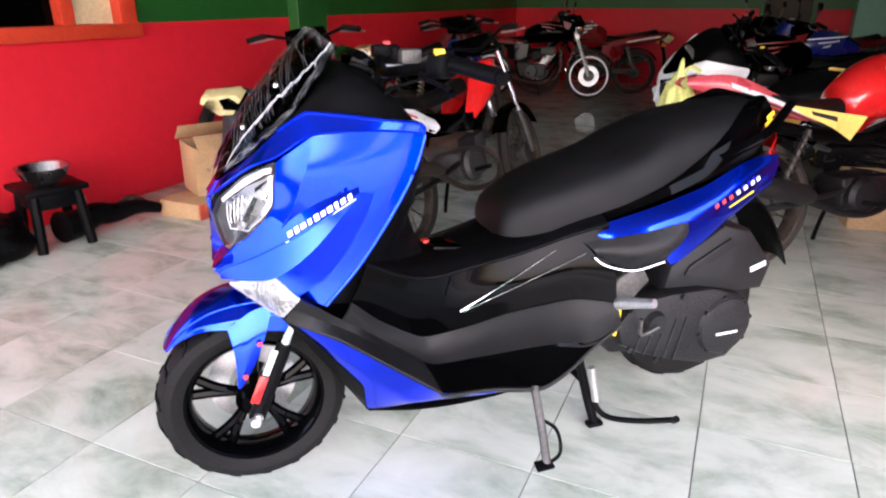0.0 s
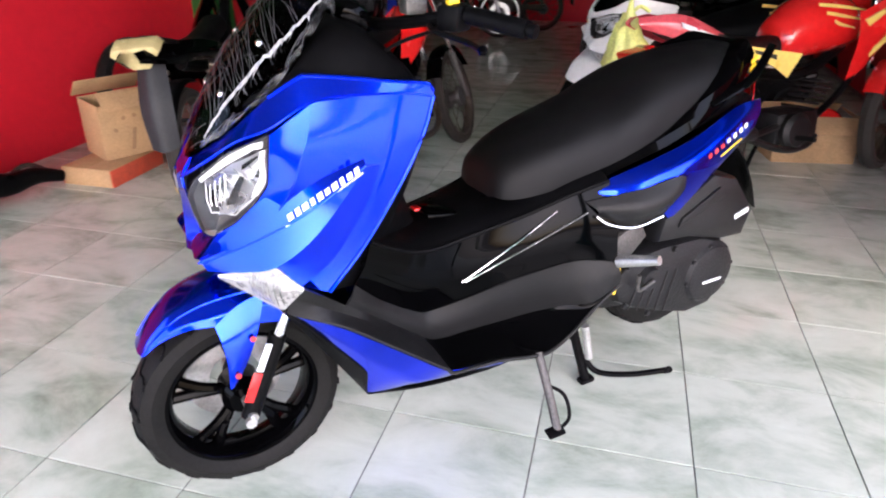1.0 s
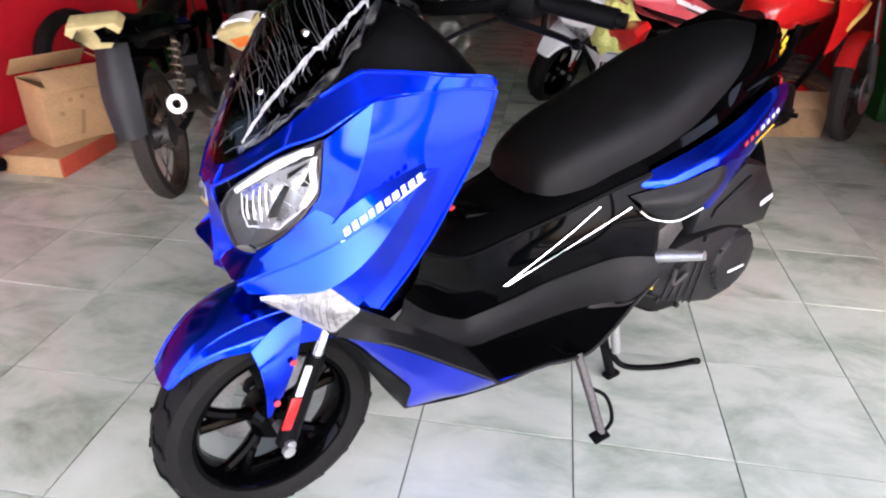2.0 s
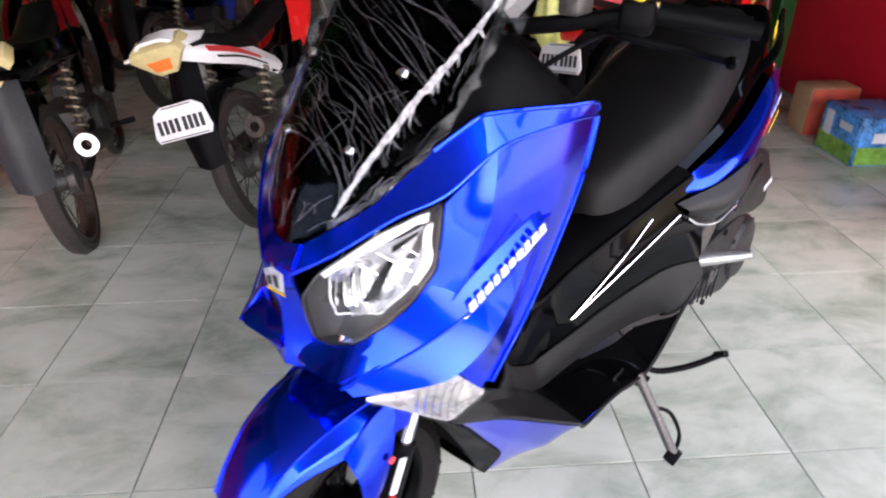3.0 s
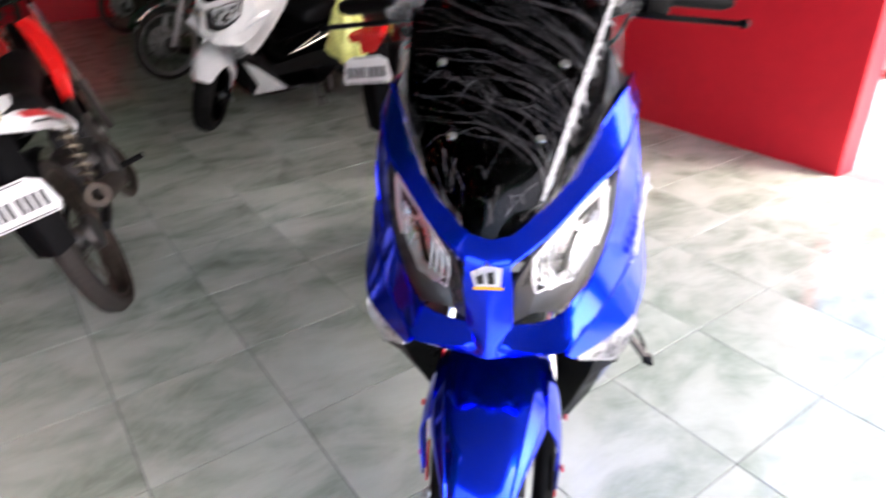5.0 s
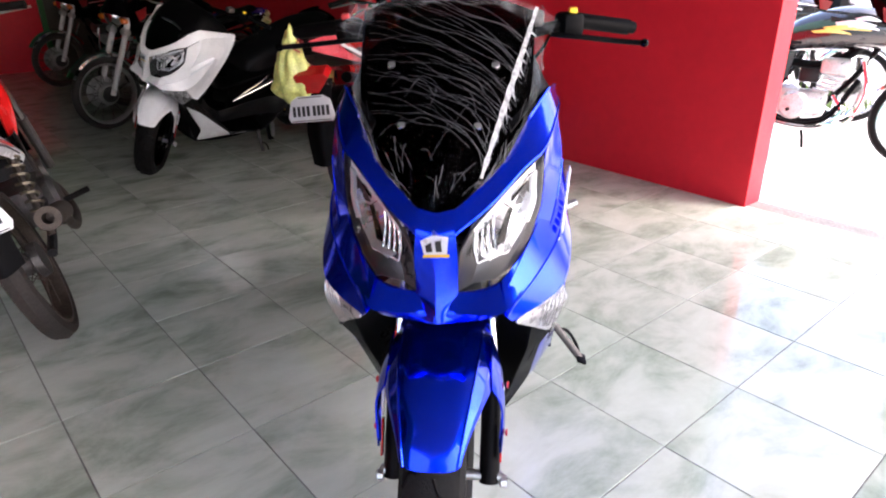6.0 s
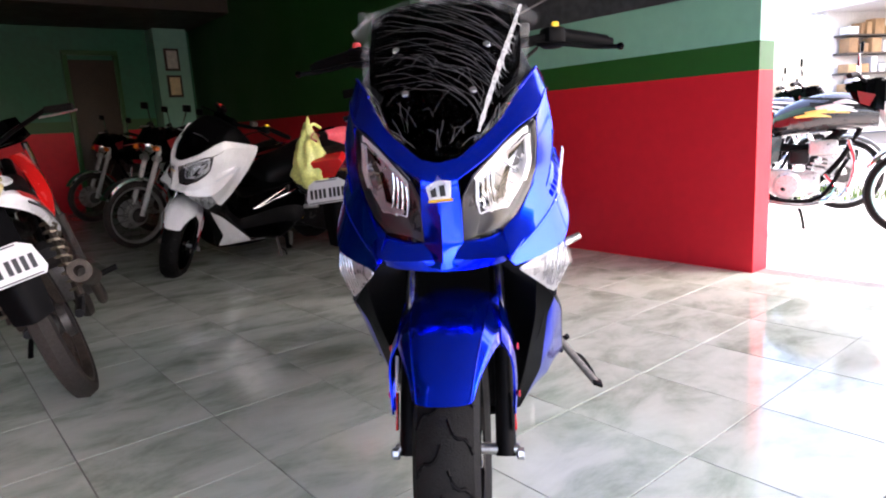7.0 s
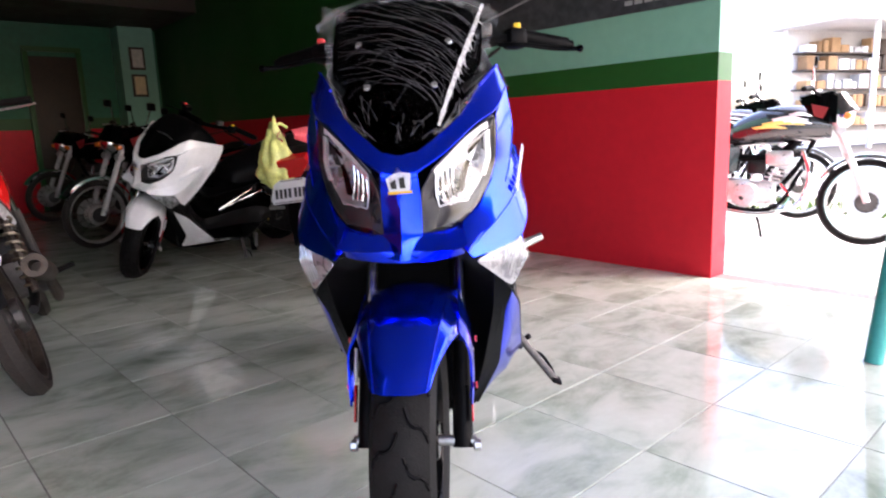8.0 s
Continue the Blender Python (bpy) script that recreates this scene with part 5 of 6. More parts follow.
def motorcycle(name, label, m, style, body, tail, tyre="rubber_worn", rim="steel_dirty", accent="decal_red", plate=False, group="", muffler="steel_dirty", lamp="lamp_yellow", steer=0, shield="", engine="engine_grey"):
    """Rear contact at the origin, front towards +x, left side towards +y."""
    b = thing(name, label, "motorcycle", m, group)
    sporty = style == "sport"
    short = plate and style == "underbone"
    bore = 0.76 if style == "underbone" else 1.0
    wb, rr, fr = (1.4, 0.3, 0.29) if sporty else (1.24, 0.285, 0.285)
    wire_wheel(b, 0, rr, 0.1 if sporty else 0.075, "rear_wheel", tyre, rim)
    wire_wheel(b, wb, fr, 0.085 if sporty else 0.065, "front_wheel", tyre, rim, disc=style != "underbone")
    for s in (-1, 1):
        part("swing_arm", tube([(0, 0.085 * s, rr), (0.2, 0.09 * s, rr + 0.02), (0.45, 0.08 * s, 0.36)], 0.017, 8), M["engine"], b)
        sh = part("shock_absorber", coil((0.03, 0.115 * s, 0.36), (0.16, 0.115 * s, 0.63), 0.024, 9, 0.006), M["spring" if not sporty else "engine"], b, "coil spring shock absorber")
        part("damper", tube([(0.02, 0.115 * s, 0.34), (0.17, 0.115 * s, 0.65)], 0.013, 8), M["steel_dirty"], sh)
        fk = part("fork_leg", tube([(wb, 0.085 * s, fr), (wb - 0.1, 0.085 * s, fr + 0.27)], 0.022, 10), M["engine_grey"] if style != "standard" else M["fork_silver"], b)
        part("fork_tube", tube([(wb - 0.1, 0.085 * s, fr + 0.26), (wb - 0.24, 0.085 * s, 0.92)], 0.015 if style != "standard" else 0.022, 10), M["chrome"] if style != "standard" else M["fork_silver"], fk)
        g = part("grip", tube([(wb - 0.36, 0.25 * s, 1.02), (wb - 0.4, 0.36 * s, 1.0)], 0.017, 10), M["rubber"], b)
        part("lever", tube([(wb - 0.31, 0.21 * s, 1.0), (wb - 0.3, 0.3 * s, 0.99), (wb - 0.33, 0.37 * s, 0.985)], 0.006, 6), M["alu"], g)
        part("footrest", tube([(0.5, 0.1 * s, 0.3), (0.5, 0.24 * s, 0.31)], 0.012, 8), M["rubber"], b)
        if style == "standard":
            part("tail_signal", box((-0.3, 0.13 * s, 0.66), (0.06, 0.07, 0.05), 0.02), M["amber"], b, "amber turn signal")
    part("handlebar", tube([(wb - 0.36, -0.25, 1.02), (wb - 0.3, -0.1, 0.98), (wb - 0.28, 0, 0.95), (wb - 0.3, 0.1, 0.98), (wb - 0.36, 0.25, 1.02)], 0.011, 8), M["black_matte"], b)
    part("frame", tube([(0.1, 0, 0.66), (0.4, 0, 0.6), (0.7, 0, 0.6), (wb - 0.26, 0, 0.86)], 0.03, 10), M["black_matte"], b)
    part("down_tube", tube([(wb - 0.27, 0, 0.8), (wb - 0.42, 0, 0.5), (0.62, 0, 0.26)], 0.018, 8), M["black_matte"], b)
    # engine
    e = part("engine", box((0.56, 0, 0.34), (0.3, 0.2, 0.17), 0.045), M["engine" if sporty else engine], b, "grey cast engine" if not sporty else "black cast engine")
    part("clutch_cover", lathe([(0, -0.14), (0.07, -0.138), (0.09, -0.12), (0.09, -0.09)], 28, "y", (0.52, 0, 0.33)), M["engine" if sporty else engine], e)
    part("generator_cover", lathe([(0, 0.14), (0.06, 0.138), (0.08, 0.12), (0.08, 0.09)], 28, "y", (0.52, 0, 0.33)), M["engine" if sporty else engine], e)
    for k in range(6):
        part("cylinder_fin", box((0.66 + 0.02 * k, 0, 0.42 + (0.024 * k if style != "underbone" else 0.004 * k)), (0.1, 0.13, 0.012) if style != "underbone" else (0.012, 0.13, 0.11), 0.003, pose(0, 0, 0, 0, 12, 0), None, 1), M["alu" if style == "standard" else "engine"], e)
    ex = part("exhaust_pipe", tube([(0.74, -0.05, 0.4), (0.8, -0.1, 0.3), (0.68, -0.13, 0.2), (0.4, -0.14, 0.22), (0.14, -0.16, 0.35)] if not sporty else [(0.68, -0.05, 0.36), (0.7, -0.08, 0.28), (0.6, -0.1, 0.24), (0.4, -0.14, 0.26), (0.14, -0.16, 0.35)], 0.017, 10), M[muffler], b)
    part("silencer", lathe([(0, 0), (0.03, 0), (0.046, 0.05), (0.048, 0.3), (0.04, 0.36), (0.026, 0.37), (0.024, 0.3), (0, 0.3)], 24, "x"), M[muffler], ex).matrix_local = Matrix.Translation((0.18, -0.165, 0.36)) @ pose(0, 0, 0, 0, -14, 180) @ Matrix.Diagonal((1, bore, bore, 1))
    part("silencer_ring", lathe([(0.024, 0), (0.05, 0), (0.05, 0.014), (0.024, 0.014)], 24, "x", shut=True), M["steel_dirty"] if plate else M["alu"], ex).matrix_local = Matrix.Translation((-0.18, -0.165, 0.452)) @ pose(0, 0, 0, 0, -14, 180) @ Matrix.Diagonal((1, bore, bore, 1))
    part("side_stand", tube([(0.56, 0.12, 0.24), (0.6, 0.2, 0.12), (0.62, 0.25, 0.01)], 0.011, 8), M["black_matte"], b)
    part("chain_cover", box((0.24, 0.1, 0.33), (0.42, 0.03, 0.07), 0.015), M["steel_dirty"], b)
    # seat
    sb = bmesh.new()
    rings = []
    for k in range(15):
        f = k / 14
        x = -0.22 + 0.9 * f
        zt = 0.83 - 0.07 * math.sin(f * math.pi) - (0.02 * f) + (0.06 * (1 - f) if sporty else 0)
        h = 0.07 + 0.07 * math.sin(min(1, f * 1.5 + 0.1) * math.pi)
        rings.append([sb.verts.new((x, h * math.copysign(abs(math.cos(a)) ** 0.7, math.cos(a)), zt - 0.075 + 0.075 * math.sin(a) ** 0.7)) for a in [math.pi * q / 10 for q in range(11)]])
    for p, q in zip(rings, rings[1:]):
        for i in range(10):
            sb.faces.new((p[i], p[i + 1], q[i + 1], q[i]))
        sb.faces.new((p[10], p[0], q[0], q[10]))
    sb.faces.new(rings[0])
    sb.faces.new(rings[-1][::-1])
    part("seat", sb, M["seat"], b, "black vinyl seat", sharp=60)
    # tail cowl

    def cw(*pts):
        """Shorter, drooping tail of the bike with the white cowl."""
        return [(x * 0.69 - 0.02, y, z - 0.09 * (x + 0.4) / 0.8 + 0.01) if short else (x, y, z) for x, y, z in pts]

    for fl in (False, True):
        lift = 0.1 if sporty else 0.0
        part("tail_cowl", skin([cw((-0.4, -0.03, 0.79 + lift), (-0.2, -0.09, 0.79 + lift), (0.1, -0.12, 0.76), (0.4, -0.13, 0.69)),
                                cw((-0.41, -0.045, 0.765 + lift), (-0.2, -0.125, 0.745 + lift), (0.1, -0.145, 0.7), (0.42, -0.14, 0.68 if sporty else 0.65)),
                                cw((-0.38, -0.03, 0.745 + lift), (-0.2, -0.1, 0.705 + lift * 0.8), (0.08, -0.12, 0.72 if sporty else 0.675), (0.38, -0.12, 0.66 if sporty else 0.62))], 18, 4, flip=fl), M[tail], b)
        part("stripe", skin([cw((-0.25, -0.118, 0.765 + lift), (-0.05, -0.14, 0.745 + lift * 0.5), (0.18, -0.148, 0.70)), cw((-0.25, -0.125, 0.745 + lift), (-0.05, -0.146, 0.725 + lift * 0.5), (0.18, -0.149, 0.69))], 10, 2, flip=fl, thick=0.003), M["decal_white" if sporty else accent], b)
        if plate:
            part("stripe", skin([cw((-0.2, -0.128, 0.728 + lift), (0.0, -0.147, 0.71 + lift * 0.4), (0.22, -0.15, 0.668)), cw((-0.2, -0.128, 0.72 + lift), (0.0, -0.147, 0.702 + lift * 0.4), (0.22, -0.15, 0.662))], 10, 2, flip=fl, thick=0.003), M["decal_black"], b)
    up = 0.0 if style != "underbone" else 0.05
    fw = 0.0 if style != "underbone" else 0.12 if plate else 0.09
    # wedge lens, wide at the top, with a coloured lens low in it
    tl = part("tail_light", slab([(-0.1, 0.026), (-0.084, 0.052), (0.084, 0.052), (0.1, 0.026), (0.034, -0.045), (-0.034, -0.045)], -0.035, 0.05, "x", 0.007), M[lamp], b, "yellowed tail light lens")
    tl.matrix_local = Matrix.Translation((-0.385 + fw, 0, 0.715 + up)) @ pose(0, 0, 0, 0, -24, 0)
    if short:
        part("bulb_lens", slab([(-0.045, 0.012), (0.045, 0.012), (0.03, -0.026), (-0.03, -0.026)], -0.041, -0.03, "x", 0.004), M["amber"], tl, "orange reflector")
        part("tail_rim", skin([[(-0.3, 0.12, 0.79), (-0.395 + fw, 0.103, 0.79), (-0.43 + fw, 0.05, 0.822), (-0.436 + fw, 0, 0.826), (-0.43 + fw, -0.05, 0.822), (-0.395 + fw, -0.103, 0.79), (-0.2, -0.12, 0.79)],
                               [(-0.14, 0.11, 0.8), (-0.2, 0.095, 0.815), (-0.24, 0.05, 0.84), (-0.25, 0, 0.843), (-0.24, -0.05, 0.84), (-0.2, -0.095, 0.815), (-0.14, -0.11, 0.8)]], 28, 4, thick=0.01), M[tail], b, "white tail cowl edge over the lamp")
    part("rear_mudguard", skin([[(-0.3 + fw, -0.06, 0.68 + up), (-0.37 + fw, -0.07, 0.5 + up), (-0.39 + fw, -0.06, 0.33 + up)], [(-0.33 + fw, 0, 0.69 + up), (-0.4 + fw, 0, 0.5 + up), (-0.42 + fw, 0, 0.32 + up)], [(-0.3 + fw, 0.06, 0.68 + up), (-0.37 + fw, 0.07, 0.5 + up), (-0.39 + fw, 0.06, 0.33 + up)]], 12, 4), M["black_matte"] if tail != "black_gloss" else M["flap"], b)
    part("mud_flap", lathe([(rr + 0.02, -0.05), (rr + 0.035, -0.03), (rr + 0.035, 0.03), (rr + 0.02, 0.05)], 20, "y", (0, 0, rr), arc=(60, 150)), M["black_matte"], b)
    if plate:
        pl = part("number_plate", slab([(-0.1, -0.035), (-0.085, 0.03), (-0.055, 0.048), (0.055, 0.048), (0.085, 0.03), (0.1, -0.035), (0.09, -0.055), (-0.09, -0.055)], -0.003, 0.003, "x", 0.001), M["plate"], b, "white number plate with plain dark bars")
        pl.matrix_local = Matrix.Translation((-0.442 + fw - (0.012 if up else 0), 0, 0.575 - 0.1 * up + (0.03 if sporty else 0))) @ pose(0, 0, 0, 0, 12, 0) @ Matrix.Scale(1.12, 4)
        for k, y in enumerate((-0.072, -0.052, -0.033, -0.014, 0.012, 0.032, 0.052, 0.072)):
            part("bar", box((-0.0045, y, -0.012), (0.002, 0.012, 0.04), 0), M["decal_black"], pl, smooth=False)
        for z, w in ((0.042, 0.1), (-0.05, 0.17)):
            part("rim_line", box((-0.0045, 0, z), (0.002, w, 0.003), 0), M["decal_black"], pl, smooth=False)
    # front end
    part("front_mudguard", lathe([(fr + 0.012, -0.05), (fr + 0.03, -0.045), (fr + 0.042, 0), (fr + 0.03, 0.045), (fr + 0.012, 0.05)], 24, "y", (wb, 0, fr), arc=(30, 150)), M[body] if style != "standard" else M["chrome"], b)
    if style == "underbone":
        for fl in (False, True):
            part("leg_shield", skin([[(wb - 0.22, -0.06, 0.88), (wb - 0.28, -0.13, 0.72), (wb - 0.36, -0.16, 0.52), (wb - 0.42, -0.14, 0.36)], [(wb - 0.29, -0.11, 0.89), (wb - 0.37, -0.185, 0.73), (wb - 0.45, -0.205, 0.53), (wb - 0.47, -0.16, 0.37)], [(wb - 0.36, -0.09, 0.88), (wb - 0.46, -0.15, 0.72), (wb - 0.53, -0.16, 0.54), (wb - 0.52, -0.13, 0.4)]], 14, 4, flip=fl, thick=0.006), M[body], b) if not shield else part("leg_shield", skin([[(1.05, -0.05, 0.87), (0.99, -0.08, 0.76), (0.84, -0.1, 0.65), (0.63, -0.085, 0.55)], [(0.97, -0.085, 0.88), (0.88, -0.125, 0.77), (0.75, -0.13, 0.66), (0.61, -0.095, 0.545)], [(0.86, -0.04, 0.88), (0.72, -0.075, 0.8), (0.63, -0.09, 0.69), (0.575, -0.08, 0.555)]], 14, 4, flip=fl, thick=0.006), M[shield], b, "red plastic leg shield")
            part("side_body", skin([[(0.15, -0.12, 0.66), (0.45, -0.12, 0.62), (0.75, -0.09, 0.62), (0.95, -0.05, 0.8)], [(0.2, -0.13, 0.56), (0.45, -0.12, 0.52), (0.72, -0.09, 0.52), (0.9, -0.05, 0.66)]], 14, 4, flip=fl), M["black_gloss"], b)
        part("headlight_cowl", skin([[(wb - 0.3, -0.15, 0.94), (wb - 0.12, -0.09, 0.93), (wb - 0.08, 0, 0.93), (wb - 0.12, 0.09, 0.93), (wb - 0.3, 0.15, 0.94)], [(wb - 0.34, -0.13, 1.03), (wb - 0.22, -0.08, 1.04), (wb - 0.19, 0, 1.04), (wb - 0.22, 0.08, 1.04), (wb - 0.34, 0.13, 1.03)]], 16, 4), M["black_gloss"], b)
        part("headlight", box((wb - 0.13, 0, 0.97), (0.05, 0.15, 0.07), 0.02), M["lens"], b)
    else:
        tk = bmesh.new()
        rings = []
        L0, L1 = (0.4, 0.9) if sporty else (0.42, 1.02)
        for k in range(15):
            f = k / 14
            x = L0 + (L1 - L0) * f
            h = (0.155 if sporty else 0.14) * math.sin((0.12 + 0.74 * f) * math.pi) ** 0.6
            top = 0.8 + (0.17 if sporty else 0.14) * math.sin((0.05 + 0.8 * f) * math.pi) ** 0.8
            bot = (0.65 if sporty else 0.66) + 0.04 * f
            rings.append([tk.verts.new((x, h * math.cos(a), (top + bot) / 2 + (top - bot) / 2 * math.sin(a))) for a in [2 * math.pi * q / 20 for q in range(20)]])
        for p, q in zip(rings, rings[1:]):
            for i in range(20):
                tk.faces.new((p[i], p[(i + 1) % 20], q[(i + 1) % 20], q[i]))
        tk.faces.new(rings[0])
        tk.faces.new(rings[-1][::-1])
        tank = part("fuel_tank", tk, M[body], b, sharp=60)
        part("filler_cap", lathe([(0, 0.02), (0.03, 0.018), (0.035, 0), (0.035, -0.02)], 20, "z", (0.78, 0, 0.965 if sporty else 0.905)), M["chrome"], tank)
        for fl in (False, True):
            for k in range(3):
                z, sx = 0.9 - 0.038 * k, (-0.1 if sporty else -0.03)
                part("stripe", skin([[(0.6 + sx + 0.06 * k, -0.156 if sporty else -0.142, z + 0.012), (0.76 + sx, -0.157 if sporty else -0.144, z + 0.006 - 0.01), (0.94 + sx - 0.03 * k, -0.14 if sporty else -0.11, z - 0.03)],
                                     [(0.6 + sx + 0.06 * k, -0.158 if sporty else -0.144, z - 0.002), (0.76 + sx, -0.159 if sporty else -0.145, z - 0.018), (0.94 + sx - 0.03 * k, -0.141 if sporty else -0.111, z - 0.034)]], 10, 2, flip=fl, thick=0.006), M[accent], tank)
        part("headlight", lathe([(0, 0.07), (0.05, 0.062), (0.08, 0.03), (0.085, 0), (0.06, -0.06), (0, -0.08)], 28, "x", (wb - 0.16, 0, 0.86)), M["chrome"], b, "round chrome headlight")
        part("gauge", lathe([(0, 0.03), (0.035, 0.03), (0.04, -0.02), (0, -0.02)], 20, "z", (wb - 0.24, 0.05, 0.98)), M["black_gloss"], b)
        part("gauge", lathe([(0, 0.03), (0.035, 0.03), (0.04, -0.02), (0, -0.02)], 20, "z", (wb - 0.24, -0.05, 0.98)), M["black_gloss"], b)
        for s in (-1, 1):
            part("front_signal", box((wb - 0.14, 0.14 * s, 0.84), (0.05, 0.06, 0.045), 0.02), M["amber"], b)
            mr = part("mirror", box((wb - 0.34, 0.3 * s, 1.17), (0.02, 0.1, 0.06), 0.02), M["black_matte"], b)
            part("mirror_stalk", tube([(wb - 0.34, 0.22 * s, 1.02), (wb - 0.35, 0.27 * s, 1.14)], 0.005, 6), M["chrome"], mr)
    if style == "standard":
        part("crash_guard", tube([(0.86, -0.2, 0.62), (0.9, -0.24, 0.45), (0.84, -0.22, 0.26), (0.7, -0.12, 0.22)], 0.011, 8), M["chrome"], b)
        part("crash_guard", tube([(0.86, 0.2, 0.62), (0.9, 0.24, 0.45), (0.84, 0.22, 0.26), (0.7, 0.12, 0.22)], 0.011, 8), M["chrome"], b)
        part("cylinder_head", box((0.72, 0, 0.58), (0.17, 0.17, 0.1), 0.02), M[engine], b)
        part("air_filter", box((0.36, 0, 0.56), (0.16, 0.2, 0.16), 0.03), M["black_matte"], b)
        part("cradle", tube([(0.3, 0.1, 0.5), (0.4, 0.11, 0.25), (0.7, 0.11, 0.24), (0.86, 0.05, 0.5)], 0.014, 8), M["black_matte"], b)
        part("cradle", tube([(0.3, -0.1, 0.5), (0.4, -0.11, 0.25), (0.7, -0.11, 0.24), (0.86, -0.05, 0.5)], 0.014, 8), M["black_matte"], b)
        part("carburettor", box((0.58, 0, 0.52), (0.12, 0.09, 0.1), 0.02), M["engine"], b)
        part("gearbox", box((0.44, 0, 0.36), (0.22, 0.23, 0.17), 0.05), M[engine], b)
        part("headlight_visor", skin([[(wb - 0.26, -0.12, 0.84), (wb - 0.1, -0.1, 0.88), (wb - 0.07, 0, 0.89), (wb - 0.1, 0.1, 0.88), (wb - 0.26, 0.12, 0.84)], [(wb - 0.3, -0.1, 0.97), (wb - 0.18, -0.08, 1.0), (wb - 0.15, 0, 1.01), (wb - 0.18, 0.08, 1.0), (wb - 0.3, 0.1, 0.97)]], 14, 3), M[body], b)
        for fl in (False, True):
            part("cowl_side", skin([[(wb - 0.42, -0.1, 0.98), (wb - 0.3, -0.125, 1.0), (wb - 0.2, -0.11, 0.98)], [(wb - 0.36, -0.11, 0.86), (wb - 0.28, -0.13, 0.82), (wb - 0.2, -0.12, 0.8)]], 10, 3, flip=fl), M["black_gloss"], b)
            part("cowl_print", skin([[(wb - 0.35, -0.125, 0.93), (wb - 0.25, -0.134, 0.9)], [(wb - 0.33, -0.126, 0.85), (wb - 0.28, -0.134, 0.83)]], 4, 2, flip=fl, thick=0.006), M["red_dark"], b, "red flash on the cowl")
            part("fork_clamp", tube([(wb - 0.17, -0.12 if fl else 0.12, 0.75), (wb - 0.17, -0.06 if fl else 0.06, 0.75)], 0.028, 10), M["alu"], b)
            part("hub_plate", lathe([(0.0, 0.045), (0.075, 0.043), (0.085, 0.03), (0.085, 0.02)], 24, "y", (wb, -0.06 if fl else 0, fr)), M["alu"], b)
            part("side_cover", skin([[(0.2, -0.13, 0.66), (0.34, -0.15, 0.65), (0.48, -0.13, 0.66)], [(0.22, -0.13, 0.48), (0.34, -0.15, 0.46), (0.46, -0.13, 0.5)]], 10, 3, flip=fl), M[body], b)
    if sporty:
        for fl in (False, True):
            part("side_panel", skin([[(0.02, -0.15, 0.765), (0.2, -0.162, 0.735), (0.42, -0.172, 0.7)], [(0.1, -0.152, 0.72), (0.24, -0.167, 0.66), (0.34, -0.172, 0.6)]], 12, 4, flip=fl), M["yellow"], b, "yellow side panel with dark print")
            part("print_bar", skin([[(0.13, -0.16, 0.735), (0.26, -0.17, 0.705)], [(0.14, -0.161, 0.718), (0.26, -0.172, 0.685)]], 4, 2, flip=fl, thick=0.006), M["decal_black"], b)
            part("tank_shroud", skin([[(0.76, -0.17, 0.86), (0.92, -0.2, 0.93), (1.08, -0.19, 1.0)], [(0.74, -0.2, 0.74), (0.88, -0.22, 0.8), (1.04, -0.2, 0.88)], [(0.72, -0.18, 0.56), (0.8, -0.19, 0.6), (0.94, -0.18, 0.7)]], 14, 5, flip=fl), M[body], b)
            for k in range(3):
                part("shroud_stripe", skin([[(0.77 + 0.02 * k, -0.2, 0.83 - 0.07 * k), (0.88, -0.216, 0.88 - 0.075 * k), (1.02 - 0.02 * k, -0.208, 0.945 - 0.08 * k)], [(0.79 + 0.02 * k, -0.205, 0.8 - 0.07 * k), (0.88, -0.219, 0.86 - 0.075 * k), (0.99 - 0.02 * k, -0.21, 0.9 - 0.08 * k)]], 6, 2, flip=fl, thick=0.012), M[accent], b)
        part("front_cowl", skin([[(wb - 0.3, -0.16, 0.82), (wb - 0.06, -0.09, 0.84), (wb + 0.02, 0, 0.86), (wb - 0.06, 0.09, 0.84), (wb - 0.3, 0.16, 0.82)], [(wb - 0.34, -0.13, 0.98), (wb - 0.16, -0.08, 1.02), (wb - 0.1, 0, 1.04), (wb - 0.16, 0.08, 1.02), (wb - 0.34, 0.13, 0.98)]], 16, 4), M[body], b)
    if steer:
        turn = Matrix.Translation((wb - 0.1, 0, 0)) @ pose(0, 0, 0, 0, 0, steer) @ Matrix.Translation((0.1 - wb, 0, 0))
        for o in b.children:
            if o.name.startswith(("front_wheel", "front_mudguard", "fork_leg")):
                o.matrix_basis = turn @ o.matrix_basis
    return b


def stand(x, y, heading, lean=-6):
    return pose(x, y, 0, 0, 0, heading) @ pose(0, 0, 0, lean, 0, 0)


ROWG = "motorcycles parked in the shop"
motorcycle("motorcycle", "black underbone motorcycle with a yellowed tail light and wire wheels", stand(0.25, 1.796, 62, -6), "underbone", "black_gloss", "black_gloss", accent="black_gloss", group=ROWG)
motorcycle("motorcycle", "dusty underbone motorcycle with a red striped white tail and plate", stand(0.86, 1.4, 34, -16), "underbone", "black_gloss", "white", accent="decal_red", plate=True, group=ROWG, shield="red", steer=8)
sport = motorcycle("motorcycle", "red motorcycle with yellow stripes and a yellow side panel", stand(2.28, 0.64, -5), "sport", "red", "red_faded", tyre="rubber_worn", accent="yellow", plate=True, group=ROWG, steer=16, lamp="red_lens", muffler="engine")
motorcycle("motorcycle", "dark blue underbone motorcycle in the dim middle of the shop", stand(1.35, 3.15, 36), "underbone", "blue_dark", "blue_dark", accent="decal_white", group=ROWG)
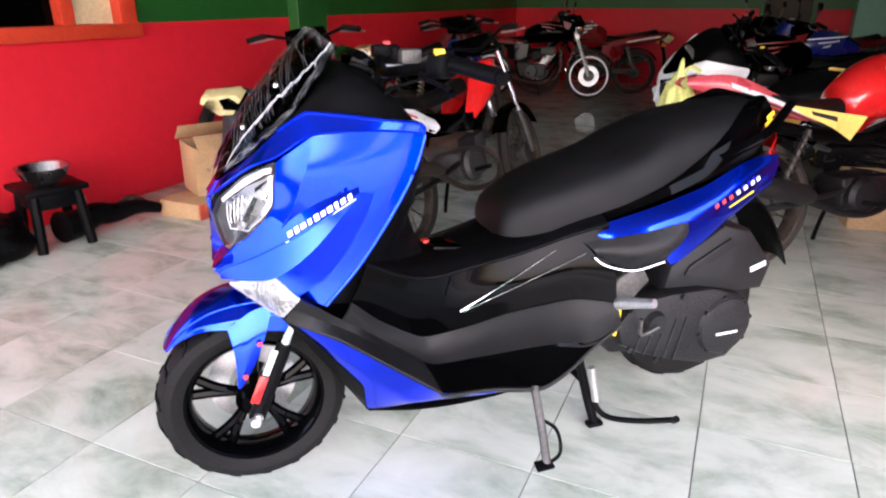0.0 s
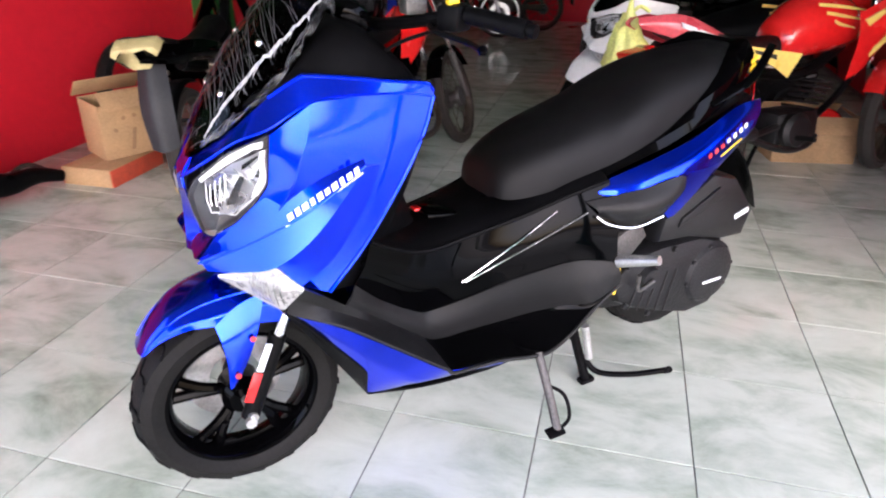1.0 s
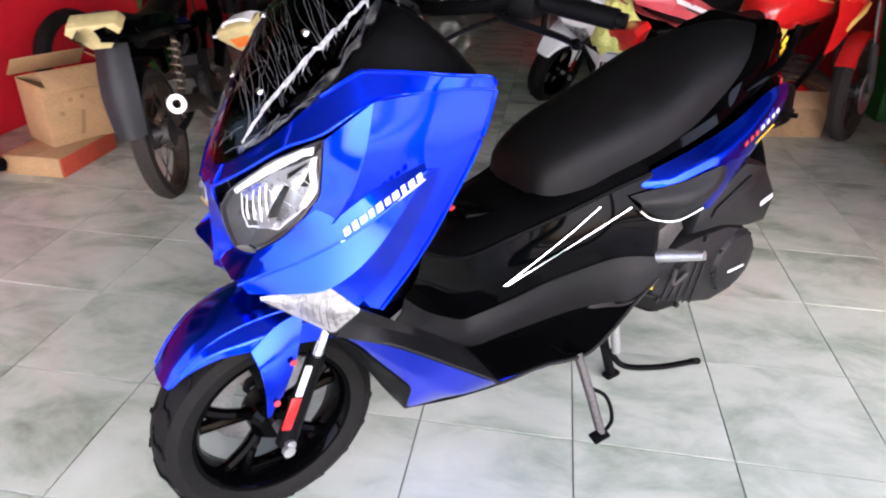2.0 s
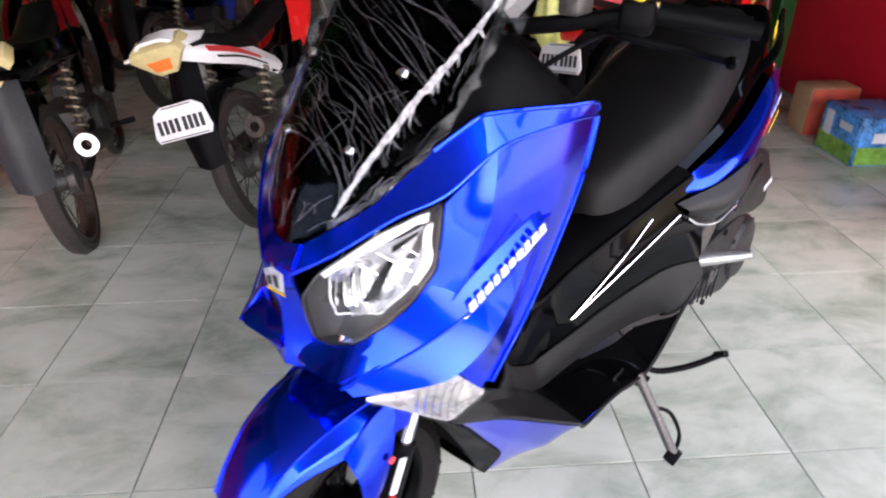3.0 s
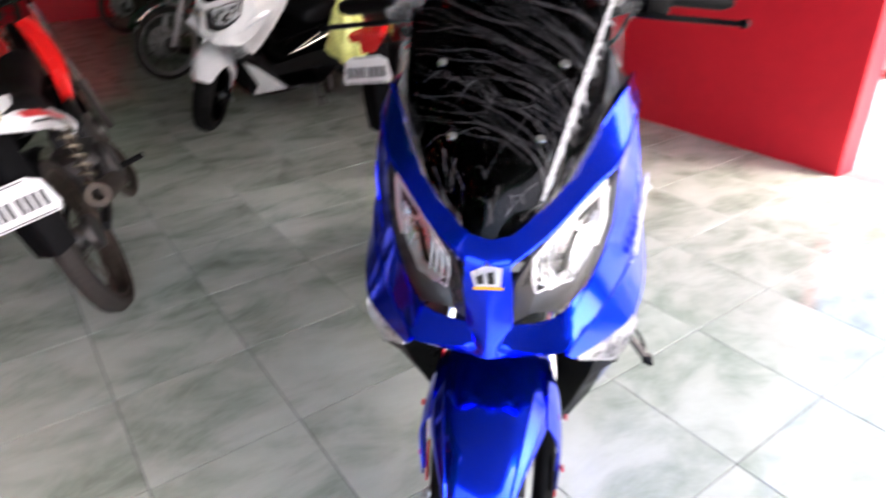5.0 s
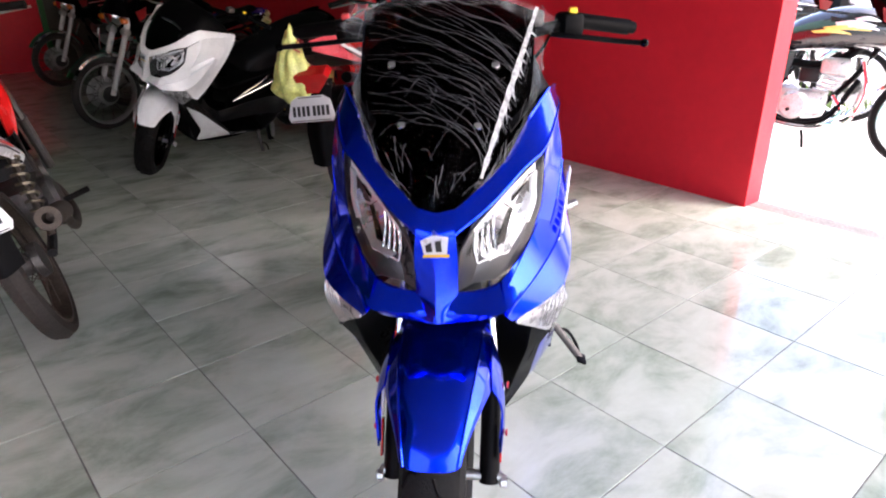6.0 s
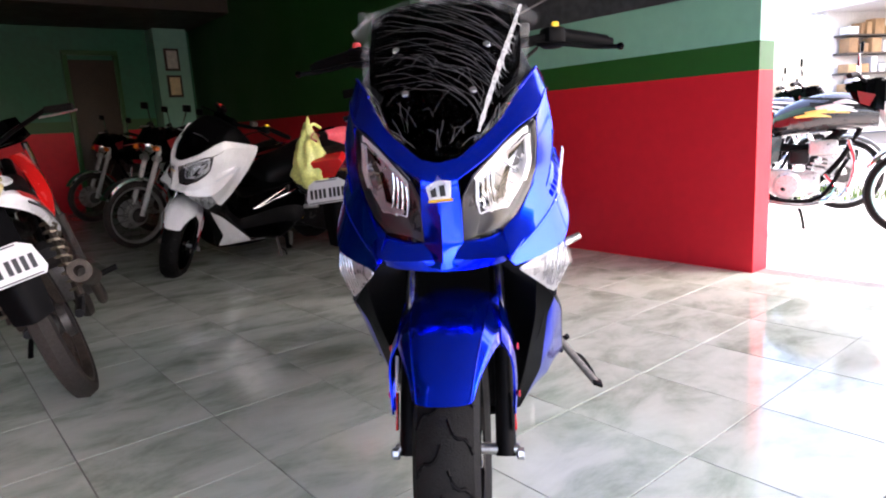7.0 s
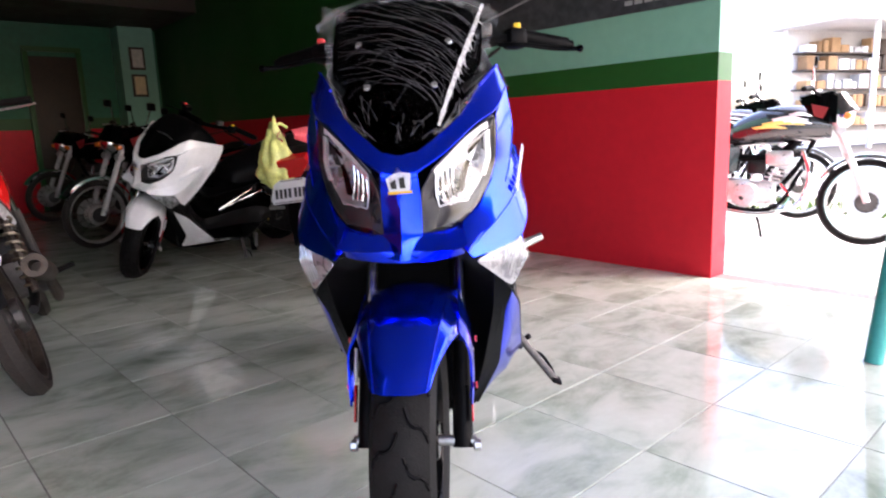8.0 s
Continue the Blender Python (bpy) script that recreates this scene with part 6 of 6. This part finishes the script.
motorcycle("motorcycle", "black motorcycle with a chrome headlight beside a white scooter", stand(5.0, 2.45, 152), "standard", "black_gloss", "black_gloss", accent="red_dark", rim="alu", group=ROWG)
motorcycle("motorcycle", "dark motorcycle with a disc brake in the dim back row", stand(3.45, 6.35, -32), "standard", "black_gloss", "red_dark", accent="red_dark", rim="alu", group=ROWG)
motorcycle("motorcycle", "dark blue motorcycle with a pale tank print in the dim row", stand(5.9, 2.75, 150), "standard", "blue_dark", "blue_dark", accent="decal_white", group=ROWG)
motorcycle("motorcycle", "dark red motorcycle in the dim back row", stand(5.3, 5.9, 160), "standard", "red_dark", "red_dark", accent="decal_white", group=ROWG)
motorcycle("motorcycle", "black motorcycle in the dim back row by the wall", stand(6.9, 4.1, 150), "standard", "black_gloss", "red_dark", accent="red_dark", group=ROWG)
motorcycle("motorcycle", "black underbone motorcycle in the dim row by the red wall", stand(1.6, 4.3, 30), "underbone", "red_dark", "white", accent="decal_red", group=ROWG)
OUT = "motorcycles parked outside"
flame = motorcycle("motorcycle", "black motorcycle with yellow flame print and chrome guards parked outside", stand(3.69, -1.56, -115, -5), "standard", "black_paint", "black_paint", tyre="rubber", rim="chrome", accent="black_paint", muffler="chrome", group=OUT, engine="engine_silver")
for fl in (False, True):
    for k, (x, z, w, h) in enumerate(((0.66, 0.84, 0.22, 0.03), (0.6, 0.81, 0.26, 0.016), (0.76, 0.865, 0.14, 0.016), (0.54, 0.785, 0.24, 0.012), (0.76, 0.815, 0.14, 0.012))):
        rows_ = [[(x, -0.141, z), (x + w * 0.5, -0.15, z + 0.014), (x + w, -0.128, z - 0.012)], [(x + 0.02, -0.142, z - h), (x + w * 0.5, -0.151, z - h + 0.004), (x + w, -0.128, z - 0.016)]]
        part("flame_print", skin(rows_, 10, 2, thick=0.006, flip=fl), M["yellow"] if k % 2 else M["decal_white"], flame, "flame print")
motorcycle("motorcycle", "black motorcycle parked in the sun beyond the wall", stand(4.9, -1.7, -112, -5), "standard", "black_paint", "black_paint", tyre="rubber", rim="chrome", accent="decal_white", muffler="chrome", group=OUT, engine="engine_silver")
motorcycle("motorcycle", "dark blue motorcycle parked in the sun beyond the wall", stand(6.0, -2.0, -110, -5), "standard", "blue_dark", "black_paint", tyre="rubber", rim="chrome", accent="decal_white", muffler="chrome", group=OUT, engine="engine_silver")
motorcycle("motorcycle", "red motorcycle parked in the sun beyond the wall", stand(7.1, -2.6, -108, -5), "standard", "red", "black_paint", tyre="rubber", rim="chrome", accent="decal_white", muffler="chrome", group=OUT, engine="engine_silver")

# white scooter of the same build
white = copy_thing(scooter, stand(2.86, 2.18, -27, 21))
tagged(white, "white and black maxi scooter parked in the dim shop", "scooter")
for o in list(white.children_recursive):
    if o.name.startswith(("windscreen", "screw", "film", "crease")):
        bpy.data.objects.remove(o)
    elif o.data and o.data.materials[0] == M["blue"]:
        o.data = o.data.copy()
        o.data.materials[0] = M["white"]
lock = Matrix.Translation((0.07, 0, 0)) @ pose(0, 0, 0, 0, 0, 36) @ Matrix.Translation((-0.07, 0, 0))
for o in white.children:
    if o.name.startswith(("front_wheel", "front_mudguard", "fork_leg")):
        o.matrix_basis = lock @ o.matrix_basis
part("windscreen", skin([[c[0], c[1], c[2], c[3]] for c in W], 16, 5), M["smoke"], white, "short smoked windscreen")

# plastic bag on the red motorcycle
bg = bmesh.new()
bmesh.ops.create_icosphere(bg, subdivisions=4, radius=1.0)
for v in bg.verts:
    n = v.co.normalized()
    k = 1 + 0.35 * noise.noise(n * 2.1) + 0.16 * noise.noise(n * 6)
    v.co = Vector((0.075 * n.x * k, 0.085 * n.y * k, 0.13 * n.z * k - 0.02))
    if n.z > 0.25:
        v.co.x *= 1 - 0.75 * (n.z - 0.25)
        v.co.y *= 1 - 0.75 * (n.z - 0.25)
        v.co.z += 0.11 * (n.z - 0.25)
bag = obj("plastic_bag", bg, M["bag"], sharp=180)
bag.matrix_world = pose(1.93, 0.84, 0.74, 0, 0, 20)
tagged(bag, "crumpled yellow plastic bag hanging from the red motorcycle's tail", "plastic bag")
handle = part("handle", tube([(0, 0, 0.14), (0.03, -0.03, 0.18), (0.05, -0.07, 0.16)], 0.008, 8), M["bag"], bag)

# ---- clutter ----
def carton(name, label, m, size, mats, flaps=True, open_top=True):
    c = thing(name, label, "cardboard box", m)
    x, y, z = size
    t = 0.006
    for nm, ce, s, k in (("front_side", (0, -y / 2, z / 2), (x, t, z), mats[0]), ("back_side", (0, y / 2, z / 2), (x, t, z), mats[0]), ("left_side", (-x / 2, 0, z / 2), (t, y - 0.012, z), mats[1]), ("right_side", (x / 2, 0, z / 2), (t, y - 0.012, z), mats[1]), ("bottom", (0, 0, t), (x - 0.012, y - 0.012, t), mats[1])):
        part(nm, box(ce, s, 0.0015), M[k], c)
    if not open_top:
        part("top_flap", box((0, -y / 4, z + 0.002), (x, y / 2 - 0.003, t), 0.0015), M[mats[2]], c)
        part("top_flap", box((0, y / 4, z + 0.002), (x, y / 2 - 0.003, t), 0.0015), M[mats[2]], c)
    elif flaps:
        part("flap", box((0, -y / 2 - 0.04, z + 0.03), (x, 0.12, t), 0.0015, pose(0, 0, 0, 40, 0, 0)), M[mats[0]], c)
        part("flap", box((0, y / 2 + 0.04, z + 0.035), (x, 0.12, t), 0.0015, pose(0, 0, 0, -50, 0, 0)), M[mats[0]], c)
        part("flap", box((x / 2 + 0.04, 0, z + 0.03), (0.12, y - 0.02, t), 0.0015, pose(0, 0, 0, 0, 35, 0)), M[mats[1]], c)
    return c


flat = carton("cardboard_box", "flat red printed cardboard carton on the floor by the wall", pose(-0.12, 2.52, 0, 0, 0, 47), (0.42, 0.3, 0.09), ("print_red", "card", "card"), open_top=False)
up = carton("cardboard_box", "torn brown cardboard box standing open on a flat carton", pose(-0.02, 2.62, 0.098, 0, 0, 20) @ pose(0, 0, 0, 4, 0, 0), (0.36, 0.24, 0.3), ("card", "card", "card"))
for x, z in ((-0.06, 0.22), (0.0, 0.225), (-0.11, 0.16)):
    part("hole", lathe([(0, -0.125), (0.012, -0.125), (0.012, -0.123)], 10, "y", (x, 0, z)), M["card_dark"], up)
part("tear", box((-0.02, -0.1245, 0.1), (0.02, 0.003, 0.12), 0.001, pose(0, 0, 0, 0, 12, 0)), M["card_dark"], up)
low = carton("cardboard_box", "open brown cardboard box with a red plastic part inside", pose(3.51, 0.89, 0, 0, 0, -34.7), (0.455, 0.3, 0.2), ("card", "card", "card"))
part("red_part", lathe([(0.12, -0.05), (0.16, -0.03), (0.17, 0), (0.16, 0.03), (0.12, 0.05)], 18, "y", (0.05, 0, 0.12), arc=(15, 165)), M["red"], low, "red plastic mudguard lying inside")
pb = carton("printed_box", "blue and green printed product box by the red wall", pose(3.26, -0.19, 0, 0, 0, 45), (0.3, 0.28, 0.235), ("print_blue", "print_blue", "print_blue"), open_top=False)
pb["category"] = "box"
for y, s in ((-0.1435, 1), (0.1435, -1)):
    part("green_print", box((0, y, 0.05), (0.29, 0.002, 0.09), 0), M["print_green"], pb, smooth=False)
    part("white_print", box((0.09, y * 1.003, 0.15), (0.06, 0.0022, 0.12), 0), M["print_white"], pb, smooth=False)
    part("label_print", box((-0.05, y * 1.003, 0.17), (0.1, 0.0022, 0.035), 0), M["print_white"], pb, smooth=False)
for x in (-0.1535, 0.1535):
    part("green_print", box((x, 0, 0.05), (0.002, 0.26, 0.09), 0), M["print_green"], pb, smooth=False)
    part("white_print", box((x * 1.003, 0.03, 0.14), (0.0022, 0.07, 0.05), 0), M["print_white"], pb, smooth=False)
    part("red_print", box((x * 1.003, -0.06, 0.16), (0.0022, 0.06, 0.04), 0), M["print_red"], pb, smooth=False)
carton("cardboard_box", "small brown carton beside the printed box by the red wall", pose(3.52, 0.08, 0, 0, 0, 45), (0.16, 0.26, 0.25), ("card", "print_red", "card"), open_top=False)

stool = thing("stool", "small black stool holding a steel bowl", "stool", pose(-0.86, 2.14, 0, 0, 0, 30))
part("apron", box((0, 0, 0.255), (0.23, 0.23, 0.08), 0.006), M["black_matte"], stool)
part("stool_top", box((0, 0, 0.31), (0.3, 0.3, 0.03), 0.008), M["black_matte"], stool)
for sx in (-1, 1):
    for sy in (-1, 1):
        part("leg", tube([(0.1 * sx, 0.1 * sy, 0.30), (0.12 * sx, 0.12 * sy, 0)], 0.026, 8), M["black_matte"], stool)
heap = bmesh.new()
bmesh.ops.create_icosphere(heap, subdivisions=4, radius=1.0)
for v in heap.verts:
    n = v.co.normalized()
    k = 1 + 0.3 * noise.noise(n * 1.9 + Vector((4, 0, 0))) + 0.12 * noise.noise(n * 5)
    v.co = Vector((0.2 * n.x * k, 0.17 * n.y * k, max(0.0, 0.11 + 0.15 * n.z * k)))
sack = obj("black_bag", heap, M["black_matte"], sharp=180)
sack.matrix_world = pose(-1.13, 1.93, 0, 0, 0, 40)
tagged(sack, "slumped black bag of parts on the floor beside a stool", "bag")
bowl = obj("bowl", lathe([(0, 0.0), (0.06, 0.004), (0.1, 0.03), (0.125, 0.085), (0.13, 0.09), (0.12, 0.086), (0.094, 0.034), (0, 0.008)], 36, "z"), M["steel_bowl"])
bowl.matrix_world = pose(-0.86, 2.14, 0.326)
tagged(bowl, "shallow stainless steel bowl on a dark stool", "bowl")
fk = thing("spare_fork", "spare motorcycle fork and black parts on the floor", "spare part", pose(-0.6, 2.32, 0, 0, 0, 35))
part("tube", tube([(-0.1, 0.05, 0.03), (-0.16, 0.22, 0.33)], 0.013, 10), M["chrome"], fk)
part("clamp", box((-0.12, 0.12, 0.17), (0.06, 0.05, 0.05), 0.012), M["alu"], fk)
part("black_shroud", tube([(-0.3, -0.02, 0.085), (-0.2, 0, 0.08), (-0.1, 0.01, 0.1), (0.0, 0.0, 0.085), (0.14, 0, 0.085), (0.26, -0.02, 0.05)], 0.085, 14, r2=0.03), M["black_matte"], fk)
part("pipe", tube([(0.02, 0.12, 0.05), (0.16, 0.1, 0.12), (0.3, 0.06, 0.02)], 0.012, 8), M["steel_dirty"], fk)
loose = obj("loose_tyre", lathe([(0.25, -0.035), (0.27, -0.05), (0.3, -0.04), (0.315, 0), (0.3, 0.04), (0.27, 0.05), (0.25, 0.035), (0.262, 0)], 48, "y", shut=True), M["rubber"])
loose.matrix_world = pose(0.12, 3.12, 0.315, 0, 0, 45) @ pose(0, 0, 0, -6, 0, 0)
tagged(loose, "black motorcycle tyre leaning behind an open cardboard box", "tyre")

# far side of the street: open shop with shelves
shopf = thing("shop_building", "pale open shop across the yard with shelves of goods", "building", Matrix.Translation(P(5.2, 0, 0)) @ pose(14.7, -9.1, 0, 0, 0, -65))
part("back_wall", box((0, 0.9, 1.7), (9, 0.15, 3.4), 0.01), M["shop"], shopf)
part("canopy", box((0, 0.2, 3.2), (9.4, 2.4, 0.12), 0.02), M["shop"], shopf)
for x in (-3.4, -1.2, 1.2, 3.4):
    part("post", box((x, -0.85, 1.6), (0.1, 0.1, 3.2), 0.01), M["shop"], shopf)
rs = random.Random(8)
for z in (0.55, 1.05, 1.55, 2.05, 2.5):
    sh = part("shelf", box((0, 0.6, z), (8.6, 0.4, 0.04), 0.004), M["wood_dark"], shopf)
    x = -4.2
    while x < 4.1:
        w = rs.uniform(0.12, 0.42)
        h = rs.uniform(0.15, 0.4)
        part("carton", box((x + w / 2, 0.58, z + 0.02 + h / 2), (w * 0.92, 0.3, h), 0.01), M[rs.choice(["card", "print_white", "card", "wood_dark", "print_white", "card_dark", "bars"])], sh)
        x += w + rs.uniform(0, 0.1)
gr = bmesh.new()
rg = random.Random(4)
for k in range(2500):
    c = P(rg.uniform(5.5, 6.3), rg.uniform(-4, 8), -0.05)
    h, a = rg.uniform(0.08, 0.26), rg.uniform(0, 6.28)
    d = Vector((math.cos(a), math.sin(a), 0)) * 0.012
    gr.faces.new((gr.verts.new(c - d), gr.verts.new(c + d), gr.verts.new(c + Vector((rg.uniform(-0.06, 0.06), rg.uniform(-0.06, 0.06), h)))))
tagged(obj("grass", gr, M["grass"], smooth=False), "strip of green grass by the pavement", "grass", kind="stuff")

# ---- floor tiles, last ----
TH = radians(-44)
GU, GV = Vector((math.cos(TH), math.sin(TH), 0)), Vector((-math.sin(TH), math.cos(TH), 0))
G0, TILE = Vector((0.385, -0.02, 0)), 0.4
floor = thing("floor", "pale grey marbled ceramic floor tiles with dark joints", "floor", kind="structure")
part("screed", room_block(UL - 0.16, UR + 0.16, -3.2, VB, -0.05, -0.0035), M["grout"], floor, smooth=False)
tb = bmesh.new()
bmesh.ops.create_cube(tb, size=1.0, matrix=Matrix.Translation((0, 0, -0.004)) @ Matrix.Diagonal((TILE - 0.004, TILE - 0.004, 0.008, 1)))
bmesh.ops.bevel(tb, geom=[e for e in tb.edges if all(v.co.z > -0.001 for v in e.verts)], offset=0.0004, segments=1, affect="EDGES")
tile_mesh = bpy.data.meshes.new("tile")
tb.to_mesh(tile_mesh)
tile_mesh.materials.append(M["tile"])
rest, count = bmesh.new(), 0
cells = []
for i in range(-16, 18):
    for j in range(-10, 26):
        c = G0 + TILE * ((i + 0.5) * GU + (j + 0.5) * GV)
        u, v = A45 * (c.x - c.y), A45 * (c.x + c.y)
        if UL - 0.16 < u < UR + 0.1 and -3.0 < v < VB:
            cells.append((c.length, i, j, c))
cells.sort(key=lambda k: k[0])
rng = random.Random(5)
for k, (d, i, j, c) in enumerate(cells):
    m = Matrix.Translation(c + Vector((0, 0, rng.uniform(-0.0006, 0.0004)))) @ pose(0, 0, 0, rng.uniform(-0.08, 0.08), rng.uniform(-0.08, 0.08), -44)
    if k < 300:
        t = new("tile", tile_mesh)
        t.parent = floor
        t.matrix_local = m
    else:
        rest.from_mesh(tile_mesh)
        rest.verts.ensure_lookup_table()
        for v in rest.verts[-len(tile_mesh.vertices):]:
            v.co = m @ v.co
far = part("far_tiles", rest, M["tile"], floor, smooth=False)
far["kind"] = "stuff"
